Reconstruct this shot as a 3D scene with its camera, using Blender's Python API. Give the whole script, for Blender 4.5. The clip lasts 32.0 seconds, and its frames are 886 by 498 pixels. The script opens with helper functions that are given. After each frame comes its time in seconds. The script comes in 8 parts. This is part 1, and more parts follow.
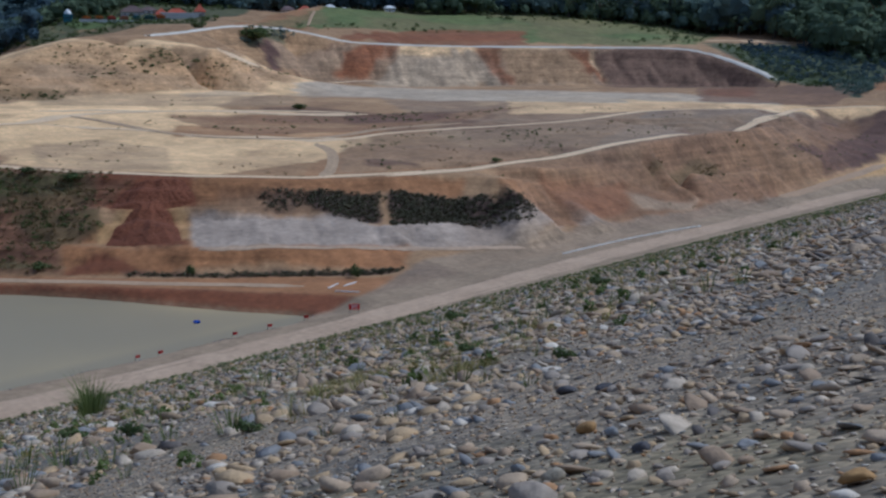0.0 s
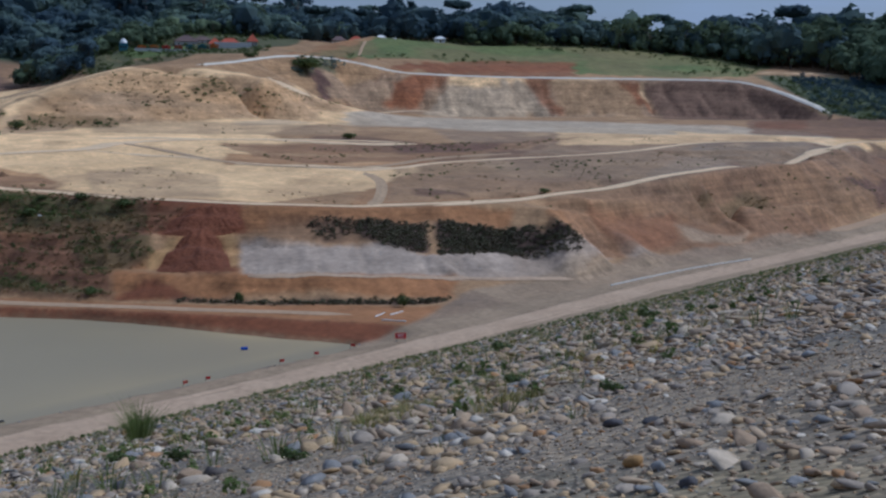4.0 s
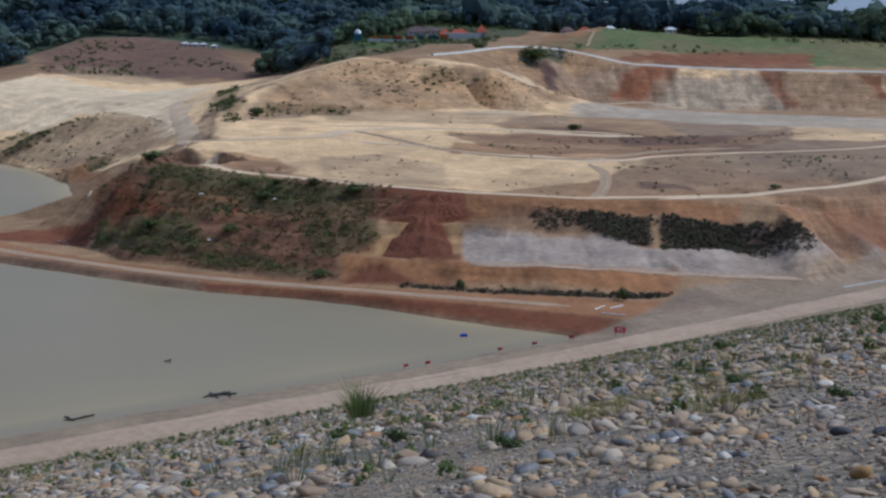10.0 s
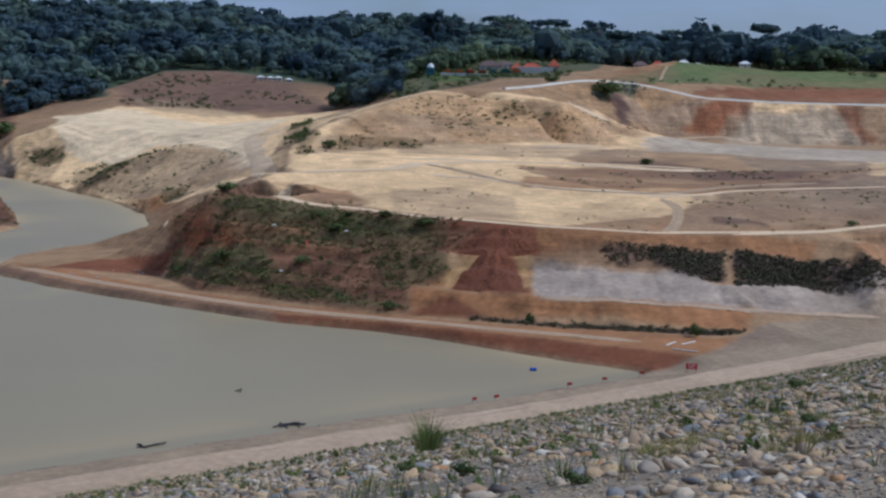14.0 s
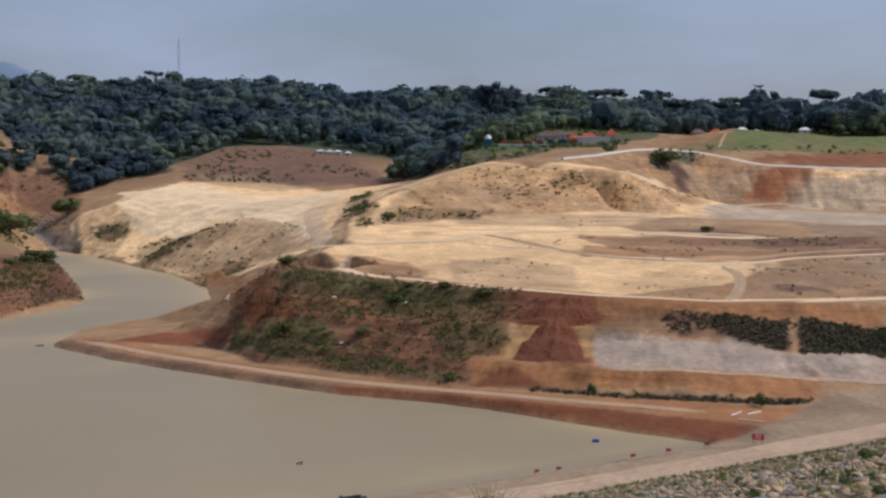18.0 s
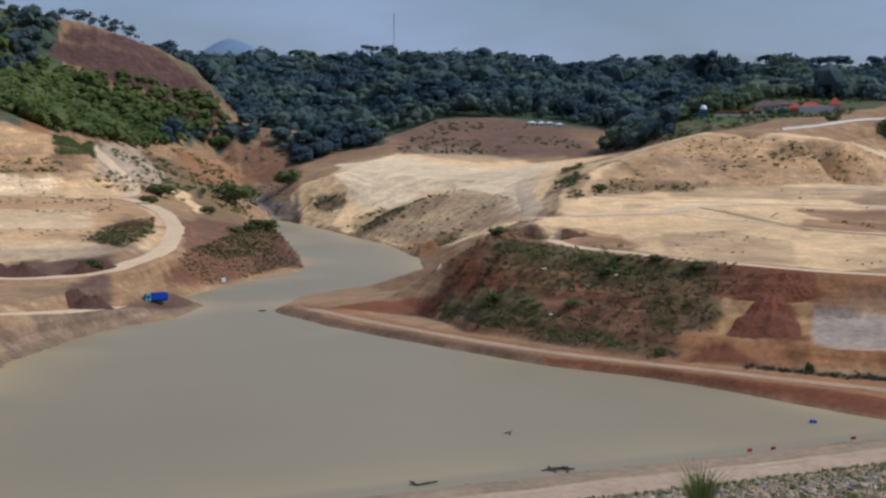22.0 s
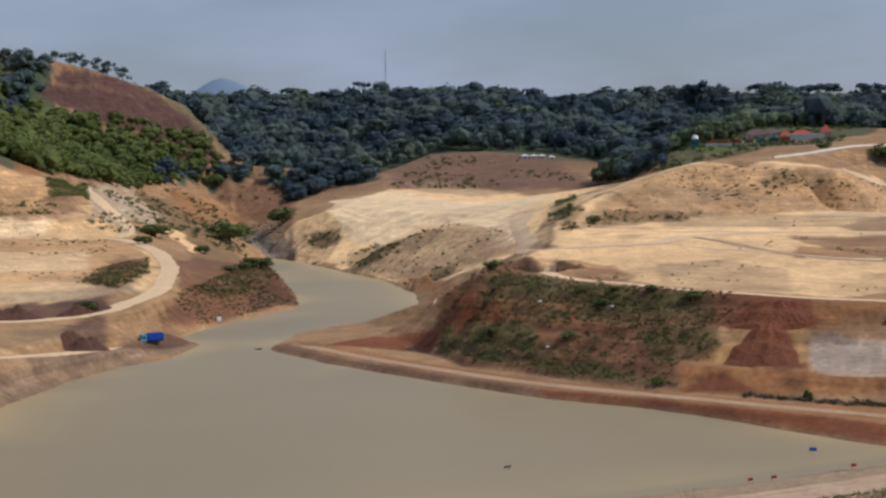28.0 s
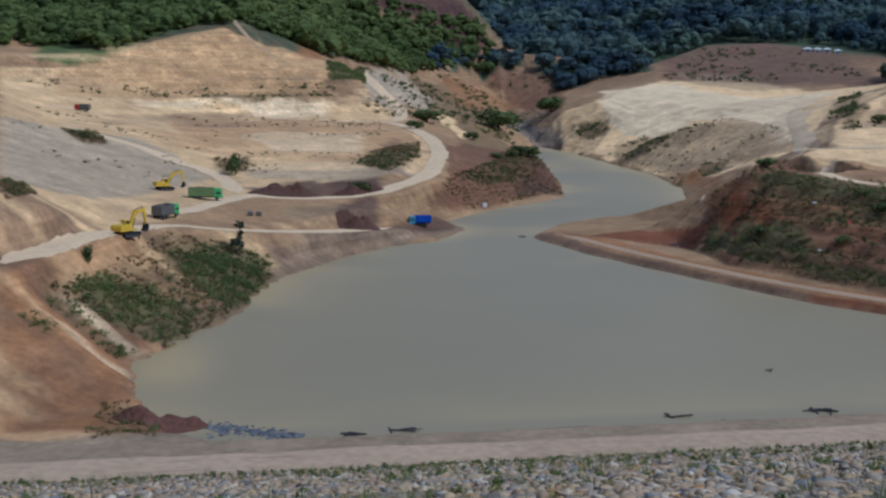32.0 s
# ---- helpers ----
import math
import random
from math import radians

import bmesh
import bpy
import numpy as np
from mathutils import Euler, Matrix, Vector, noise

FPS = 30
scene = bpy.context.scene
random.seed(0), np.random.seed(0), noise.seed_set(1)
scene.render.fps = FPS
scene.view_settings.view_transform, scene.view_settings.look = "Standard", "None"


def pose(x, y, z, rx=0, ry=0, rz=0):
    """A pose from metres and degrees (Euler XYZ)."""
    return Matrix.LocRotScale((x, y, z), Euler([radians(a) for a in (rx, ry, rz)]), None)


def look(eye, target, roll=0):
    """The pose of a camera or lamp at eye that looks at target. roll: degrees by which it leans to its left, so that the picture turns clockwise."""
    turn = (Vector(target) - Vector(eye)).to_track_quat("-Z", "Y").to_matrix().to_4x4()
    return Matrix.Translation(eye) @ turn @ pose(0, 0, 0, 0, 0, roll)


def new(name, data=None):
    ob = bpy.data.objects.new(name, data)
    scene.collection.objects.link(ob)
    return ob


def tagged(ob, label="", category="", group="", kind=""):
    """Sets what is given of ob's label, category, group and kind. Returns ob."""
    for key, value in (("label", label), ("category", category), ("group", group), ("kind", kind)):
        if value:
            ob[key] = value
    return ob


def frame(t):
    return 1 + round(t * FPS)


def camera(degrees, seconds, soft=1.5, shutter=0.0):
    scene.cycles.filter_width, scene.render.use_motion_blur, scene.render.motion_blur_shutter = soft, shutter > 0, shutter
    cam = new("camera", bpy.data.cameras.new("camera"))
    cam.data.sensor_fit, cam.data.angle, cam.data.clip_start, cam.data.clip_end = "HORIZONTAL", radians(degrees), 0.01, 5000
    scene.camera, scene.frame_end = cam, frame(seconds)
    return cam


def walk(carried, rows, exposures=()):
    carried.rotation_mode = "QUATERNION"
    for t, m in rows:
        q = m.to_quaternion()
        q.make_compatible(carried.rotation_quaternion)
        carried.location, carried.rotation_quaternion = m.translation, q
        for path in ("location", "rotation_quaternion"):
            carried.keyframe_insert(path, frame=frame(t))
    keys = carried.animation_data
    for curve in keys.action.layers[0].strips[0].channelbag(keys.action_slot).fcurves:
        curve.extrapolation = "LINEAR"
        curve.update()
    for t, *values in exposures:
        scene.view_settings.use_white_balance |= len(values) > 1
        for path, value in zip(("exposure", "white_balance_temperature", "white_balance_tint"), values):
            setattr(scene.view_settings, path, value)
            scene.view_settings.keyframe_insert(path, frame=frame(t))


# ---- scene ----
cam = camera(40.63, 32.0, soft=2.5)
walk(cam, [
    (0.0, pose(0, 0, 44, 81.00, -0.70, -52.63)),
    (0.5, pose(0, 0, 44, 80.81, -0.63, -53.02)),
    (1.0, pose(0, 0, 44, 81.81, -1.14, -53.93)),
    (1.5, pose(0, 0, 44, 83.06, -0.58, -52.51)),
    (2.0, pose(0, 0, 44, 82.37, -0.65, -51.62)),
    (2.5, pose(0, 0, 44, 82.11, -0.76, -51.84)),
    (4.5, pose(0, 0, 44, 82.41, -1.12, -49.96)),
    (5.0, pose(0, 0, 44, 82.04, -0.92, -49.68)),
    (5.5, pose(0, 0, 44, 81.40, -0.42, -48.29)),
    (6.0, pose(0, 0, 44, 81.86, -0.50, -48.09)),
    (6.5, pose(0, 0, 44, 82.24, -0.44, -48.02)),
    (7.0, pose(0, 0, 44, 82.41, -0.34, -47.54)),
    (7.5, pose(0, 0, 44, 82.81, -0.05, -46.63)),
    (8.0, pose(0, 0, 44, 81.31, 1.02, -44.31)),
    (8.5, pose(0, 0, 44, 79.76, 0.58, -40.13)),
    (9.0, pose(0, 0, 44, 81.80, -1.11, -40.58)),
    (9.5, pose(0, 0, 44, 82.05, -1.39, -40.65)),
    (10.0, pose(0, 0, 44, 81.72, -1.50, -39.55)),
    (10.5, pose(0, 0, 44, 81.03, -1.86, -38.50)),
    (11.0, pose(0, 0, 44, 81.60, -2.13, -37.52)),
    (11.5, pose(0, 0, 44, 82.11, -1.95, -37.65)),
    (12.0, pose(0, 0, 44, 82.47, -1.73, -37.55)),
    (12.5, pose(0, 0, 44, 82.69, -1.74, -37.52)),
    (13.0, pose(0, 0, 44, 83.48, -2.01, -37.42)),
    (13.5, pose(0, 0, 44, 83.12, -1.69, -36.50)),
    (14.0, pose(0, 0, 44, 83.21, -1.67, -36.14)),
    (14.5, pose(0, 0, 44, 84.78, -1.33, -35.25)),
    (15.0, pose(0, 0, 44, 85.33, -1.15, -34.22)),
    (15.5, pose(0, 0, 44, 85.49, -0.75, -33.90)),
    (17.5, pose(0, 0, 44, 86.63, -0.80, -33.62)),
    (18.0, pose(0, 0, 44, 86.53, -0.80, -33.37)),
    (18.5, pose(0, 0, 44, 86.45, -0.84, -33.36)),
    (19.0, pose(0, 0, 44, 86.49, -0.87, -33.35)),
    (19.5, pose(0, 0, 44, 86.49, -1.00, -33.48)),
    (20.0, pose(0, 0, 44, 85.86, -0.35, -32.21)),
    (20.5, pose(0, 0, 44, 85.29, 0.53, -28.60)),
    (21.0, pose(0, 0, 44, 86.30, 1.34, -26.18)),
    (21.5, pose(0, 0, 44, 85.27, 2.44, -19.60)),
    (22.0, pose(0, 0, 44, 85.05, -0.66, -23.31)),
    (22.5, pose(0, 0, 44, 87.67, 1.30, -23.85)),
    (23.0, pose(0, 0, 44, 88.37, -1.60, -22.95)),
    (23.5, pose(0, 0, 44, 86.37, -0.74, -24.45)),
    (24.0, pose(0, 0, 44, 89.69, 0.81, -24.39)),
    (24.5, pose(0, 0, 44, 89.48, 0.64, -25.79)),
    (25.0, pose(0, 0, 44, 89.01, 0.56, -25.91)),
    (25.5, pose(0, 0, 44, 88.67, 0.62, -26.72)),
    (27.5, pose(0, 0, 44, 88.01, 0.16, -26.35)),
    (28.0, pose(0, 0, 44, 86.70, 0.46, -23.63)),
    (28.5, pose(0, 0, 44, 85.29, 0.70, -19.20)),
    (29.0, pose(0, 0, 44, 83.11, 0.07, -15.73)),
    (29.5, pose(0, 0, 44, 82.66, -0.72, -12.63)),
    (30.0, pose(0, 0, 44, 83.17, -1.05, -13.07)),
    (30.5, pose(0, 0, 44, 82.66, -0.84, -13.39)),
    (31.0, pose(0, 0, 44, 82.24, -0.70, -13.13)),
    (31.5, pose(0, 0, 44, 81.99, -0.82, -12.53)),
    (32.0, pose(0, 0, 44, 81.41, -0.89, -10.81)),
], exposures=((0.0, -0.42, 4800, 9), (6.0, -0.38, 4880, 10), (9.0, -0.33, 4900, 10), (13.0, -0.25, 4880, 9), (17.5, -0.04, 5820, 16), (20.0, -0.01, 5900, 16), (22.0, -0.12, 5350, 12), (23.0, -0.02, 5480, 15), (24.0, 0.0, 5780, 15), (25.0, 0.03, 6080, 16), (28.0, -0.07, 5980, 14), (29.0, -0.35, 5560, 10), (30.0, -0.42, 4920, 10), (32.0, -0.42, 4820, 8)))

from mathutils.geometry import delaunay_2d_cdt

# ---- world, sun, exposure ----
SUN_AZ, SUN_EL = radians(122), radians(48)   # compass direction the light comes from (x east, y north), height
world = bpy.data.worlds.new("world")
scene.world = world
world.use_nodes = True
wn, wl = world.node_tree.nodes, world.node_tree.links
sky = wn.new("ShaderNodeTexSky")
sky.sky_type = "NISHITA"
sky.sun_disc = False
sky.sun_elevation, sky.sun_rotation = SUN_EL, SUN_AZ
sky.air_density, sky.dust_density, sky.ozone_density = 1.2, 3.0, 1.5
coord = wn.new("ShaderNodeTexCoord")
stretch = wn.new("ShaderNodeMapping")
stretch.inputs["Scale"].default_value = (1.0, 1.0, 3.5)
cloud = wn.new("ShaderNodeTexNoise")
cloud.inputs["Scale"].default_value, cloud.inputs["Detail"].default_value = 2.6, 7
cover = wn.new("ShaderNodeMapRange")
cover.inputs["From Min"].default_value, cover.inputs["From Max"].default_value = 0.36, 0.7
cover.inputs["To Min"].default_value, cover.inputs["To Max"].default_value = 0.25, 1.0
haze = wn.new("ShaderNodeMix")
haze.data_type = "RGBA"
haze.inputs["B"].default_value = (4.7, 5.3, 6.6, 1)
wl.new(coord.outputs["Generated"], stretch.inputs["Vector"])
wl.new(stretch.outputs["Vector"], cloud.inputs["Vector"])
wl.new(cloud.outputs["Fac"], cover.inputs["Value"])
wl.new(cover.outputs["Result"], haze.inputs["Factor"])
wl.new(sky.outputs["Color"], haze.inputs["A"])
background = wn["Background"]
wl.new(haze.outputs["Result"], background.inputs["Color"])
background.inputs["Strength"].default_value = 0.085
sun = new("sun", bpy.data.lights.new("sun", "SUN"))
sun.data.energy, sun.data.angle, sun.data.color = 2.7, radians(5), (1.0, 0.93, 0.82)
sun.matrix_world = look((math.sin(SUN_AZ) * math.cos(SUN_EL) * 500, math.cos(SUN_AZ) * math.cos(SUN_EL) * 500, math.sin(SUN_EL) * 500), (0, 0, 0))


# ---- materials ----
def mat(name, base, rough=0.9, metal=0.0, scale=1.0, vary=0.25, bump=0.3, tint=None, random_tint=0.0, attribute="", coarse=0.12):
    """A surface with grain at two scales: base colour, broken by coarse stains and fine grain, and fine relief."""
    m = bpy.data.materials.new(name)
    m.use_nodes = True
    n, l = m.node_tree.nodes, m.node_tree.links
    b = n["Principled BSDF"]
    b.inputs["Roughness"].default_value, b.inputs["Metallic"].default_value = rough, metal
    b.inputs["Specular IOR Level"].default_value = 0.25
    geo = n.new("ShaderNodeNewGeometry")
    big, fine = n.new("ShaderNodeTexNoise"), n.new("ShaderNodeTexNoise")
    big.inputs["Scale"].default_value, big.inputs["Detail"].default_value = scale * coarse, 5
    fine.inputs["Scale"].default_value, fine.inputs["Detail"].default_value = scale, 8
    l.new(geo.outputs["Position"], big.inputs["Vector"])
    l.new(geo.outputs["Position"], fine.inputs["Vector"])
    add = n.new("ShaderNodeMath")
    add.operation = "ADD"
    l.new(big.outputs["Fac"], add.inputs[0])
    l.new(fine.outputs["Fac"], add.inputs[1])
    span = n.new("ShaderNodeMapRange")
    span.inputs["From Min"].default_value, span.inputs["From Max"].default_value = 0.6, 1.4
    span.inputs["To Min"].default_value, span.inputs["To Max"].default_value = 1 - vary, 1 + vary
    l.new(add.outputs[0], span.inputs["Value"])
    times = n.new("ShaderNodeVectorMath")
    times.operation = "SCALE"
    l.new(span.outputs["Result"], times.inputs["Scale"])
    source = None
    if attribute:
        at = n.new("ShaderNodeAttribute")
        at.attribute_name = attribute
        source = at.outputs["Color"]
    if tint:
        mix = n.new("ShaderNodeMix")
        mix.data_type = "RGBA"
        mix.inputs["A"].default_value, mix.inputs["B"].default_value = (*base, 1), (*tint, 1)
        if random_tint:
            l.new(geo.outputs["Random Per Island"], mix.inputs["Factor"])
        else:
            l.new(big.outputs["Fac"], mix.inputs["Factor"])
        source = mix.outputs["Result"]
    if source:
        l.new(source, times.inputs[0])
    else:
        times.inputs[0].default_value = base
    l.new(times.outputs["Vector"], b.inputs["Base Color"])
    if bump:
        bm_ = n.new("ShaderNodeBump")
        bm_.inputs["Strength"].default_value, bm_.inputs["Distance"].default_value = bump, 0.6 / scale
        l.new(fine.outputs["Fac"], bm_.inputs["Height"])
        l.new(bm_.outputs["Normal"], b.inputs["Normal"])
    return m


# pale is raised for the sun patch, orange and russet lowered for cloud shade
SOIL = {"tan": (0.345, 0.205, 0.098), "pale": (0.8, 0.525, 0.255), "red": (0.185, 0.065, 0.027), "rock": (0.36, 0.276, 0.205),
        "gravel": (0.225, 0.166, 0.115), "scrub": (0.165, 0.105, 0.046), "orange": (0.3, 0.136, 0.052), "brown": (0.185, 0.1, 0.056),
        "grass": (0.108, 0.146, 0.042), "leaf": (0.06, 0.08, 0.04), "dust": (0.62, 0.46, 0.28), "umber": (0.09, 0.045, 0.034), "rubble": (0.19, 0.09, 0.045),
        "dark": (0.085, 0.053, 0.04), "mud": (0.27, 0.185, 0.1), "forest": (0.05, 0.07, 0.04), "brush": (0.1, 0.125, 0.038),
        "grey": (0.42, 0.312, 0.198), "lush": (0.1, 0.1, 0.035), "thicket": (0.055, 0.075, 0.04), "chalk": (0.47, 0.362, 0.245),
        "bench": (0.3, 0.213, 0.13), "mudstone": (0.32, 0.205, 0.115), "clay": (0.23, 0.085, 0.034), "maroon": (0.17, 0.096, 0.061),
        "drygrass": (0.19, 0.155, 0.062), "undergrowth": (0.07, 0.082, 0.036), "khaki": (0.31, 0.206, 0.115), "russet": (0.24, 0.13, 0.064),
        "ochre": (0.5, 0.3, 0.12), "weedy": (0.12, 0.1, 0.04), "cream": (0.8, 0.59, 0.345), "sand": (0.52, 0.31, 0.142)}


def earth_material():
    """Bare earth: the soil's own colour, mottled at several scales, layered and rilled where it is cut steep, strewn with clods."""
    m = mat("earth", (0.3, 0.2, 0.12), scale=0.8, vary=0.3, bump=0, attribute="soil", coarse=0.16)
    n, l = m.node_tree.nodes, m.node_tree.links
    geo = next(k for k in n if k.type == "NEW_GEOMETRY")
    shader = n["Principled BSDF"]

    def grain(size, detail, rough, stretch=None):
        source = geo.outputs["Position"]
        if stretch:
            mapping = n.new("ShaderNodeMapping")
            mapping.inputs["Scale"].default_value = stretch
            l.new(source, mapping.inputs["Vector"])
            source = mapping.outputs["Vector"]
        tex = n.new("ShaderNodeTexNoise")
        tex.inputs["Scale"].default_value, tex.inputs["Detail"].default_value, tex.inputs["Roughness"].default_value = size, detail, rough
        l.new(source, tex.inputs["Vector"])
        return tex.outputs["Fac"]

    def span(value, a, b, c, d):
        k = n.new("ShaderNodeMapRange")
        for socket, number in zip(("From Min", "From Max", "To Min", "To Max"), (a, b, c, d)):
            k.inputs[socket].default_value = number
        l.new(value, k.inputs["Value"])
        return k.outputs["Result"]

    def calc(op, a, b):
        k = n.new("ShaderNodeMath")
        k.operation = op
        for i, v in enumerate((a, b)):
            if isinstance(v, (int, float)):
                k.inputs[i].default_value = v
            else:
                l.new(v, k.inputs[i])
        return k.outputs[0]

    axes = n.new("ShaderNodeSeparateXYZ")
    l.new(geo.outputs["True Normal"], axes.inputs[0])
    steep = span(axes.outputs["Z"], 0.97, 0.8, 0.0, 1.0)
    patches = calc("ADD", 1.0, calc("MULTIPLY", span(grain(0.14, 9, 0.68), 0.32, 0.68, -1.0, 1.0), span(steep, 0.0, 1.0, 0.1, 0.28)))
    clods = span(grain(1.1, 6, 0.7), 0.62, 0.74, 1.0, 0.72)
    crust = span(grain(0.5, 7, 0.7, (1.0, 1.0, 2.0)), 0.58, 0.7, 1.0, 1.3)
    layers = span(grain(1.0, 5, 0.6, (0.035, 0.035, 0.85)), 0.36, 0.64, -0.17, 0.17)
    rills = span(grain(1.0, 5, 0.6, (0.55, 0.55, 0.05)), 0.36, 0.64, -0.12, 0.12)
    cut = calc("ADD", calc("MULTIPLY", calc("ADD", layers, rills), steep), 1.0)
    shade = calc("MULTIPLY", calc("MULTIPLY", patches, clods), calc("MULTIPLY", crust, cut))
    base = next(k for k in n if k.type == "VECT_MATH")
    stained = n.new("ShaderNodeVectorMath")
    stained.operation = "SCALE"
    l.new(base.outputs["Vector"], stained.inputs[0])
    l.new(shade, stained.inputs["Scale"])
    l.new(stained.outputs["Vector"], shader.inputs["Base Color"])
    relief = calc("ADD", calc("MULTIPLY", grain(0.45, 9, 0.7), 1.0), calc("MULTIPLY", calc("MULTIPLY", calc("ADD", layers, rills), steep), 0.9))
    lump = n.new("ShaderNodeBump")
    lump.inputs["Strength"].default_value, lump.inputs["Distance"].default_value = 0.4, 0.5
    l.new(relief, lump.inputs["Height"])
    l.new(lump.outputs["Normal"], shader.inputs["Normal"])
    return m


m_ground = earth_material()
m_road = mat("road_dust", (0.8, 0.57, 0.335), scale=0.9, vary=0.22, bump=0.3, tint=(0.6, 0.425, 0.25))
m_bench = mat("bench_gravel", (0.5, 0.342, 0.212), scale=0.8, vary=0.25, bump=0.3, tint=(0.4, 0.285, 0.187))
m_redpile = mat("red_clay", (0.195, 0.066, 0.028), scale=1.2, vary=0.45, bump=0.8, tint=(0.13, 0.045, 0.022))
m_faint = mat("trodden_earth", (0.47, 0.32, 0.185), scale=0.9, vary=0.3, bump=0.3, tint=(0.38, 0.255, 0.145))
m_spit = mat("beaten_earth", (0.47, 0.32, 0.19), scale=0.9, vary=0.25, bump=0.3, tint=(0.37, 0.24, 0.14))
m_pale_road = mat("white_gravel", (0.66, 0.6, 0.5), scale=0.9, vary=0.2, bump=0.2, tint=(0.55, 0.48, 0.38))
# Far leaves: distance haze is put into the colour, bluer and lighter.
m_hazed_leaf = mat("hazed_leaf", (0.07, 0.104, 0.128), rough=0.9, scale=0.085, vary=0.38, bump=0, tint=(0.12, 0.158, 0.115), coarse=0.16)
spread = m_hazed_leaf.node_tree.nodes.new("ShaderNodeMapRange")
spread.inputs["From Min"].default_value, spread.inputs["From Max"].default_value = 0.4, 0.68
wide = next(k for k in m_hazed_leaf.node_tree.nodes if k.type == "TEX_NOISE" and k.inputs["Detail"].default_value == 5)
m_hazed_leaf.node_tree.links.new(wide.outputs["Fac"], spread.inputs["Value"])
m_hazed_leaf.node_tree.links.new(spread.outputs["Result"], next(k for k in m_hazed_leaf.node_tree.nodes if k.type == "MIX").inputs["Factor"])
m_brush = mat("brush_leaf", (0.085, 0.135, 0.04), rough=0.9, scale=0.12, vary=0.5, bump=0, tint=(0.17, 0.185, 0.06), coarse=0.15)
m_bush = mat("bush_leaf", (0.07, 0.10, 0.036), rough=0.85, scale=0.4, vary=0.5, bump=0, tint=(0.13, 0.15, 0.055), random_tint=1)
m_straw = mat("straw", (0.4, 0.31, 0.115), rough=0.85, scale=0.5, vary=0.35, bump=0, tint=(0.2, 0.19, 0.07), random_tint=1)
m_dry = mat("dry_leaf", (0.25, 0.165, 0.07), rough=0.8, scale=0.4, vary=0.5, bump=0, tint=(0.15, 0.11, 0.05), random_tint=1)
m_darkscrub = mat("dark_scrub_leaf", (0.11, 0.075, 0.045), rough=0.8, scale=0.4, vary=0.5, bump=0, tint=(0.07, 0.08, 0.033), random_tint=1)
m_trunk = mat("bark", (0.11, 0.085, 0.065), scale=4, vary=0.3)
m_grove = mat("grove_leaf", (0.085, 0.118, 0.075), rough=0.9, scale=0.12, vary=0.45, bump=0, tint=(0.15, 0.185, 0.1), coarse=0.16)
for m_ in (m_hazed_leaf, m_brush, m_bush, m_grove):
    m_.node_tree.nodes["Principled BSDF"].inputs["Specular IOR Level"].default_value = 0.08
for m_ in (m_hazed_leaf, m_brush, m_bush, m_grove, m_straw, m_dry):
    mn, ml = m_.node_tree.nodes, m_.node_tree.links
    through_leaf, both = mn.new("ShaderNodeBsdfTranslucent"), mn.new("ShaderNodeMixShader")
    both.inputs[0].default_value = 0.32
    ml.new(mn["Principled BSDF"].inputs["Base Color"].links[0].from_socket, through_leaf.inputs["Color"])
    ml.new(mn["Principled BSDF"].outputs[0], both.inputs[1])
    ml.new(through_leaf.outputs[0], both.inputs[2])
    ml.new(both.outputs[0], mn["Material Output"].inputs["Surface"])
m_water = mat("muddy_water", (0.3, 0.236, 0.133), rough=0.45, scale=0.02, vary=0.06, bump=0, attribute="silt")
m_water.node_tree.nodes["Principled BSDF"].inputs["Specular IOR Level"].default_value = 0.42


# ---- helpers of this scene ----
def link_mesh(name, verts, faces, material, parent=None, label="", smooth=False):
    me = bpy.data.meshes.new(name)
    me.from_pydata([tuple(v) for v in verts], [], [tuple(f) for f in faces])
    me.materials.append(material)
    if smooth:
        me.polygons.foreach_set("use_smooth", [True] * len(me.polygons))
    ob = new(name, me)
    ob.parent = parent
    if label:
        ob["label"] = label
    return ob


def tri_mesh(name, verts, tris, material, smooth=False):
    """A mesh from arrays of corners and triangles."""
    me = bpy.data.meshes.new(name)
    me.vertices.add(len(verts))
    me.vertices.foreach_set("co", np.ascontiguousarray(verts, np.float32).ravel())
    me.loops.add(len(tris) * 3)
    me.loops.foreach_set("vertex_index", np.ascontiguousarray(tris, np.int32).ravel())
    me.polygons.add(len(tris))
    me.polygons.foreach_set("loop_start", np.arange(0, len(tris) * 3, 3, dtype=np.int32))
    me.polygons.foreach_set("use_smooth", np.full(len(tris), smooth))
    me.update(calc_edges=True)
    me.materials.append(material)
    return me


def part(name, bm, material, parent, label=""):
    me = bpy.data.meshes.new(name)
    bm.to_mesh(me)
    bm.free()
    me.materials.append(material)
    ob = new(name, me)
    ob.parent = parent
    if label:
        ob["label"] = label
    return ob


def thing(name, m, label, category, group="", kind=""):
    ob = new(name)
    ob.empty_display_size = 0.2
    ob.matrix_world = m
    return tagged(ob, label, category, group, kind)


def box(bm, cx, cy, cz, sx, sy, sz, bevel=0.0):
    r = bmesh.ops.create_cube(bm, size=1, matrix=Matrix.Translation((cx, cy, cz)) @ Matrix.Diagonal((sx, sy, sz, 1)))
    if bevel:
        edges = {e for v in r["verts"] for e in v.link_edges}
        bmesh.ops.bevel(bm, geom=list(edges), offset=bevel, segments=2, affect="EDGES", profile=0.5)
    return r["verts"]


def lattice(ix, iy, seed):
    h = (ix.astype(np.int64) * 374761393 + iy.astype(np.int64) * 668265263 + seed * 974634777) & 0x7FFFFFFF
    h = ((h ^ (h >> 13)) * 1274126177) & 0x7FFFFFFF
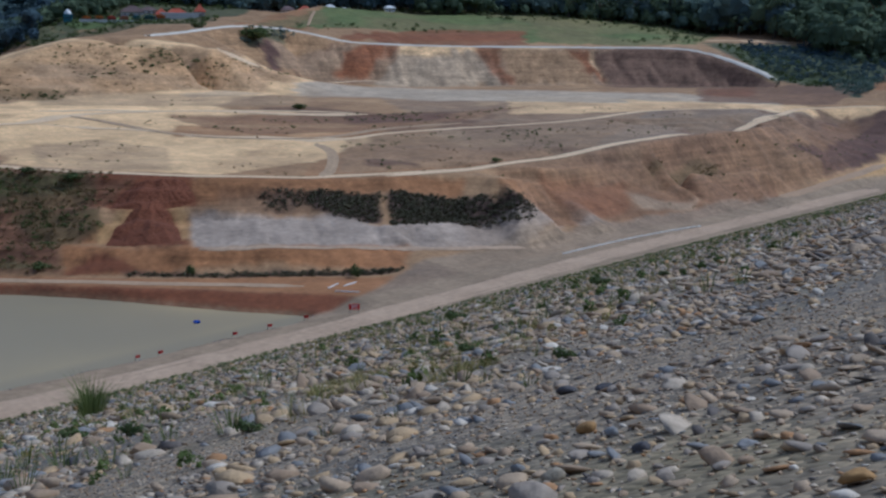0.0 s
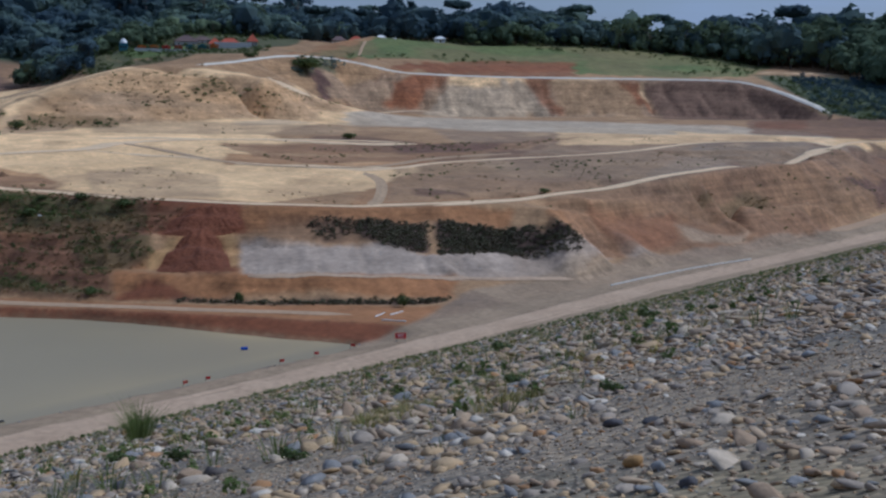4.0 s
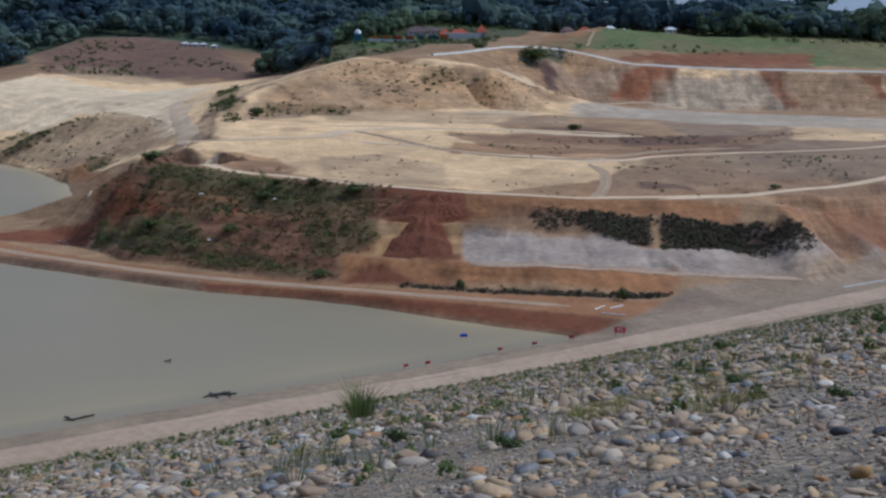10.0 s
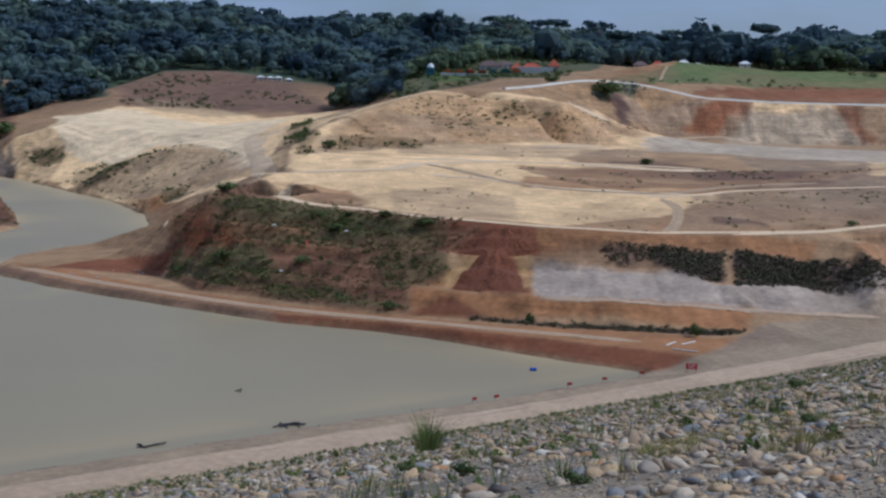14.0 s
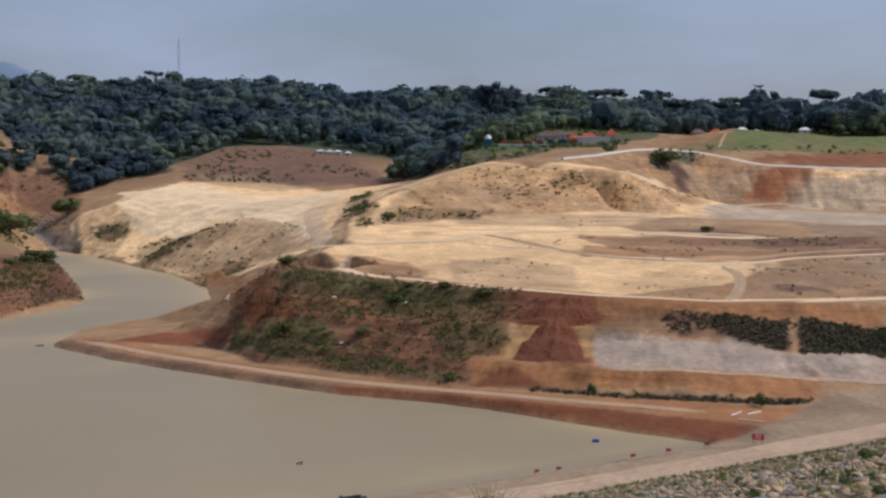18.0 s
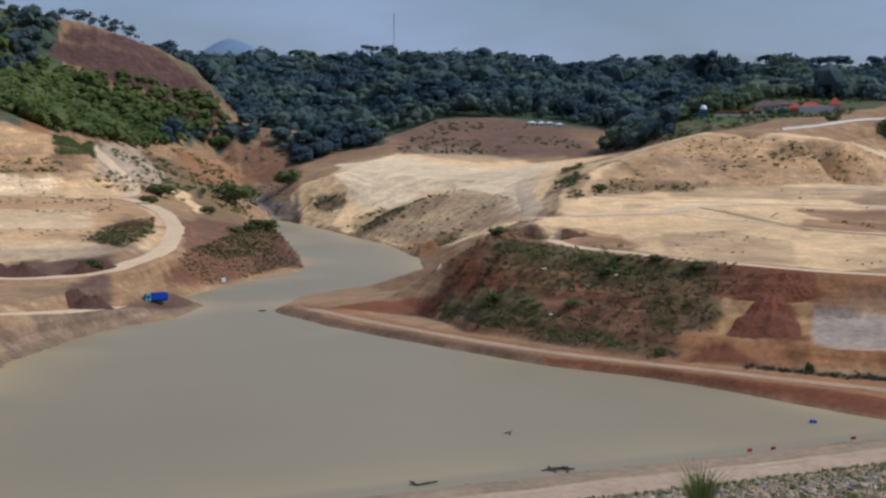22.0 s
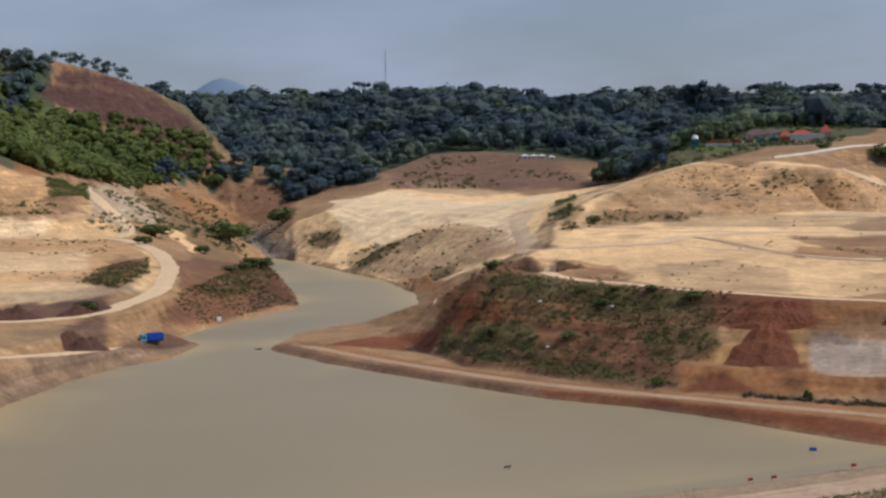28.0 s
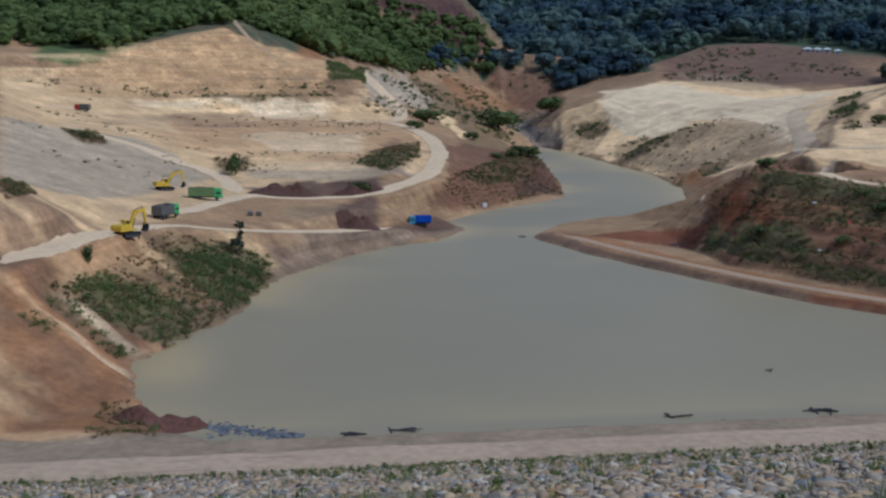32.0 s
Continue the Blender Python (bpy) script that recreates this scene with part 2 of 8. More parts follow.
    return ((h ^ (h >> 16)) & 0xFFFF) / 65535.0


def vnoise(x, y, size, seed=0):
    """Smooth noise from -1 to 1 with waves of that size in metres."""
    x, y = np.asarray(x, float) / size, np.asarray(y, float) / size
    ix, iy = np.floor(x), np.floor(y)
    fx, fy = x - ix, y - iy
    fx, fy = fx * fx * (3 - 2 * fx), fy * fy * (3 - 2 * fy)
    a, b = lattice(ix, iy, seed), lattice(ix + 1, iy, seed)
    c, d = lattice(ix, iy + 1, seed), lattice(ix + 1, iy + 1, seed)
    return 2 * (a * (1 - fx) * (1 - fy) + b * fx * (1 - fy) + c * (1 - fx) * fy + d * fx * fy) - 1


def fbm(x, y, size, seed=0, octaves=4):
    return sum(vnoise(x, y, size / 2 ** k, seed + k) / 2 ** k for k in range(octaves))


# ---- the valley: lines where the ground bends (x along the dam, y upstream, z over the water) ----
BREAKS = {
    "shore_left": [(-11.1, 163.5, 0.0), (-10.9, 179.5, 0.0), (-4.6, 193.9, 0.0), (1.9, 206.3, 0.0), (6.6, 218.1, 0.0), (10.5, 236.5, 0.0), (16.6, 252.4, 0.0), (28.4, 273.4, 0.0), (41.0, 288.2, 0.0), (55.7, 298.5, 0.0), (67.9, 320.3, 0.0)],
    "shore_truck": [(68.2, 321.5, 0.0), (63.0, 334.0, 0.0), (84, 364, 0.0), (101, 380, 0.0), (121, 400, 0.0)],
    "shore_inlet_left": [(121, 402, 0.0), (130, 440, 0.0), (144, 516, 0.0), (154, 565, 0.0), (169, 645, 1.0)],
    "shore_inlet_right": [(186, 665, 1.0), (190, 624, 0.0), (187, 548, 0.0), (186, 493, 0.0), (177, 434, 0.0), (163, 395, 0.0), (155, 362, 0.0)],
    "shore_spit_back": [(152, 356, 0.0), (133, 349, 0.0), (113, 340, 0.0), (96.1, 326.7, 0.0), (83.8, 306.8, 0.0)],
    "shore_spit": [(82.8, 301.9, 0.0), (88.7, 273.8, 0.0), (102.1, 239.1, 0.0), (113.9, 209.8, 0.0), (128.6, 190.9, 0.0), (136.6, 166.2, 0.0), (142.5, 150.4, 0.0), (146.5, 139.7, 0.0)],
    "spit_edge": [(87.3, 303.0, 1.0), (90.9, 280.5, 1.2), (104.1, 243.6, 1.3), (115.4, 212.5, 1.3), (129.4, 192.1, 1.5), (139.6, 169.9, 2.2), (146.8, 155.1, 2.4), (154.3, 142.1, 2.5), (155.9, 136.9, 2.4)],
    "spit_hollow": [(97.1, 297.5, 1.2), (101.2, 286.0, 1.1), (106.9, 274.3, 1.1), (113.4, 268.9, 1.1)],
    "spit_berm": [(92.3, 307.5, 1.6), (99.2, 306.1, 1.8), (114.3, 305.3, 2.2), (131.1, 307.0, 2.6), (153.0, 295.3, 3.5)],
    "scrub_toe": [(116.1, 274.5, 1.3), (112.3, 246.8, 1.5), (122.5, 225.7, 1.6), (127.1, 209.7, 1.8), (135.1, 196.6, 2.0)],
    "bench_toe": [(136.1, 196.0, 2.0), (144.3, 184.5, 2.2), (154.7, 171.3, 2.3), (166.3, 160.4, 2.4), (181.5, 147.6, 2.6)],
    "bench_top": [(142.2, 206.1, 6.4), (148.3, 199.4, 6.4), (152.5, 188.6, 6.4), (154.9, 180.0, 6.3), (166.5, 168.3, 6.2), (178.8, 160.7, 5.8), (193.7, 155.0, 5.0)],
    "white_toe": [(155.6, 180.0, 6.7), (167.2, 169.0, 6.5), (180.0, 161.7, 6.0), (196.7, 157.4, 5.2)],
    "white_top": [(167.3, 195.0, 10.4), (175.2, 185.7, 10.2), (185.3, 179.2, 10.0), (192.4, 165.5, 8.8), (216.8, 159.1, 8.2)],
    "white_toe_r": [(192.2, 153.7, 4.6), (201.4, 148.9, 4.1), (215.2, 143.2, 3.8)],
    "white_top_r": [(193.1, 162.3, 9.0), (207.9, 158.5, 8.3), (225.1, 155.4, 7.6), (237.1, 150.9, 6.9), (243.7, 147.3, 5.0)],
    "edge_low": [(126.1, 270.8, 20.0), (139.0, 256.6, 19.0), (147.9, 244.6, 18.7), (155.7, 231.9, 18.4), (169.9, 210.7, 18.0), (189.9, 192.5, 17.3), (211.3, 179.0, 17.0), (236.4, 174.0, 17.0)],
    "edge_low_r": [(234.2, 170.3, 17.0), (232.4, 160.0, 16.5), (252.0, 160.8, 13.0), (279.5, 157.4, 10.5), (320, 153, 7.0), (374, 147, 6.0)],
    "gully_r": [(227.3, 150.9, 13.0), (245.7, 151.7, 6.0), (250.3, 143.5, 5.0)],
    "apron_r": [(177.5, 141.9, 3.0), (195.7, 141.8, 3.0), (227.4, 141.6, 3.0), (265.7, 141.4, 3.0), (307.2, 138.4, 3.0), (349, 137, 3.2)],
    "plateau_1": [(154.3, 275.5, 20.5), (182.9, 258.9, 20.0), (208.9, 244.7, 19.5), (219.5, 203.1, 18.5), (250.5, 182.2, 19.5), (297.1, 167.8, 21.0), (371, 159, 22.5), (426, 169, 23.0)],
    "plateau_2": [(171, 325, 23.0), (214, 317, 23.0), (226.7, 265.4, 21.5), (244.6, 237.4, 21.0), (275, 231, 22.0), (312, 228, 22.5), (363, 216, 23.5), (418, 201, 24.0), (461, 183, 24.5)],
    "plateau_3": [(194, 317, 24.5), (232, 328, 25.0), (278, 325, 25.0), (299, 290, 24.5), (326, 262, 24.8), (383, 253, 25.2), (442, 238, 26.0), (512, 203, 26.0)],
    "plateau_4": [(341, 418, 26.5), (372, 396, 26.8), (424, 375, 27.0), (465, 339, 27.0), (484, 289, 27.0), (480, 232, 27.0)],
    "cliff_toe": [(457, 448, 31.4), (482, 451, 29.2), (530, 426, 28.6), (575, 399, 29.0), (626, 355, 30.4), (648, 313, 29.7), (668, 269, 29.9)],
    "cliff_top": [(486, 490, 49.4), (520, 469, 49.9), (557, 448, 50.7), (613, 406, 51.4), (656, 373, 51.9), (675, 327, 51.5)],
    "far_road": [(420, 483, 56.9), (445, 487, 59.8), (484, 492, 60.2), (510, 486, 57.2), (531, 479, 53.3), (569, 458, 52.2), (625, 414, 52.6), (665, 378, 53.1), (684, 332, 52.6), (677, 300, 45.4), (669, 267, 36.2)],
    "grass_top": [(534, 569, 67.1), (606, 567, 79.0), (662, 533, 74.2), (729, 474, 76.1), (774, 419, 70.7), (797, 374, 63.0), (817, 327, 61.2)],
    "hill_toe": [(207, 366, 26.0), (239, 387, 26.4), (265, 388, 27.5), (316, 387, 29.5), (370, 394, 30.1), (430, 419, 33.5)],
    "hill_brow": [(272, 419, 41.8), (285, 423, 46.7), (299, 425, 49.4), (318, 418, 50.4), (353, 409, 49.8), (372, 412, 48.1), (399, 421, 41.8), (426, 422, 35.6)],
    "hill_left": [(193, 350, 23.0), (213, 385, 27.1), (235, 407, 32.7), (266, 429, 39.3)],
    "hill_back": [(350, 487, 52.3), (387, 484, 54.7), (421, 489, 58.2)],
    "slope_inlet": [(147, 346, 2.0), (149, 337, 8.0), (136.8, 295.5, 16.0), (134.8, 279.3, 21.0), (166, 310, 23.0)],
    "pale_low": [(191, 666, 3.5), (186, 582, 3.0), (182, 501, 3.0), (178, 438, 4.0)],
    "pale_mound": [(197, 524, 12.3), (219, 510, 21.9), (230, 477, 22.6), (217, 417, 21.2)],
    "pale_brow": [(188, 674, 11.2), (202, 676, 21.0), (216, 666, 26.4), (231, 682, 28.7)],
    "pale_mid": [(209, 615, 12.8), (227, 620, 20.2), (256, 598, 25.8), (272, 535, 26.8)],
    "pale_far": [(247, 719, 29.3), (305, 761, 37.1), (343, 756, 36.2), (368, 710, 32.3), (427, 712, 38.0)],
    "brown_toe": [(301, 795, 38.4), (373, 775, 39.4), (429, 711, 39.2), (387, 584, 43.7)],
    "brown_top": [(340, 898, 50.1), (392, 920, 65.8), (443, 919, 68.5), (466, 862, 60.6), (498, 809, 52.9), (512, 765, 51.0)],
    "road_left": [(-31.3, 184.7, 14.0), (-25.6, 203.7, 13.6), (-18.7, 219.4, 13.2), (-10.9, 243.4, 12.0), (2.5, 256.0, 9.0), (22.1, 276.2, 5.5), (43.2, 303.6, 2.8), (54.8, 315.2, 1.6)],
    "bank_left": [(-29.9, 175.9, 13.0), (-24.3, 193.1, 12.5), (-19.2, 213.1, 12.6), (-10.8, 239.4, 11.4), (2.5, 252.3, 8.3), (12.1, 257.5, 5.0), (22.1, 276.5, 4.0)],
    "mound_left": [(-35.7, 213.6, 21.5), (-30.3, 213.6, 20.5), (-26.2, 218.0, 17.0), (-22.9, 222.8, 14.0)],
    "yard_left": [(-19.7, 244.0, 12.0), (-10.5, 262.1, 11.0), (-3.6, 281.5, 10.6), (7.5, 310.5, 10.3), (20.8, 315.4, 9.4), (36.4, 321.2, 9.0), (49.9, 328.9, 10.0), (62, 352, 11.0)],
    "hairpin": [(73, 386, 13.0), (83, 440, 15.0), (85, 491, 17.0), (81, 553, 19.5), (55, 533, 19.5)],
    "knoll": [(24.6, 290.8, 7.5), (36.6, 297.4, 8.0), (48.3, 317.9, 5.0), (56.2, 327.9, 5.0)],
    "headland_top": [(71, 361, 8.0), (90, 399, 9.0), (109, 436, 11.5), (124, 456, 10.5), (119, 424, 9.5), (126, 419, 2.0)],
    "bank_stream": [(87, 448, 14.0), (108, 479, 12.0), (126, 507, 7.0), (154, 581, 3.0)],
    "slope_mid": [(8.2, 340.9, 11.0), (4, 355, 11.5), (-13, 367, 16.0), (-30, 381, 21.0), (-44, 391, 24.0)],
    "slope_toe": [(-27.9, 273.4, 14.5), (-15.3, 314.1, 12.2), (-7.2, 333.1, 11.8), (9, 356, 12.0), (31, 364, 13.0), (51, 358, 13.5), (66, 390, 14.5)],
    "step_mid": [(9, 379, 13.5), (32, 373, 14.0), (53, 371, 14.5), (67, 403, 15.5)],
    "step_top": [(-11, 435, 20.0), (15, 450, 20.0), (40, 470, 19.9), (60, 491, 19.6)],
    "road_up": [(-76, 464, 32.5), (-62, 466, 29.1), (-47, 468, 25.8), (-33, 467, 23.0), (-16, 470, 20.7), (12, 500, 20.3)],
    "ledge_toe": [(-39, 498, 29.2), (-11, 520, 26.1), (18, 530, 22.3), (57, 552, 21.7), (81, 574, 23.7)],
    "ledge_top": [(-60, 491, 32.1), (-29, 524, 31.0), (6, 540, 30.0), (48, 563, 29.3), (77, 585, 27.9)],
    "cut_toe": [(-82, 498, 37.2), (-62, 511, 36.1), (-18, 540, 32.7), (19, 552, 31.6), (60, 575, 30.7), (76, 595, 31.2)],
    "cut_top": [(-83, 508, 41.5), (-73, 530, 45.1), (-43, 558, 49.4), (-19, 580, 54.8), (11, 605, 63.2), (23, 605, 55.3), (43, 608, 48.8), (61, 615, 42.9), (75, 617, 37.9)],
    "stream_bed": [(183, 665, 1.9), (195, 735, 4.9), (206, 804, 11.1), (211, 865, 17.2)],
    "stream_left": [(169, 674, 10.1), (141, 635, 12.7), (119, 629, 19.6), (135, 748, 25.6), (169, 833, 30.8), (204, 907, 35.7)],
    "stream_right": [(195, 683, 8.8), (210, 710, 17.6), (230, 766, 26.6)],
    "terrace_red": [(224, 985, 41.9), (260, 997, 46.2), (284, 959, 41.0)],
    "terrace_back": [(107, 843, 58.9), (160, 886, 59.3), (239, 950, 57.6), (296, 1018, 53.3)],
    "hill_ridge": [(-47, 879, 138.0), (11, 905, 138.9), (67, 928, 138.1), (92, 940, 135.1), (126, 952, 129.2), (168, 971, 119.3), (201, 980, 105.8), (222, 975, 82.7), (233, 952, 62.2)],
    "bench_r": [(253.9, 162.1, 17.0), (286.4, 161.5, 15.0), (316, 152, 13.0), (368, 145, 11.0)],
    "forest_toe": [(226, 974, 43.6), (293, 977, 28.5), (364, 974, 45.7), (433, 990, 69.2), (504, 933, 66.9), (545, 815, 53.8)],
    "forest_ridge": [(340, 1461, 132.3), (463, 1427, 136.8), (593, 1356, 143.3), (689, 1276, 127.4), (744, 1186, 126.2), (772, 1046, 115.6), (766, 858, 97.8), (789, 737, 88.7), (818, 609, 89.3)],
    "forest_mid": [(272, 1169, 80.5), (376, 1160, 78.3), (501, 1145, 102.0), (585, 1082, 91.8), (639, 956, 82.4), (618, 760, 74.3), (588, 628, 69.7)],
    "village_ground": [(431, 626, 60.7), (466, 613, 63.6), (510, 603, 67.5), (525, 577, 69.0)],
    "village_back": [(487, 672, 72.2), (518, 649, 77.3), (566, 634, 77.8)],
    "abutment_toe": [(-22.9, 130.8, 2.4), (-17.1, 130.6, 2.4), (-11.2, 131.7, 2.4), (-3.4, 135.7, 1.8)],
    "veg_hill_mid": [(-102, 632, 63.0), (-64, 657, 67.6), (-23, 690, 72.8), (13, 720, 81.4)],
    "veg_hill_top": [(-53, 798, 114.3), (-6, 740, 85.3), (10, 660, 70.8)],
    "right_track": [(520, 207, 24.0), (554, 202, 23.6), (592, 183, 23.8)],
    "right_gully": [(506, 190, 17.2), (472, 166, 13.9), (435, 150, 8.2)],
    "right_bank": [(540, 182, 13.8), (504, 163, 11.4), (535, 164, 13.5)],
    "right_slope": [(390, 181, 14.5), (416, 171, 16.2), (439, 167, 12.8)],
    "right_cliff_toe": [(635, 270, 30.8), (648, 237, 31.8), (630, 195, 29.7)],
    "right_road": [(676, 247, 33.1), (707, 219, 37.3)],
    "right_ridge": [(887, 417, 79.7), (912, 359, 90.6), (935, 295, 100.9), (924, 220, 102.4)],
}

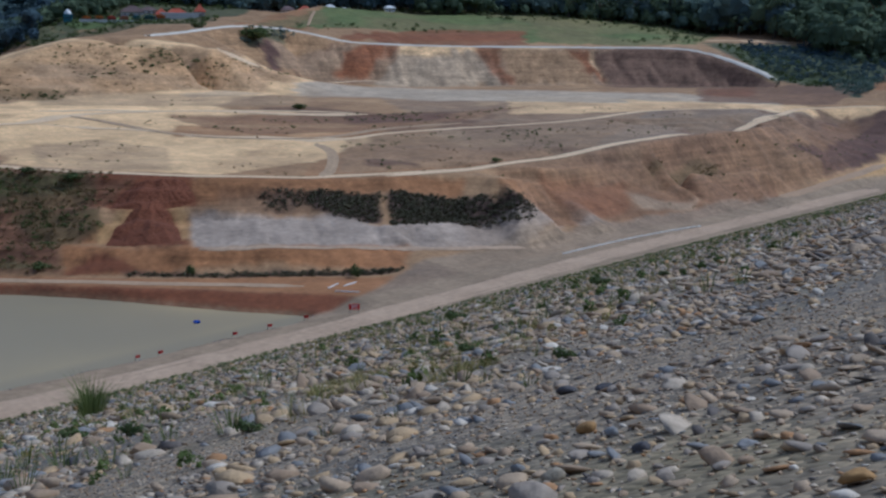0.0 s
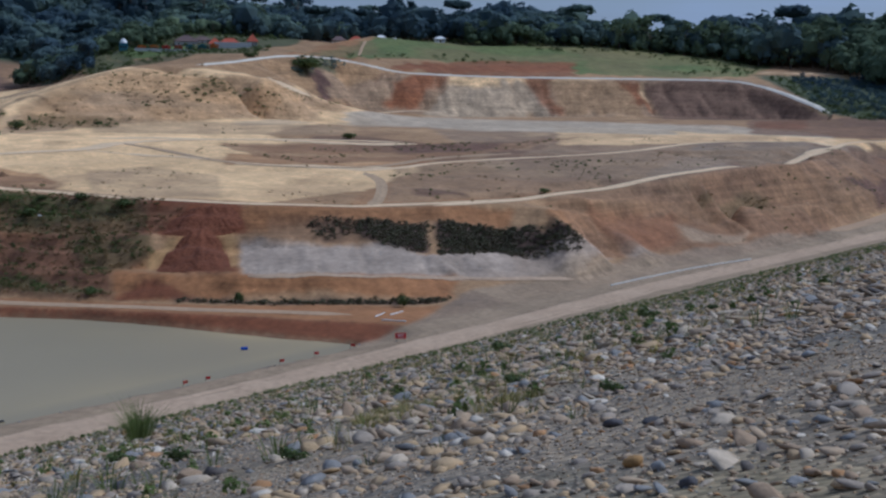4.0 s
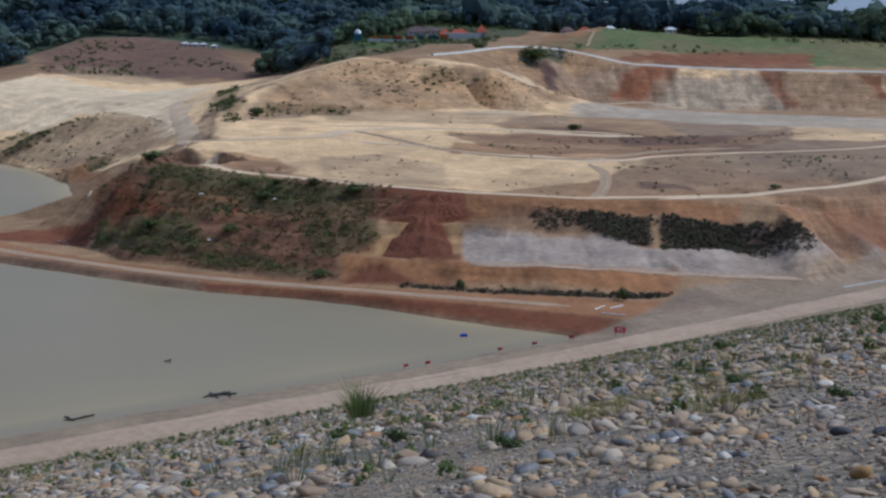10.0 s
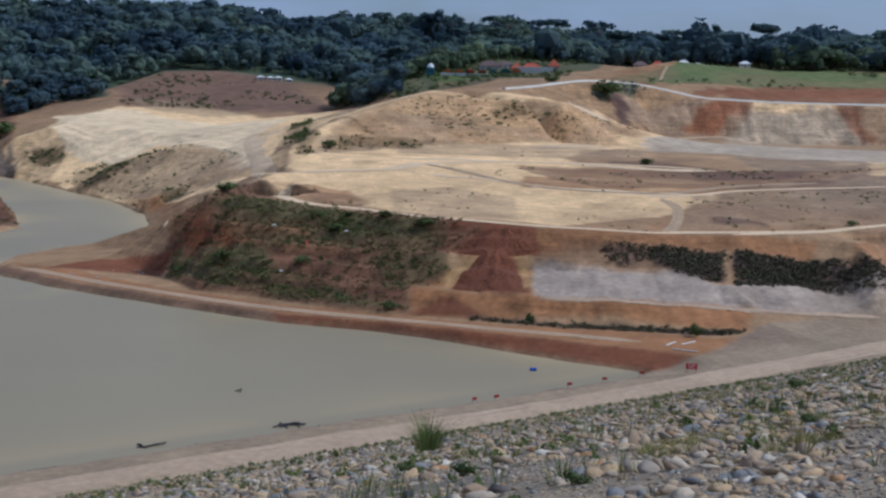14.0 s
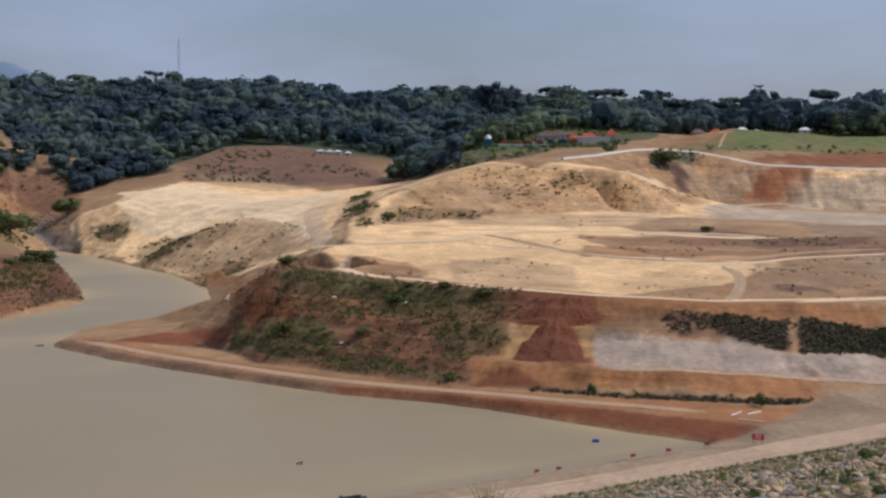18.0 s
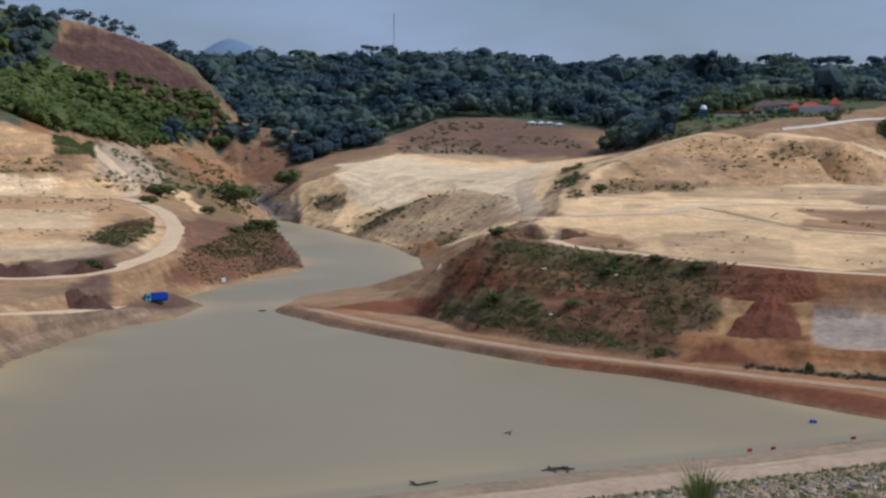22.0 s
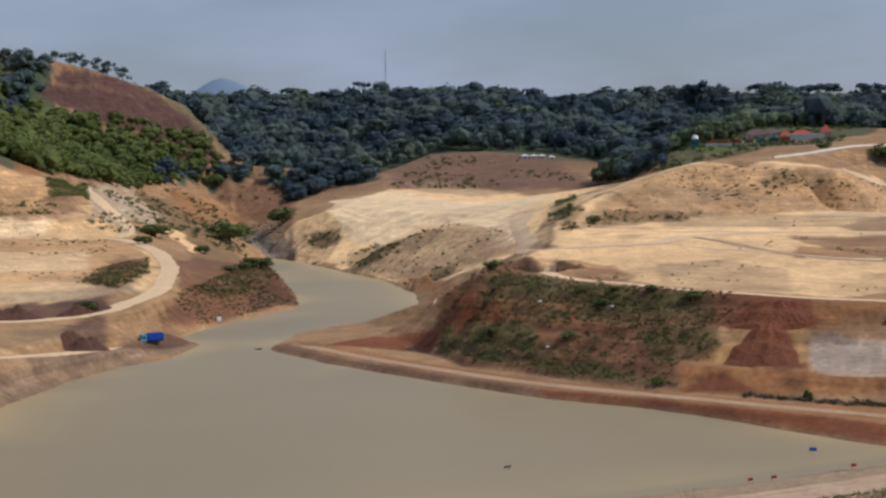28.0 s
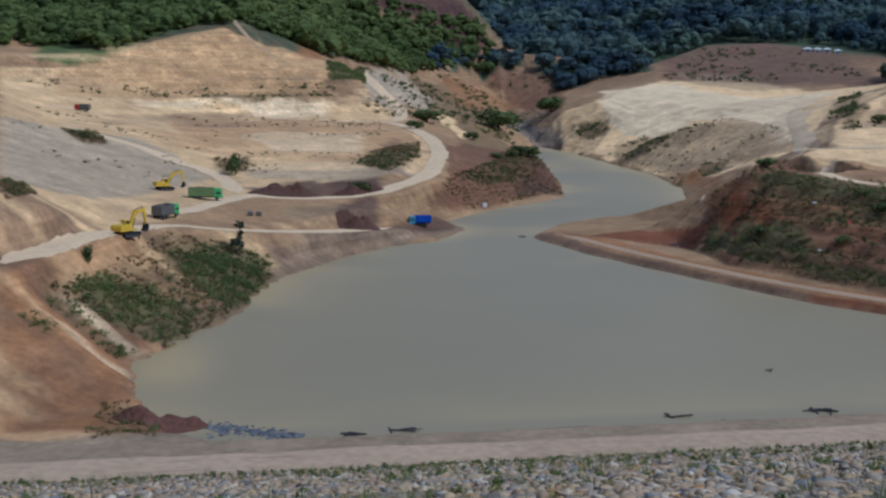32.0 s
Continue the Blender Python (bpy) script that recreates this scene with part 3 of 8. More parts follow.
ZONES = [  # soil, how much of it, its outline in plan
    ("gravel", 0.45, [(435, 374), (454, 331), (475, 229), (508, 202), (365.6, 143.9), (283.9, 160.0), (282.1, 167.8), (257.8, 187.6), (305.7, 245.4)]),
    ("orange", 0.35, [(243.7, 223.5), (278.4, 202.7), (276.1, 172.9), (239.7, 174.3), (207.8, 183.4), (198.9, 193.0)]),
    # Pale earth of the middle terraces, with a sun patch put into its tone.
    ("pale", 0.9, [(181, 384), (166.2, 321.2), (221, 409), (260, 486), (269, 476), (283, 460), (321, 480), (331, 471), (404, 460), (409, 437), (464, 452), (421, 392), (300, 334), (284.8, 253.0), (258.2, 223.1), (222.5, 206.3), (181.9, 202.4), (165.2, 222.6), (158.5, 251.3), (149.2, 275.5)]),
    ("pale", 1.0, [(194, 702), (206, 675), (239, 726), (298, 776), (351, 774), (376, 728), (350, 581), (276, 499), (220, 410), (169.9, 317.3), (183, 389), (183, 434), (189, 543), (189, 651)]),
    ("scrub", 0.45, [(198, 584), (228, 586), (220, 502), (212, 497), (200, 513), (189, 527)]),
    ("scrub", 0.6, [(201, 654), (211, 631), (202, 610), (196, 632)]),
    ("orange", 0.5, [(193, 488), (196, 459), (174, 402), (176, 423), (187, 479)]),
    ("tan", 0.6, [(206, 459), (222, 461), (202, 378), (191.9, 371.0), (190, 393), (195, 429)]),
    # Middle hill's face: its shading is put in as tan over the pale soil.
    ("tan", 0.55, [(208, 368), (252, 419), (269, 415), (288, 413), (313, 399), (362, 412), (371, 403), (314, 385), (266, 389)]),
    ("rock", 0.5, [(260, 405), (291, 414), (305, 405), (289, 391), (264, 394)]),
    ("scrub", 0.5, [(294, 414), (316, 403), (359, 416), (373, 405), (362, 404), (308, 397), (293, 404)]),
    ("scrub", 0.5, [(278, 507), (285, 494), (219, 383), (210, 384)]),
    # Brown band below the haul road, the scarp's shading put into it.
    ("brown", 0.6, [(250, 344), (263.5, 322.9), (306.6, 284.9), (346, 254), (322.7, 236.7), (292.5, 248.6), (275.8, 268.0), (255.3, 312.8)]),
    ("orange", 0.6, [(269.5, 314.9), (306.6, 284.9), (277.9, 262.8), (254.5, 283.7)]),
    # Thin brown line: shading of a terrace step put in as soil.
    ("brown", 0.45, [(230.4, 282.1), (257.8, 254.9), (259.4, 236.5), (252.2, 234.1), (232.4, 258.9)]),
    ("orange", 0.6, [(158.2, 288.9), (170.5, 276.2), (161.3, 255.8), (149.1, 263.4)]),
    ("orange", 0.7, [(243.6, 290.6), (282.3, 249.3), (275.0, 230.4), (255.1, 227.4), (222.0, 264.9)]),
    ("umber", 0.6, [(313, 321), (325, 309), (323, 269), (295.2, 248.6), (273.4, 280.8)]),
    ("brown", 0.6, [(321.1, 270.5), (357, 247), (315.4, 229.7), (277.0, 233.3)]),
    ("brown", 0.4, [(242.4, 208.0), (281.9, 205.3), (295.1, 183.1), (274.5, 175.5), (247.1, 179.8), (226.1, 192.1)]),
    ("tan", 0.7, [(286.2, 165.0), (339.7, 163.3), (451, 179), (380.7, 150.0), (326.4, 156.3), (285.4, 160.9)]),
    # Right plateau: cloud shadow put in as a thin brown wash.
    ("brown", 0.35, [(318.2, 231.8), (366, 218), (461, 183), (363.8, 143.2), (282.5, 159.2), (242.6, 167.8), (245.1, 178.3)]),
    ("orange", 0.9, [(174.4, 201.4), (229.6, 167.8), (224.3, 163.8), (209.2, 172.5), (195.4, 180.9), (170.3, 196.4)]),
    ("brown", 0.6, [(171.5, 197.9), (190.5, 184.5), (204.8, 174.9), (195.5, 165.9), (192.9, 173.6), (166.7, 195.0)]),
    ("dark", 0.85, [(193.1, 183.6), (203.4, 174.5), (195.2, 166.0), (190.8, 171.7), (189.6, 178.6)]),
    ("dark", 0.9, [(208.8, 172.5), (223.5, 163.1), (217.4, 158.5), (201.3, 164.2)]),
    ("dark", 0.9, [(207.2, 173.4), (219.1, 167.1), (229.0, 156.7), (229.4, 146.8), (222.7, 146.1), (209.1, 159.4), (194.8, 161.7)]),
    ("rock", 1.0, [(166.5, 194.7), (185.1, 179.0), (192.0, 174.4), (194.0, 163.9), (218.1, 159.0), (206.7, 150.5), (179.6, 161.4), (155.8, 180.2)]),
    ("rock", 0.9, [(192.9, 162.0), (208.1, 158.6), (220.0, 151.9), (240.9, 147.1), (217.6, 142.6), (192.0, 153.6), (184.8, 156.7)]),
    ("orange", 1.0, [(143.0, 206.2), (155.3, 182.2), (158.6, 175.9), (193.8, 155.1), (182.2, 148.2), (144.3, 184.5), (135.9, 195.9)]),
    ("rubble", 1.0, [(117.0, 275.7), (180, 382), (140.1, 258.7), (157.0, 234.0), (165.9, 214.9), (156.9, 211.3), (151.6, 205.0), (147.3, 202.0), (143.0, 206.2), (135.9, 195.9), (127.3, 210.2), (122.6, 226.0), (112.0, 246.3)]),
    ("scrub", 0.8, [(120.0, 267.3), (131.1, 265.5), (142.5, 251.7), (146.5, 237.3), (139.5, 233.0), (127.5, 246.1)]),
    ("scrub", 0.8, [(141.4, 246.9), (161.8, 222.5), (157.4, 212.0), (145.9, 217.1), (139.5, 233.0)]),
    ("scrub", 0.8, [(120.0, 257.6), (126.3, 243.9), (130.4, 227.4), (124.3, 224.0), (116.7, 241.5)]),
    ("orange", 0.95, [(157.9, 202.3), (152.2, 204.7), (145.1, 203.0), (148.8, 199.1)]),
    ("orange", 0.9, [(164.8, 196.4), (165.9, 194.0), (155.8, 181.4), (156.0, 183.9)]),
    ("red", 1.0, [(164.0, 220.0), (175.8, 205.0), (170.6, 195.8), (165.1, 196.8), (155.9, 181.2), (152.3, 188.4), (148.2, 199.2), (157.0, 201.1), (155.9, 211.0)]),
    ("red", 1.0, [(135.8, 195.7), (142.3, 197.0), (145.8, 196.0), (146.3, 189.0), (146.3, 183.4)]),
    ("dark", 0.8, [(143.7, 187.4), (154.8, 171.5), (170.5, 157.2), (181.3, 147.5), (174.9, 147.4), (164.2, 158.4), (153.0, 169.5), (143.7, 183.8)]),
    ("orange", 0.9, [(89.9, 309.5), (100.8, 289.2), (107.7, 252.1), (120.2, 221.5), (134.5, 195.7), (145.4, 177.1), (163.8, 158.0), (174.8, 144.7), (156.2, 137.2), (147.2, 155.5), (139.9, 170.3), (129.5, 192.3), (115.7, 213.2), (104.1, 243.8), (91.3, 281.8)]),
    ("brown", 1.0, [(82.1, 304.6), (87.5, 306.2), (90.9, 280.5), (103.8, 243.1), (115.4, 212.6), (113.1, 208.3), (101.3, 237.2), (87.9, 271.5)]),
    ("red", 1.0, [(114.8, 213.8), (129.5, 192.3), (139.9, 170.3), (147.2, 155.5), (154.7, 142.4), (156.2, 137.2), (151.1, 134.1), (142.9, 136.3), (141.6, 149.5), (135.7, 165.1), (127.6, 189.5), (112.4, 209.3)]),
    ("red", 1.0, [(95.9, 298.2), (113.5, 303.3), (121.0, 283.3), (130.3, 243.0), (116.7, 273.2), (114.6, 271.7), (110.0, 278.6), (102.3, 289.1)]),
    ("tan", 0.8, [(90.4, 306.2), (108.4, 310.9), (121.6, 284.8), (120.9, 283.1), (113.8, 304.2), (96.1, 299.0)]),
    ("gravel", 0.7, [(186.1, 148.8), (217.6, 142.6), (243.9, 145.8), (271.9, 144.8), (357.3, 140.3), (350.6, 137.5), (280.3, 133.5), (220.1, 137.0), (169.2, 135.2), (155.4, 136.8)]),
    ("orange", 0.8, [(231.9, 160.4), (270.9, 160.9), (300.7, 155.5), (360.9, 141.9), (353.3, 138.6), (272.5, 145.1), (245.2, 146.7), (234.5, 149.3), (228.9, 152.0)]),
    ("brown", 0.65, [(228.9, 152.0), (269.8, 160.2), (313.7, 150.1), (363.2, 142.9), (353.3, 138.6), (272.5, 145.1), (245.2, 146.7)]),
    ("red", 0.5, [(262.7, 156.6), (277.4, 155.4), (261.0, 148.3), (247.8, 148.3)]),
    ("gravel", 0.8, [(258.1, 161.5), (294.5, 157.4), (314.4, 150.5), (378.9, 149.2), (365.6, 143.9), (313.2, 149.8), (293.1, 156.5), (264.7, 160.5)]),
    ("brown", 0.8, [(296.2, 160.2), (324.3, 159.0), (344.8, 154.4), (330.0, 149.3), (307.4, 155.6)]),
    ("rock", 0.7, [(250.1, 153.7), (255.9, 151.7), (253.5, 143.9), (246.1, 145.7)]),
    ("chalk", 0.9, [(417, 409), (505, 406), (545, 309), (564, 224), (510, 202), (449, 268), (424, 340), (397, 386)]),
    ("brown", 0.8, [(468, 476), (532, 475), (506, 456), (465, 452)]),
    ("tan", 0.8, [(483, 473), (515, 468), (495, 453), (468, 454)]),
    ("umber", 0.9, [(411, 428), (466, 475), (477, 477), (457, 459)]),
    ("red", 0.85, [(492, 449), (519, 452), (542, 457), (554, 450), (539, 445), (519, 446), (500, 440)]),
    ("pale", 0.9, [(552, 452), (590, 427), (580, 422), (541, 444)]),
    ("pale", 0.55, [(537, 444), (579, 421), (568, 395), (502, 434)]),
    ("red", 0.75, [(590, 427), (604, 416), (583, 394), (579, 400), (586, 416)]),
    ("pale", 0.6, [(604, 416), (639, 387), (615, 362), (583, 393)]),
    ("red", 0.8, [(636, 389), (646, 383), (628, 357), (622, 363)]),
    ("umber", 0.75, [(650, 381), (676, 328), (671, 280), (639, 257), (600, 339)]),
    ("red", 0.7, [(560, 500), (666, 440), (632, 416), (558, 466)]),
    ("orange", 0.6, [(477, 523), (548, 562), (601, 565), (545, 519), (506, 515)]),
    ("grass", 0.9, [(539, 528), (602, 564), (746, 601), (821, 529), (849, 459), (811, 373), (704, 342), (639, 419), (662, 439), (593, 496), (550, 515)]),
    ("thicket", 0.8, [(450, 480), (486, 495), (499, 489), (462, 474), (446, 473)]),
    ("gravel", 0.7, [(420, 219), (507, 202), (535, 197), (523, 177), (451, 165), (345.5, 160.6), (290.2, 168.7), (343.2, 189.2)]),
    ("tan", 0.8, [(305.9, 164.8), (344.4, 160.1), (414, 156), (423, 148), (386.5, 140.9), (349.4, 143.3), (321.1, 148.8), (315.8, 158.8)]),
    ("pale", 0.7, [(481, 328), (504, 264), (553, 215), (596, 184), (572, 176), (517, 201), (425, 222), (360, 245)]),
    ("brown", 0.8, [(617, 295), (656, 239), (617, 210), (582, 203), (523, 247)]),
    ("red", 0.5, [(603, 282), (634, 266), (574, 243), (556, 260)]),
    ("umber", 0.75, [(545, 201), (568, 175), (510, 156), (443, 149), (458, 161)]),
    ("brown", 0.6, [(708, 325), (688, 286), (672, 290), (676, 310)]),
    ("thicket", 1.0, [(746, 326), (846, 265), (666, 207), (604, 203), (678, 248), (665, 259), (678, 283)]),
    ("leaf", 0.8, [(732, 348), (848, 266), (666, 207), (669, 244), (677, 281), (694, 318)]),
    ("brown", 0.75, [(509, 197), (566, 175), (503, 154), (467, 158), (427, 156)]),
    ("pale", 0.6, [(-83, 507), (-31, 562), (60, 609), (78, 615), (83, 565), (83, 463), (64.2, 375.9), (10.5, 317.3), (-9.4, 262.7), (-32.1, 189.8)]),
    ("orange", 0.9, [(-30.8, 181.3), (-21.3, 205.6), (-13.3, 226.6), (1.9, 209.7), (-4.6, 193.6), (-10.8, 163.4), (-3.6, 141.9), (-23.3, 133.0)]),
    ("tan", 0.5, [(-24.5, 194.3), (-10.5, 233.1), (2.4, 249.2), (11.8, 252.9), (1.9, 209.7), (-7.4, 199.6), (-19.3, 193.4)]),
    ("brown", 0.5, [(-27.1, 157.0), (-21.2, 165.4), (-13.5, 160.6), (-15.7, 145.6), (-24.9, 142.8)]),
    ("scrub", 0.85, [(-25.4, 181.6), (-18.3, 201.7), (-8.7, 240.9), (0.1, 249.5), (12.0, 256.0), (9.7, 231.8), (6.0, 215.6), (0.9, 203.7), (-5.5, 191.9), (-12.9, 186.1), (-19.4, 184.4)]),
    ("gravel", 0.7, [(12.1, 257.9), (23.5, 277.6), (46.0, 302.5), (70.2, 324.9), (62.8, 312.2), (44.1, 289.8), (28.4, 273.5), (16.6, 252.4), (10.6, 239.6)]),
    ("brown", 0.25, [(12.1, 257.9), (23.5, 277.6), (46.0, 302.5), (70.2, 324.9), (62.8, 312.2), (44.1, 289.8), (28.4, 273.5), (16.6, 252.4), (10.6, 239.6)]),
    ("umber", 0.6, [(36.3, 295.3), (61.6, 322.5), (59.8, 317.0), (39.5, 297.7)]),
    ("rubble", 0.9, [(-12.6, 149.0), (-3.1, 155.4), (-0.9, 143.8), (-8.4, 135.1)]),
    ("grey", 0.9, [(-60.8, 368.3), (-44.5, 376.4), (-24.0, 391.2), (0.4, 352.7), (-13.7, 308.1), (-27.3, 266.3), (-36.4, 257.6), (-44.3, 265.5)]),
    ("brown", 0.75, [(-44.3, 265.5), (-34.8, 245.8), (-21.5, 218.4), (-27.3, 203.3), (-31.8, 187.8)]),
    ("scrub", 0.4, [(-41.9, 250.8), (-38.7, 258.1), (-32.4, 235.7), (-32.7, 211.3), (-35.2, 210.0)]),
    ("scrub", 0.6, [(-43.8, 370.9), (-37.2, 385.1), (-30.8, 368.7), (-36.4, 359.7)]),
    ("orange", 0.45, [(-17, 491), (29, 517), (83, 547), (79, 457), (60.8, 377.5), (12.5, 374.0), (-8.5, 400.9)]),
    ("pale", 0.9, [(-8.3, 390.2), (20, 432), (53, 437), (50.0, 393.0), (18.1, 382.1)]),
    ("brown", 0.7, [(39.4, 380.9), (50.0, 393.0), (69, 458), (72, 425), (63.8, 375.5), (51.9, 354.0)]),
    ("lush", 0.8, [(-22.6, 188.5), (-17.4, 202.8), (-9.4, 203.3), (-4.7, 205.0), (-2.2, 196.5), (-6.5, 187.0), (-10.9, 187.1), (-18.1, 184.7)]),
    ("lush", 0.8, [(-7.8, 233.5), (-2.5, 240.8), (7.7, 248.7), (11.3, 247.0), (6.8, 222.9), (1.5, 215.3), (-5.0, 220.7)]),
    ("lush", 0.7, [(-25.7, 180.2), (-21.8, 185.8), (-17.8, 181.8), (-11.7, 181.2), (-14.0, 177.2), (-19.7, 178.9)]),
    ("lush", 0.7, [(-26.2, 169.7), (-21.7, 171.2), (-21.8, 168.1), (-25.0, 167.5)]),
    ("scrub", 0.7, [(-14.8, 156.5), (-11.3, 154.5), (-11.0, 135.9), (-14.1, 135.5)]),
    ("grey", 0.6, [(9.0, 373.9), (64.2, 387.4), (63.4, 366.0), (42.1, 342.9), (11.6, 348.8)]),
    ("umber", 0.5, [(9.4, 330.2), (19.3, 342.2), (29.2, 345.4), (29.6, 327.6), (24.1, 320.3), (11.8, 312.8)]),
    ("umber", 0.5, [(32.7, 339.5), (46.2, 349.7), (48.2, 337.7), (44.3, 325.7), (31.8, 321.3)]),
    ("umber", 0.9, [(32.9, 310.5), (39.2, 319.4), (44.2, 319.9), (41.2, 302.3), (30.2, 291.3)]),
    ("orange", 0.35, [(-36, 562), (11, 603), (61, 618), (74, 609), (72, 592), (-27, 532)]),
    ("brown", 0.5, [(-21, 560), (15, 581), (50, 595), (56, 598), (12, 570), (-19, 557)]),
    ("scrub", 0.8, [(-34, 519), (-11, 541), (24, 562), (58, 588), (56, 570), (6, 536)]),
    ("dark", 0.8, [(56, 611), (79, 646), (73, 585), (52, 567)]),
    ("pale", 1.0, [(-39, 498), (-9, 528), (56, 566), (58, 558), (16, 534), (-11, 507)]),
    ("grey", 0.9, [(86, 707), (123, 816), (133, 719), (111, 619), (89, 588), (74, 581)]),
    ("scrub", 0.7, [(133, 796), (175, 763), (142, 571), (103, 471), (117, 602)]),
    ("pale", 0.9, [(117, 627), (127, 638), (123, 568), (113, 545)]),
    ("rubble", 1.0, [(61.1, 337.8), (75.8, 378.7), (111, 444), (124, 450), (123, 410), (83.9, 363.8)]),
    ("scrub", 0.7, [(75.6, 377.5), (111, 444), (124, 450), (116, 421), (88.0, 382.5)]),
    ("rubble", 0.9, [(87, 450), (138, 563), (105, 421), (72.4, 370.7)]),
    ("gravel", 1.0, [(184, 753), (207, 786), (192, 651), (190, 633), (176, 653)]),
    ("rubble", 0.9, [(208, 912), (266, 893), (217, 738), (212, 855)]),
    ("orange", 0.9, [(48, 678), (63, 685), (60, 619), (42, 593)]),
    ("tan", 0.8, [(42, 593), (122, 820), (113, 715), (86, 599), (39, 552)]),
    ("brown", 0.7, [(75, 742), (136, 860), (146, 851), (76, 693)]),
    ("grey", 0.8, [(97, 739), (127, 761), (117, 682), (81, 598)]),
    ("scrub", 0.7, [(123, 777), (172, 846), (182, 837), (138, 765)]),
    ("rubble", 1.0, [(192, 900), (265, 910), (261, 882), (228, 857), (224, 890), (201, 902)]),
    ("orange", 0.7, [(158, 833), (201, 887), (215, 855), (185, 769), (154, 756)]),
    ("forest", 1.0, [(156, 877), (184, 904), (236, 938), (242, 918), (197, 906), (152, 842)]),
    ("forest", 1.0, [(249, 920), (275, 916), (347, 1047), (377, 1009), (318, 851), (294, 885), (257, 859)]),
    ("umber", 1.0, [(92, 930), (130, 953), (160, 963), (198, 968), (212, 932), (170, 893), (188, 941), (150, 942), (94, 917)]),
    ("umber", 1.0, [(80, 897), (93, 915), (150, 943), (188, 942), (170, 894), (151, 889), (161, 911), (106, 889)]),
    ("forest", 1.0, [(67, 928), (90, 938), (92, 929), (82, 896), (75, 881), (63, 872)]),
    ("brush", 1.0, [(63, 873), (79, 883), (85, 876), (112, 880), (158, 907), (179, 906), (155, 881), (47, 655)]),
    ("brush", 1.0, [(-71, 528), (-78, 599), (-97, 670), (-53, 692), (16, 782), (9, 646), (-12, 608), (-32, 576), (-44, 549)]),
    ("brush", 0.9, [(-85, 519), (-90, 597), (-97, 661), (-106, 656)]),
    ("brown", 0.95, [(323, 851), (390, 915), (438, 910), (461, 853), (405, 617), (431, 714), (306, 797)]),
    ("brown", 0.8, [(213, 918), (262, 900), (248, 853), (208, 896)]),
]
ROADS = [  # name, width, line in plan
    ("terrace_track", 4.0, [(162.9, 287.9), (157.4, 290.6), (145.5, 270.2), (145.8, 257.5), (155.5, 246.6), (159.1, 230.0), (167.3, 214.7), (179.4, 199.5), (194.8, 188.8), (215.2, 182.4), (238.0, 175.3)]),
    ("terrace_track", 4.0, [(212.3, 178.6), (237.7, 172.8), (259.6, 170.9), (284.1, 169.0), (309.2, 165.7), (352.1, 169.3), (430, 185), (457, 182)]),
    ("haul_road", 7.0, [(188.0, 371.9), (170.5, 315.0), (186.2, 308.4), (213.1, 317.9), (231.7, 328.8), (271, 332), (303, 308), (317, 282)]),
    ("haul_road", 5.5, [(170.5, 315.0), (215, 413), (230, 447), (251, 475), (279, 504), (287, 465)]),
    ("terrace_track", 3.5, [(225.6, 264.2), (235.0, 250.6), (243.4, 236.2), (256.1, 228.3), (274.2, 230.9), (313.4, 228.3), (357.9, 213.3), (415, 226), (444, 214), (511, 203)]),
    ("haul_road", 6.0, [(409, 453), (407, 434), (410, 421), (428, 424), (486, 452), (517, 440)]),
    ("wheel_track", 4.0, [(231.7, 328.8), (232.9, 305.2), (225.4, 263.1), (239.4, 243.2), (261.0, 233.8), (285.0, 242.1), (318.5, 235.2)]),
    ("ridge_road", 7.0, [(383, 477), (422, 484), (452, 495), (489, 498), (514, 490), (532, 475), (564, 454), (616, 408), (658, 374), (681, 330), (676, 299), (669, 269)]),
    ("haul_road", 7.0, [(-31.2, 183.8), (-28.1, 196.0), (-23.5, 209.6), (-18.3, 225.7), (-11.3, 252.1), (2.5, 259.0), (22.1, 277.0), (44.7, 304.1)]),
    ("haul_road", 6.0, [(-9.6, 269.8), (-2.4, 288.0), (7.6, 315.8), (17.8, 315.5), (33.0, 318.5), (46.3, 326.5), (60.4, 353.2), (72.5, 385.9), (83, 438), (88, 506), (81, 546), (61, 538), (37, 517), (13, 527)]),
    ("haul_road", 5.0, [(-74, 447), (-62, 464), (-46, 458), (-32, 464), (-16, 467)]),
    ("haul_road", 5.0, [(-45.8, 387.8), (-29.9, 378.7), (-19.7, 373.9), (-11.0, 362.8), (-1.2, 359.9), (3.5, 346.0), (6.2, 318.3)]),
    ("spit_road", 3.6, [(90.2, 300.8), (93.5, 288.6), (99.3, 265.4), (105.4, 246.9), (111.5, 230.6), (117.8, 217.1), (124.3, 205.2), (131.1, 194.7), (137.1, 184.2), (142.5, 173.5), (148.5, 164.4), (156.9, 151.3)]),
    ("terrace_track", 4.0, [(442, 187), (458, 185), (530, 206), (560, 201), (591, 185)]),
    ("foot_track", 2.0, [(592, 560), (570, 543), (551, 527)]),
    ("foot_track", 2.5, [(8, 668), (14, 606), (23, 600), (36, 592)]),
    ("haul_road", 6.0, [(81, 546), (93, 581), (89, 609), (82, 622), (84, 690)]),
    ("access_road", 5.0, [(350.3, 137.9), (383.1, 139.6), (419, 141), (476, 146)]),
    ("wheel_track", 3.0, [(243.5, 229.9), (231.8, 212.7), (214.3, 196.7), (200.1, 187.2)]),
]
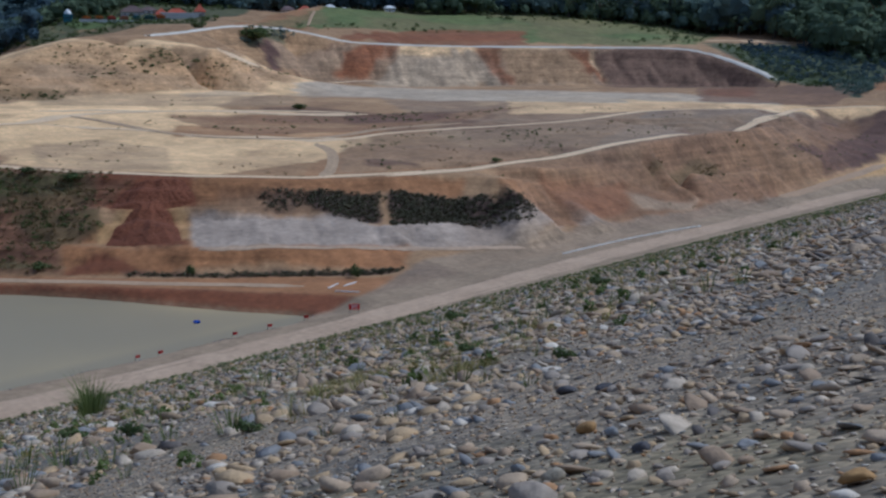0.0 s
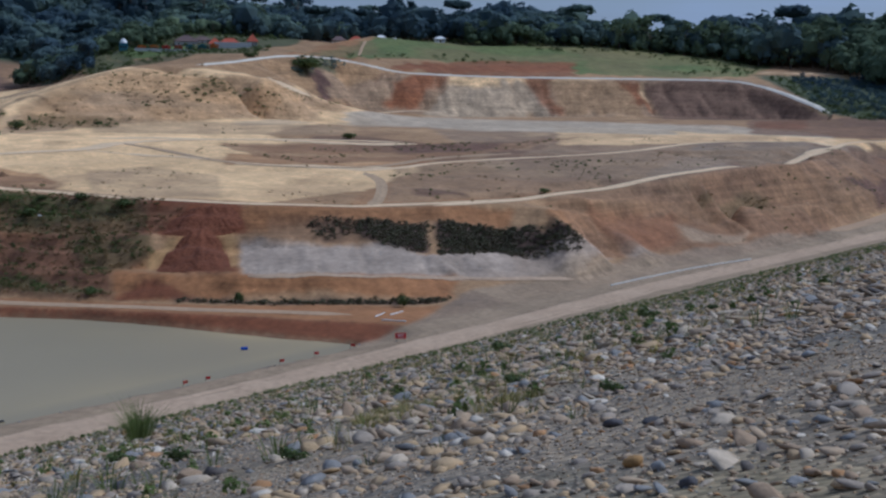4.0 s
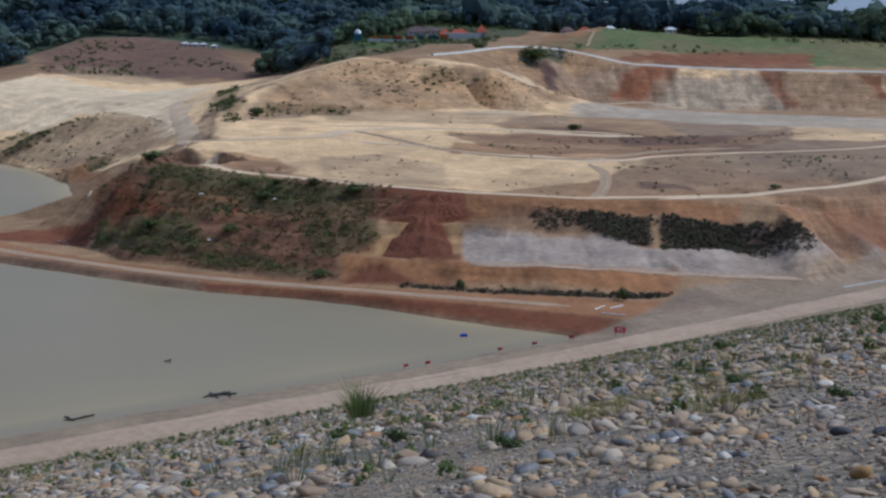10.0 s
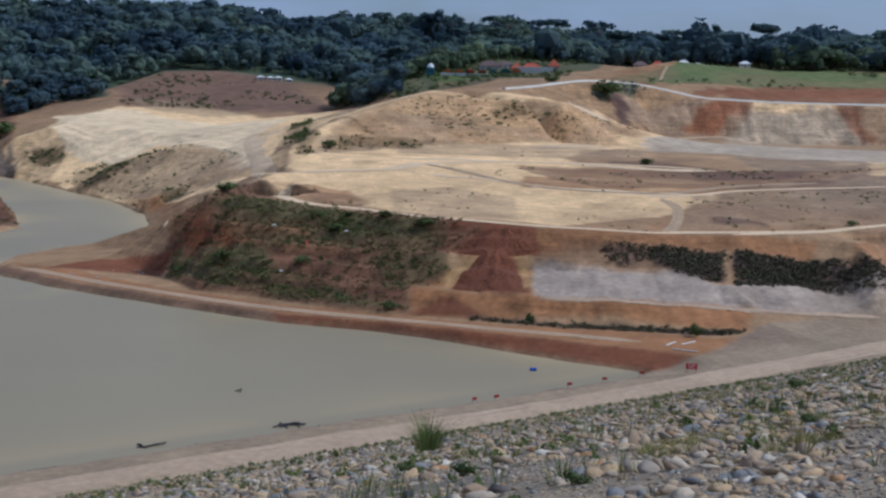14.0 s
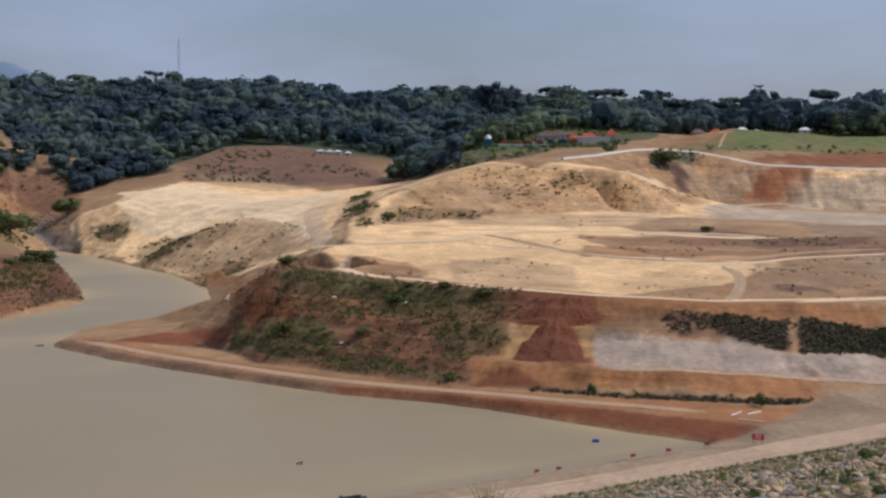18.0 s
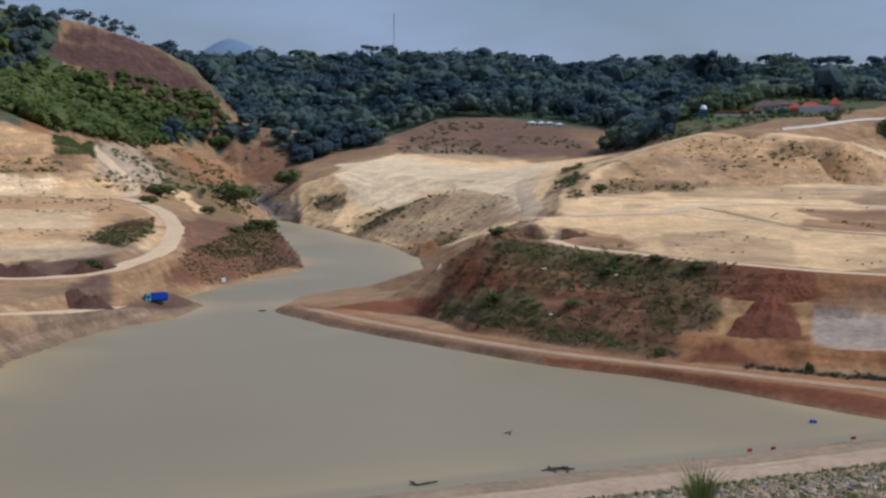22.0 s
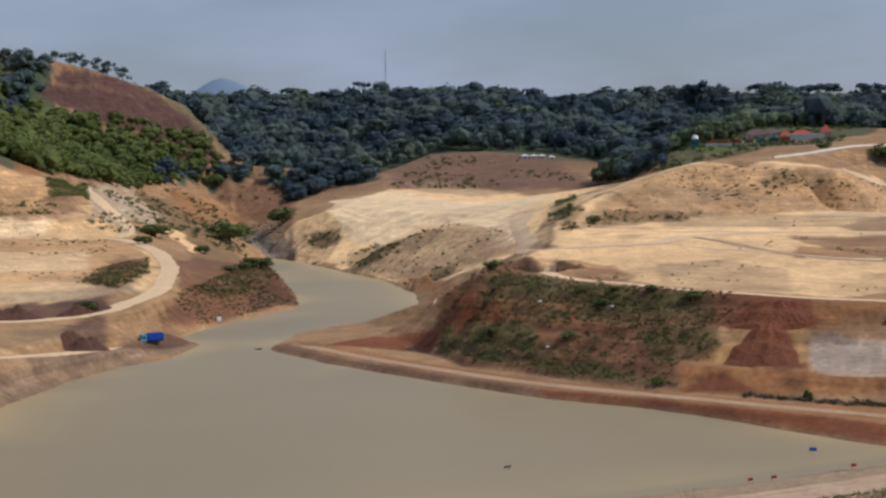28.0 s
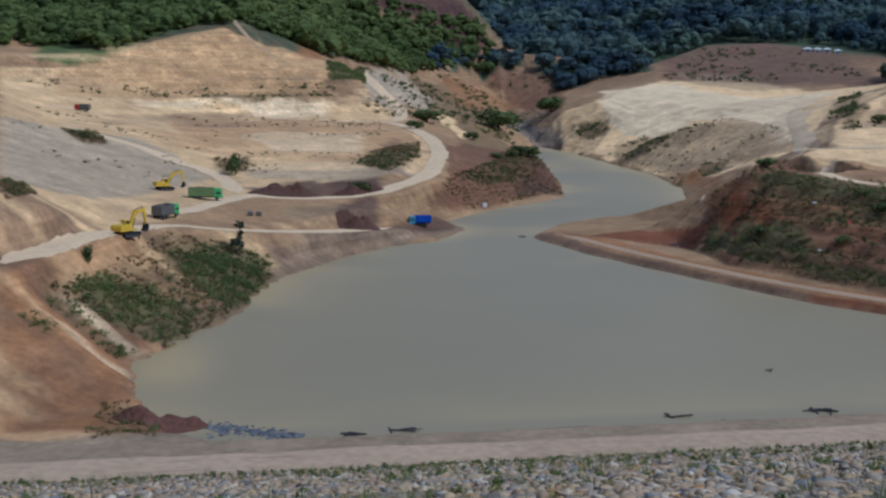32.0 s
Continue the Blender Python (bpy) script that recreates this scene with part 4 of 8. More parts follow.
MARKS = [  # later layers: scars, washes and growth, drawn finer
    ("mudstone", 0.85, [(470, 482), (523, 472), (700, 339), (658, 262), (620, 362), (507, 432), (489, 457), (454, 461)]),
    ("umber", 0.9, [(457, 475), (473, 479), (470, 469), (451, 460), (449, 466)]),
    ("undergrowth", 0.9, [(428, 606), (440, 665), (560, 655), (600, 612), (560, 588), (520, 574), (470, 598), (445, 608)]),
    ("clay", 0.95, [(522, 467), (544, 458), (524, 450), (517, 449), (500, 457)]),
    ("clay", 0.8, [(544, 458), (551, 452), (540, 451), (529, 450)]),
    ("pale", 0.85, [(551, 452), (590, 423), (587, 419), (543, 448)]),
    ("grey", 0.75, [(542, 447), (593, 413), (580, 399), (505, 434)]),
    ("clay", 0.8, [(588, 424), (597, 416), (585, 397), (579, 404)]),
    ("tan", 0.7, [(599, 415), (632, 386), (626, 369), (620, 362), (585, 395)]),
    ("clay", 0.85, [(630, 387), (639, 380), (631, 360), (625, 369)]),
    ("pale", 0.6, [(639, 380), (642, 376), (630, 357), (633, 365)]),
    ("maroon", 0.85, [(644, 377), (689, 338), (679, 303), (656, 258), (627, 354)]),
    ("clay", 0.8, [(550, 496), (618, 489), (669, 444), (644, 422), (541, 488)]),
    ("drygrass", 0.6, [(722, 469), (881, 414), (780, 366), (657, 427)]),
    ("drygrass", 0.7, [(499, 545), (600, 560), (563, 527), (511, 533)]),
    ("undergrowth", 0.95, [(719, 333), (859, 249), (743, 214), (698, 227), (645, 234), (656, 258), (686, 299)]),
    ("maroon", 0.55, [(650, 255), (685, 222), (622, 199), (616, 242)]),
    ("orange", 0.8, [(679, 217), (701, 201), (655, 188), (640, 202)]),
    ("chalk", 0.85, [(422, 410), (505, 431), (530, 369), (550, 301), (464, 253), (410, 324), (419, 378)]),
    ("grey", 0.6, [(325, 382), (412, 392), (408, 367), (311, 362)]),
    ("khaki", 0.55, [(266, 394), (308, 385), (359, 352), (323, 316), (249, 369)]),
    ("pale", 0.9, [(242, 361), (289, 330), (306, 298), (297, 289), (236, 323), (223, 333)]),
    ("russet", 0.75, [(265, 317), (303, 294), (327, 273), (359, 265), (416, 269), (327, 243), (268, 241), (245, 256), (251, 300)]),
    ("umber", 0.55, [(308, 278), (355, 264), (310, 245), (289, 258)]),
    ("khaki", 0.5, [(253, 228), (383, 211), (469, 193), (290, 168), (246.5, 176.1), (208.8, 189.9)]),
    ("khaki", 0.5, [(183, 274), (205, 276), (207, 248), (178, 213.3), (157.7, 235.7)]),
    ("umber", 0.65, [(229, 200.6), (232.7, 185.2), (231.4, 182.4), (220.6, 191.4)]),
    ("umber", 0.35, [(281, 178), (296, 165), (345, 160), (358, 156), (279, 171)]),
    ("russet", 0.7, [(242.3, 167.8), (297, 161), (447, 184), (564, 190), (505, 162), (405, 145), (341, 139), (280.7, 145.4), (243.9, 147.2), (231, 148.7)]),
    ("scrub", 0.8, [(299, 159), (334, 158), (345, 155), (329, 149), (306, 157)]),
    ("clay", 0.45, [(250.9, 161.7), (290, 157), (273.7, 148.3), (253.7, 146.8), (248.4, 150)]),
    ("grey", 0.5, [(284, 154), (308, 145), (299, 143), (277.7, 147.1)]),
    ("umber", 0.7, [(405, 158), (448, 161), (504, 171), (569, 178), (576, 165), (542, 155), (481, 154), (410, 147), (418, 152)]),
    ("ochre", 0.95, [(399, 143), (461, 150), (540, 154), (462, 130), (426, 136)]),
    ("bench", 0.7, [(188.6, 148.3), (239.7, 144.6), (298, 137), (353, 138), (330, 134), (267.5, 138.3), (227.2, 138.4), (188, 133.7)]),
    ("dark", 0.6, [(182.6, 189.9), (192.3, 183.9), (190, 179.7), (180.6, 184.1)]),
    ("dark", 0.85, [(192.2, 183.7), (205.5, 174.1), (195.4, 165.9), (194.9, 169.4), (188.2, 179.7)]),
    ("dark", 0.85, [(208, 172.7), (225.8, 160.5), (227.8, 150.3), (229.5, 147), (222.1, 151.8), (205.5, 162.7), (200.6, 165.3)]),
    ("weedy", 0.8, [(126.1, 269.9), (140.5, 265.1), (149.2, 242.1), (158.1, 222.2), (156.7, 215.6), (148.5, 226.2), (141.4, 244.5), (132, 260.5)]),
    ("weedy", 0.8, [(143.2, 242.3), (150.3, 233.8), (146.8, 228.2), (140.1, 237)]),
    ("weedy", 0.75, [(120.9, 261.7), (129.5, 244.2), (125.4, 233.7), (116.2, 251.5)]),
    ("weedy", 0.85, [(117.9, 274.5), (118.7, 257.1), (120.9, 238.4), (115.7, 241.8), (114.6, 266.8)]),
    ("weedy", 0.85, [(122.4, 236), (129.2, 223), (134.2, 208.2), (138.1, 197.2), (129.1, 208.9), (121.7, 229.4)]),
    ("weedy", 0.6, [(142.5, 221.4), (154.9, 208.9), (150.7, 202.9), (139, 207)]),
    ("orange", 0.55, [(126.4, 264.3), (139.2, 240.5), (138.6, 239.5), (125.9, 260.2)]),
    ("orange", 0.45, [(132.4, 244.3), (141.1, 228.8), (140.3, 227.4), (132.2, 241.1)]),
    ("grass", 0.8, [(459, 649), (498, 604), (471, 565), (440, 622)]),
    ("russet", 0.6, [(160, 283), (164.5, 267), (162.1, 252.4), (151, 245.1), (149.9, 259.3)]),
    ("cream", 0.9, [(253, 773), (306, 754), (313, 664), (321, 584), (303, 569), (249, 487), (200, 390), (228, 472), (243, 575), (216, 575), (211, 605), (214, 649)]),
    ("khaki", 0.6, [(216, 575), (235, 570), (235, 497), (222, 439), (198, 387), (197, 416), (184, 418), (189, 470), (189, 517), (199, 561)]),
    ("scrub", 0.5, [(187, 543), (206, 565), (226, 569), (210, 515), (195, 519)]),
    ("scrub", 0.8, [(200, 657), (213, 630), (206, 613), (197, 630)]),
    ("maroon", 0.6, [(381, 991), (458, 976), (472, 881), (461, 808), (408, 629), (409, 730), (368, 730), (356, 795), (326, 848)]),
    ("khaki", 0.6, [(324, 842), (370, 797), (368, 730), (339, 719), (314, 763)]),
    ("scrub", 0.7, [(193, 455), (194, 430), (185, 415), (184, 434)]),
    ("orange", 0.5, [(185, 459), (183, 414), (123, 268.3), (125.2, 290.3), (179, 427)]),
    ("scrub", 0.8, [(248, 445), (238, 408), (208, 362), (209, 371)]),
    ("khaki", 0.65, [(235, 403), (263, 402), (253, 387), (213, 368)]),
    ("sand", 0.8, [(-53, 541), (-17, 589), (10, 601), (61, 625), (53, 575), (3, 542), (-59, 486), (-63, 525)]),
    ("khaki", 0.45, [(-62, 513), (52, 592), (51, 582), (-21, 544), (-61, 505)]),
    ("lush", 0.8, [(59, 632), (87, 707), (79, 627), (57, 587), (56, 600)]),
    ("cream", 0.75, [(3, 537), (55, 565), (52, 549), (27, 526), (13, 533)]),
    ("cream", 0.6, [(-31, 514), (1, 535), (-2, 525), (-28, 499)]),
    ("khaki", 0.4, [(-55, 454), (15, 526), (9, 461), (-18, 476)]),
    ("sand", 0.75, [(-26, 424), (10, 438), (60, 481), (58, 399), (43, 375), (7, 388), (-15, 387)]),
    ("cream", 0.4, [(10, 438), (59, 470), (50, 400), (20, 402)]),
    ("scrub", 0.8, [(-1, 377), (11, 390), (11, 363), (3, 358)]),
    ("scrub", 0.8, [(43, 370), (62, 427), (78, 455), (68, 396), (52, 357)]),
    ("scrub", 0.7, [(-45, 376), (-37, 390), (-31, 371), (-39, 364)]),
    ("umber", 0.75, [(8, 327), (29, 345), (30, 341), (49, 349), (46, 328), (16, 318.3)]),
    ("mud", 0.6, [(14.2, 285.1), (20.9, 304.7), (32.4, 305.2), (43, 318), (42.2, 308), (25.1, 288.4)]),
    ("umber", 0.55, [(31.4, 302.3), (43, 318), (42.2, 308), (31.3, 295.3)]),
    ("grey", 0.9, [(87, 707), (112, 779), (101, 618), (82, 587), (75, 598)]),
    ("sand", 0.6, [(216, 380), (285, 440), (330, 440), (376, 436), (400, 435), (389, 408), (363, 403), (316, 386), (273, 392), (239, 391)]),
    ("scrub", 0.6, [(245, 405), (275, 391), (269, 383), (235, 392)]),
    ("scrub", 0.4, [(328, 411), (364, 434), (345, 404), (316, 399)]),
    ("khaki", 0.4, [(271, 419), (316, 399), (340, 396), (332, 390), (272, 402)]),
    ("orange", 0.5, [(-23.1, 179.2), (-18, 179.1), (-11.6, 175.4), (-11.9, 157.7), (-12.7, 141.9), (-18.9, 142.5)]),
    ("sand", 0.45, [(-25.6, 200.9), (-20.7, 201.4), (-11.3, 226.5), (-9.2, 221.9), (-14.8, 203.1), (-21.1, 187.6), (-23.7, 183.8)]),
    ("weedy", 0.8, [(-21.2, 188.7), (-14.8, 203.1), (-8.5, 202.3), (0.6, 209.4), (-1.3, 191.8), (-8.1, 187.3), (-14.6, 186.8)]),
    ("weedy", 0.75, [(-9.4, 227.2), (1, 249.2), (11.4, 253.1), (8.3, 234.3), (3.5, 212.7), (-1.3, 215.6), (-6.2, 220.9)]),
    ("cream", 0.7, [(-22.3, 183.8), (-21, 185.4), (-10, 182.8), (-11.1, 180.4)]),
    ("cream", 0.6, [(-22.8, 176.3), (-22.1, 177.6), (-11.9, 170.6), (-12.5, 166.1)]),
    ("russet", 0.6, [(-21.3, 168.2), (-17.6, 166.9), (-14.7, 158), (-18.2, 157.9), (-20.9, 161.5)]),
    ("undergrowth", 0.9, [(402, 592), (428, 606), (440, 665), (520, 760), (545, 815), (500, 800), (440, 720), (405, 640)]),
    ("undergrowth", 0.7, [(405, 602), (430, 608), (470, 598), (520, 574), (500, 552), (450, 572)]),
    ("umber", 0.7, [(44, 300), (58, 313), (69, 321), (63, 333), (56, 322), (46, 309)]),
    ("umber", 0.6, [(98, 385), (121, 402), (126, 419), (119, 424), (104, 402)]),
    ("ochre", 0.8, [(159.3, 203), (156.8, 205.2), (148.7, 202.6), (147.8, 198.9), (156.4, 202.6)]),
    ("ochre", 0.7, [(164.4, 199.5), (168, 197.5), (158.8, 185), (156.9, 185.2), (164.4, 196.6)]),
    ("umber", 0.5, [(-12, 180), (-5, 194), (2, 206), (7, 218), (10, 236), (5, 232), (-2, 212), (-10, 196), (-15, 184)]),
    ("rubble", 0.85, [(160.8, 216), (165.2, 209.6), (157.6, 210), (154.4, 208.2)]),
    ("orange", 0.75, [(172.7, 201.5), (176.8, 196.5), (173.9, 193.1), (170.6, 195.6)]),
]
TRACKS = [
    ("haul_road", 5.5, [(165, 316), (219, 421), (237, 466), (289, 558), (310, 573)]),
    ("foot_track", 3.0, [(125, 292.6), (134, 306), (150, 312), (165, 316)]),
    ("haul_road", 5.0, [(752, 354), (786, 326), (819, 299), (858, 249)]),
    ("foot_track", 1.6, [(155.9, 178.9), (173, 164.9), (194.8, 153.3), (216.2, 141.8)]),
    ("terrace_track", 3.5, [(208, 311), (226, 296), (229, 262), (242, 249), (256, 231)]),
    ("haul_road", 5.0, [(234, 349), (261, 339), (285, 320), (299, 290), (316, 274)]),
]
TOE_Y, TOE_Z, CREST = 120.5, 2.2, 42.2   # the dam: toe of the stone slope, bench height, crest
FAR = [(-1800, 300, 60), (-600, 120, 60), (-420, 500, 110), (-300, 900, 190), (-100, 1300, 170), (150, 1700, 120), (400, 2300, 110), (1500, 2300, 130),
       (2500, 1200, 110), (2500, 200, 90), (1300, 140, 60), (900, 160, 45), (700, 140, 38), (560, 140, 22), (-60, 150, 22), (-130, 300, 45), (-150, 480, 60),
       (-90, 134, 20), (-150, 134, 35), (900, 500, 75), (1000, 700, 85), (1200, 1000, 100), (-2500, 2500, 150), (2500, 3500, 120), (-2500, -10, 20), (3000, -10, 60)]
BED = [(30, 170), (70, 160), (110, 155), (60, 200), (100, 200), (50, 240), (80, 250), (70, 290), (82, 330), (110, 362), (140, 385), (150, 420), (158, 470), (166, 540), (170, 590)]


def height_grid(gx, gy):
    """Heights over the grid gx by gy: the triangles between the bending lines, worn by rain and wheels."""
    pts = [(x, y, z) for x, y, z in FAR] + [(x, y, -3.0) for x, y in BED]
    for line in BREAKS.values():
        for a, b in zip(line, line[1:]):
            k = max(1, int(math.dist(a[:2], b[:2]) / 7))
            pts += [tuple(a[i] + (b[i] - a[i]) * j / k for i in range(3)) for j in range(k)]
        pts.append(line[-1])
    for x in range(-40, 520, 8):
        pts.append((x, 131.5, TOE_Z))
        if -8 < x < 150:
            pts.append((x, 137.5, 0.0))
        elif x >= 160:
            pts.append((x, 137.5, TOE_Z + 0.2))
    keep, out = set(), []
    for p in pts:
        cell = (round(p[0]), round(p[1]))
        if cell not in keep:
            keep.add(cell)
            out.append(p)
    v, _, faces, orig, _, _ = delaunay_2d_cdt([Vector(p[:2]) for p in out], [], [], 0, 0.01)
    vz = [out[o[0]][2] if o else 30.0 for o in orig]
    z = np.full((len(gx), len(gy)), 30.0)
    for f in faces:
        (x0, y0), (x1, y1), (x2, y2) = (v[i] for i in f)
        i0, i1 = np.searchsorted(gx, (min(x0, x1, x2), max(x0, x1, x2)))
        j0, j1 = np.searchsorted(gy, (min(y0, y1, y2), max(y0, y1, y2)))
        if i1 <= i0 or j1 <= j0:
            continue
        px, py = gx[i0:i1, None], gy[None, j0:j1]
        det = (y1 - y2) * (x0 - x2) + (x2 - x1) * (y0 - y2)
        if abs(det) < 1e-9:
            continue
        a = ((y1 - y2) * (px - x2) + (x2 - x1) * (py - y2)) / det
        b = ((y2 - y0) * (px - x2) + (x0 - x2) * (py - y2)) / det
        c = 1 - a - b
        inside = (a >= -1e-6) & (b >= -1e-6) & (c >= -1e-6)
        z[i0:i1, j0:j1] = np.where(inside, a * vz[f[0]] + b * vz[f[1]] + c * vz[f[2]], z[i0:i1, j0:j1])
    return z


def spaced(lo, hi, bands, grow=1.06):
    """Places from lo to hi: even steps within the bands (start, end, step), growing steps outside."""
    mid = np.concatenate([np.arange(a, b - st * 0.3, st) for a, b, st in bands] + [[bands[-1][1]]])
    up, down, su, sd, u, d = [], [], bands[-1][2], bands[0][2], mid[-1], mid[0]
    while u < hi:
        su = min(su * grow, 130)
        u += su
        up.append(u)
    while d > lo:
        sd = min(sd * grow, 130)
        d -= sd
        down.append(d)
    return np.concatenate([down[::-1], mid, up])


GX = spaced(-2400, 2900, ((-130, 70, 1.6), (70, 260, 0.85), (260, 700, 1.7)))
GY = spaced(-900, 3300, ((131, 300, 0.85), (300, 640, 1.5), (640, 1000, 3.6)))
GZ = height_grid(GX, GY)
XX, YY = np.meshgrid(GX, GY, indexing="ij")
soft = GZ.copy()
soft[1:-1, 1:-1] = (GZ[1:-1, 1:-1] * 4 + GZ[:-2, 1:-1] + GZ[2:, 1:-1] + GZ[1:-1, :-2] + GZ[1:-1, 2:]) / 8
GZ = soft
# the middle hill is worn round
worn = ((XX > 240) & (XX < 520) & (YY > 330) & (YY < 520)).astype(float)
for _ in range(6):
    soft = GZ.copy()
    soft[1:-1, 1:-1] = (GZ[1:-1, 1:-1] * 2 + GZ[:-2, 1:-1] + GZ[2:, 1:-1] + GZ[1:-1, :-2] + GZ[1:-1, 2:]) / 6
    GZ = GZ + (soft - GZ) * worn
far = np.clip((np.hypot(XX, YY) - 200) / 500, 0.25, 3)
calm = np.clip(np.abs(GZ) / 8, 0.03, 1)
slope_x, slope_y = np.gradient(GZ, GX, axis=0), np.gradient(GZ, GY, axis=1)
steep = np.clip(np.hypot(slope_x, slope_y) * 1.6, 0, 1)
GZ = GZ + calm * (0.5 * fbm(XX, YY, 22, 3) * (0.25 + steep) + far * 0.7 * fbm(XX, YY, 60, 9, 3) * steep + 0.35 * steep * fbm(XX, YY, 6, 5, 2))
GZ = GZ + np.clip(GZ / 6, 0, 1) * (0.05 * fbm(XX, YY, 4.5, 105, 3) + 0.5 * steep * np.abs(fbm(XX, YY, 9, 106, 3)))
# the shoreline: one closed line, with a bank outside it and the bed inside
SHORE = [p[:2] for n in ("shore_left", "shore_truck", "shore_inlet_left", "shore_inlet_right", "shore_spit_back", "shore_spit") for p in BREAKS[n]] + [(140, 137.5), (60, 137.4), (-6, 137.6)]


def from_line(poly, x, y, closed=True):
    """Distance from a plan line."""
    best = np.full(x.shape, 1e9)
    for a, b in zip(poly, poly[1:] + (poly[:1] if closed else [])):
        dx, dy = b[0] - a[0], b[1] - a[1]
        k = np.clip(((x - a[0]) * dx + (y - a[1]) * dy) / max(dx * dx + dy * dy, 1e-6), 0, 1)
        best = np.minimum(best, np.hypot(x - a[0] - k * dx, y - a[1] - k * dy))
    return best


def inside(poly, x, y):
    """True where x, y lies in the plan polygon."""
    x, y = np.asarray(x, float), np.asarray(y, float)
    res = np.zeros(x.shape, bool)
    for (x0, y0), (x1, y1) in zip(poly, poly[1:] + poly[:1]):
        if y0 != y1:
            res ^= ((y0 > y) != (y1 > y)) & (x < (x1 - x0) * (y - y0) / (y1 - y0) + x0)
    return res


wi0, wi1 = np.searchsorted(GX, (-40, 240))
wj0, wj1 = np.searchsorted(GY, (125, 720))
lake = (slice(wi0, wi1), slice(wj0, wj1))
wx, wy = XX[lake] + 0.5 * fbm(XX[lake], YY[lake], 7, 77, 3), YY[lake] + 0.5 * fbm(XX[lake], YY[lake], 7, 78, 3)
off = from_line(SHORE, wx, wy)
wet = inside(SHORE, wx, wy)
GZ[lake] = np.where(wet, np.minimum(GZ[lake], -np.minimum(0.5 * off, 3)), np.maximum(GZ[lake], np.minimum(0.55 * off, 0.9)))


def terraced(name_low, name_high, step, amount):
    """Wear a slope between two lines into ledges."""
    global GZ
    m = inside([p[:2] for p in BREAKS[name_low]] + [p[:2] for p in BREAKS[name_high]][::-1], XX, YY)
    wob = GZ + 0.35 * fbm(XX, YY, 14, 51, 3)
    k = np.floor(wob / step)
    u = wob / step - k
    GZ = np.where(m, GZ + amount * ((k + np.clip((u - 0.25) * 2, 0, 1)) * step - wob), GZ)


def runnels(names, along, size, depth):
    """Rain channels down a bank: along is the plan direction of the bank."""
    global GZ
    m = inside([p[:2] for p in BREAKS[names[0]]] + [p[:2] for p in BREAKS[names[1]]][::-1], XX, YY)
    s = XX * along[0] + YY * along[1]
    t = XX * -along[1] + YY * along[0]
    cut = np.abs(vnoise(s + 1.2 * vnoise(XX, YY, 9, 66), t * 0.12, size, 67)) ** 0.6 + 0.5 * np.abs(vnoise(s, t * 0.2, size * 0.45, 68))
    GZ = np.where(m, GZ - depth * (0.9 - cut), GZ)


runnels(("shore_left", "bank_left"), (0.35, 0.94), 6.0, 0.9)
runnels(("abutment_toe", "bank_left"), (0.35, 0.94), 6.0, 0.8)
runnels(("bench_toe", "bench_top"), (0.75, -0.66), 3.0, 0.35)
runnels(("white_toe", "white_top"), (0.75, -0.66), 3.5, 0.45)
runnels(("cliff_toe", "cliff_top"), (0.8, -0.6), 14.0, 2.5)
runnels(("pale_low", "pale_mound"), (0.1, 1.0), 12.0, 0.6)
terraced("cut_toe", "cut_top", 4.2, 0.9)
terraced("step_mid", "step_top", 2.6, 0.9)
terraced("slope_toe", "step_mid", 1.6, 0.5)
terraced("ledge_toe", "ledge_top", 2.5, 0.8)
terraced("scrub_toe", "edge_low", 3.0, 0.75)
terraced("hill_toe", "hill_brow", 4.0, 0.4)
terraced("edge_low", "plateau_3", 1.7, 0.85)
terraced("terrace_red", "terrace_back", 5.0, 0.7)
# the dam and what lies behind it
dam = np.where(YY > TOE_Y, TOE_Z, np.where(YY > 0, TOE_Z + (TOE_Y - YY) * (CREST - TOE_Z) / TOE_Y, np.where(YY > -10, CREST, np.maximum(CREST + (YY + 10) * 0.42, 0))))
GZ = np.where(YY < 130.5, dam, GZ)
# abutments rise out of the dam at both of its ends
for edge, sign in ((-62, -1), (560, 1)):
    out_x = np.clip((XX - edge) * sign, 0, 300)
    GZ = np.where((YY < 150), np.maximum(GZ, TOE_Z + out_x * 0.45 - 8 + np.where(out_x > 0, 2 * fbm(XX, YY, 30, 4, 2), -50)), GZ)


def smooth_line(line, times=2):
    for _ in range(times):
        line = [line[0]] + [tuple(a[i] * (1 - k) + b[i] * k for i in range(2)) for a, b in zip(line, line[1:]) for k in (0.25, 0.75)] + [line[-1]]
    return line


def level_road(line, width):
    """Cut and fill the ground along a road, so that it lies level across."""
    global GZ
    pts = smooth_line(line)
    zs = ground([p[0] for p in pts], [p[1] for p in pts])
    for _ in range(3):
        zs[1:-1] = (zs[:-2] + zs[1:-1] * 2 + zs[2:]) / 4
    ease = 3.0 + 0.02 * max(0, math.hypot(*line[0]) - 200)
    reach = width * 0.5 + ease
    best, level = np.full(GZ.shape, 99.0), GZ.copy()
    for (a, za), (b, zb) in zip(zip(pts, zs), list(zip(pts, zs))[1:]):
        i0, i1 = np.searchsorted(GX, (min(a[0], b[0]) - reach, max(a[0], b[0]) + reach))
        j0, j1 = np.searchsorted(GY, (min(a[1], b[1]) - reach, max(a[1], b[1]) + reach))
        x, y = XX[i0:i1, j0:j1], YY[i0:i1, j0:j1]
        dx, dy = b[0] - a[0], b[1] - a[1]
        k = np.clip(((x - a[0]) * dx + (y - a[1]) * dy) / max(dx * dx + dy * dy, 1e-6), 0, 1)
        d = np.hypot(x - a[0] - k * dx, y - a[1] - k * dy)
        nearer = d < best[i0:i1, j0:j1]
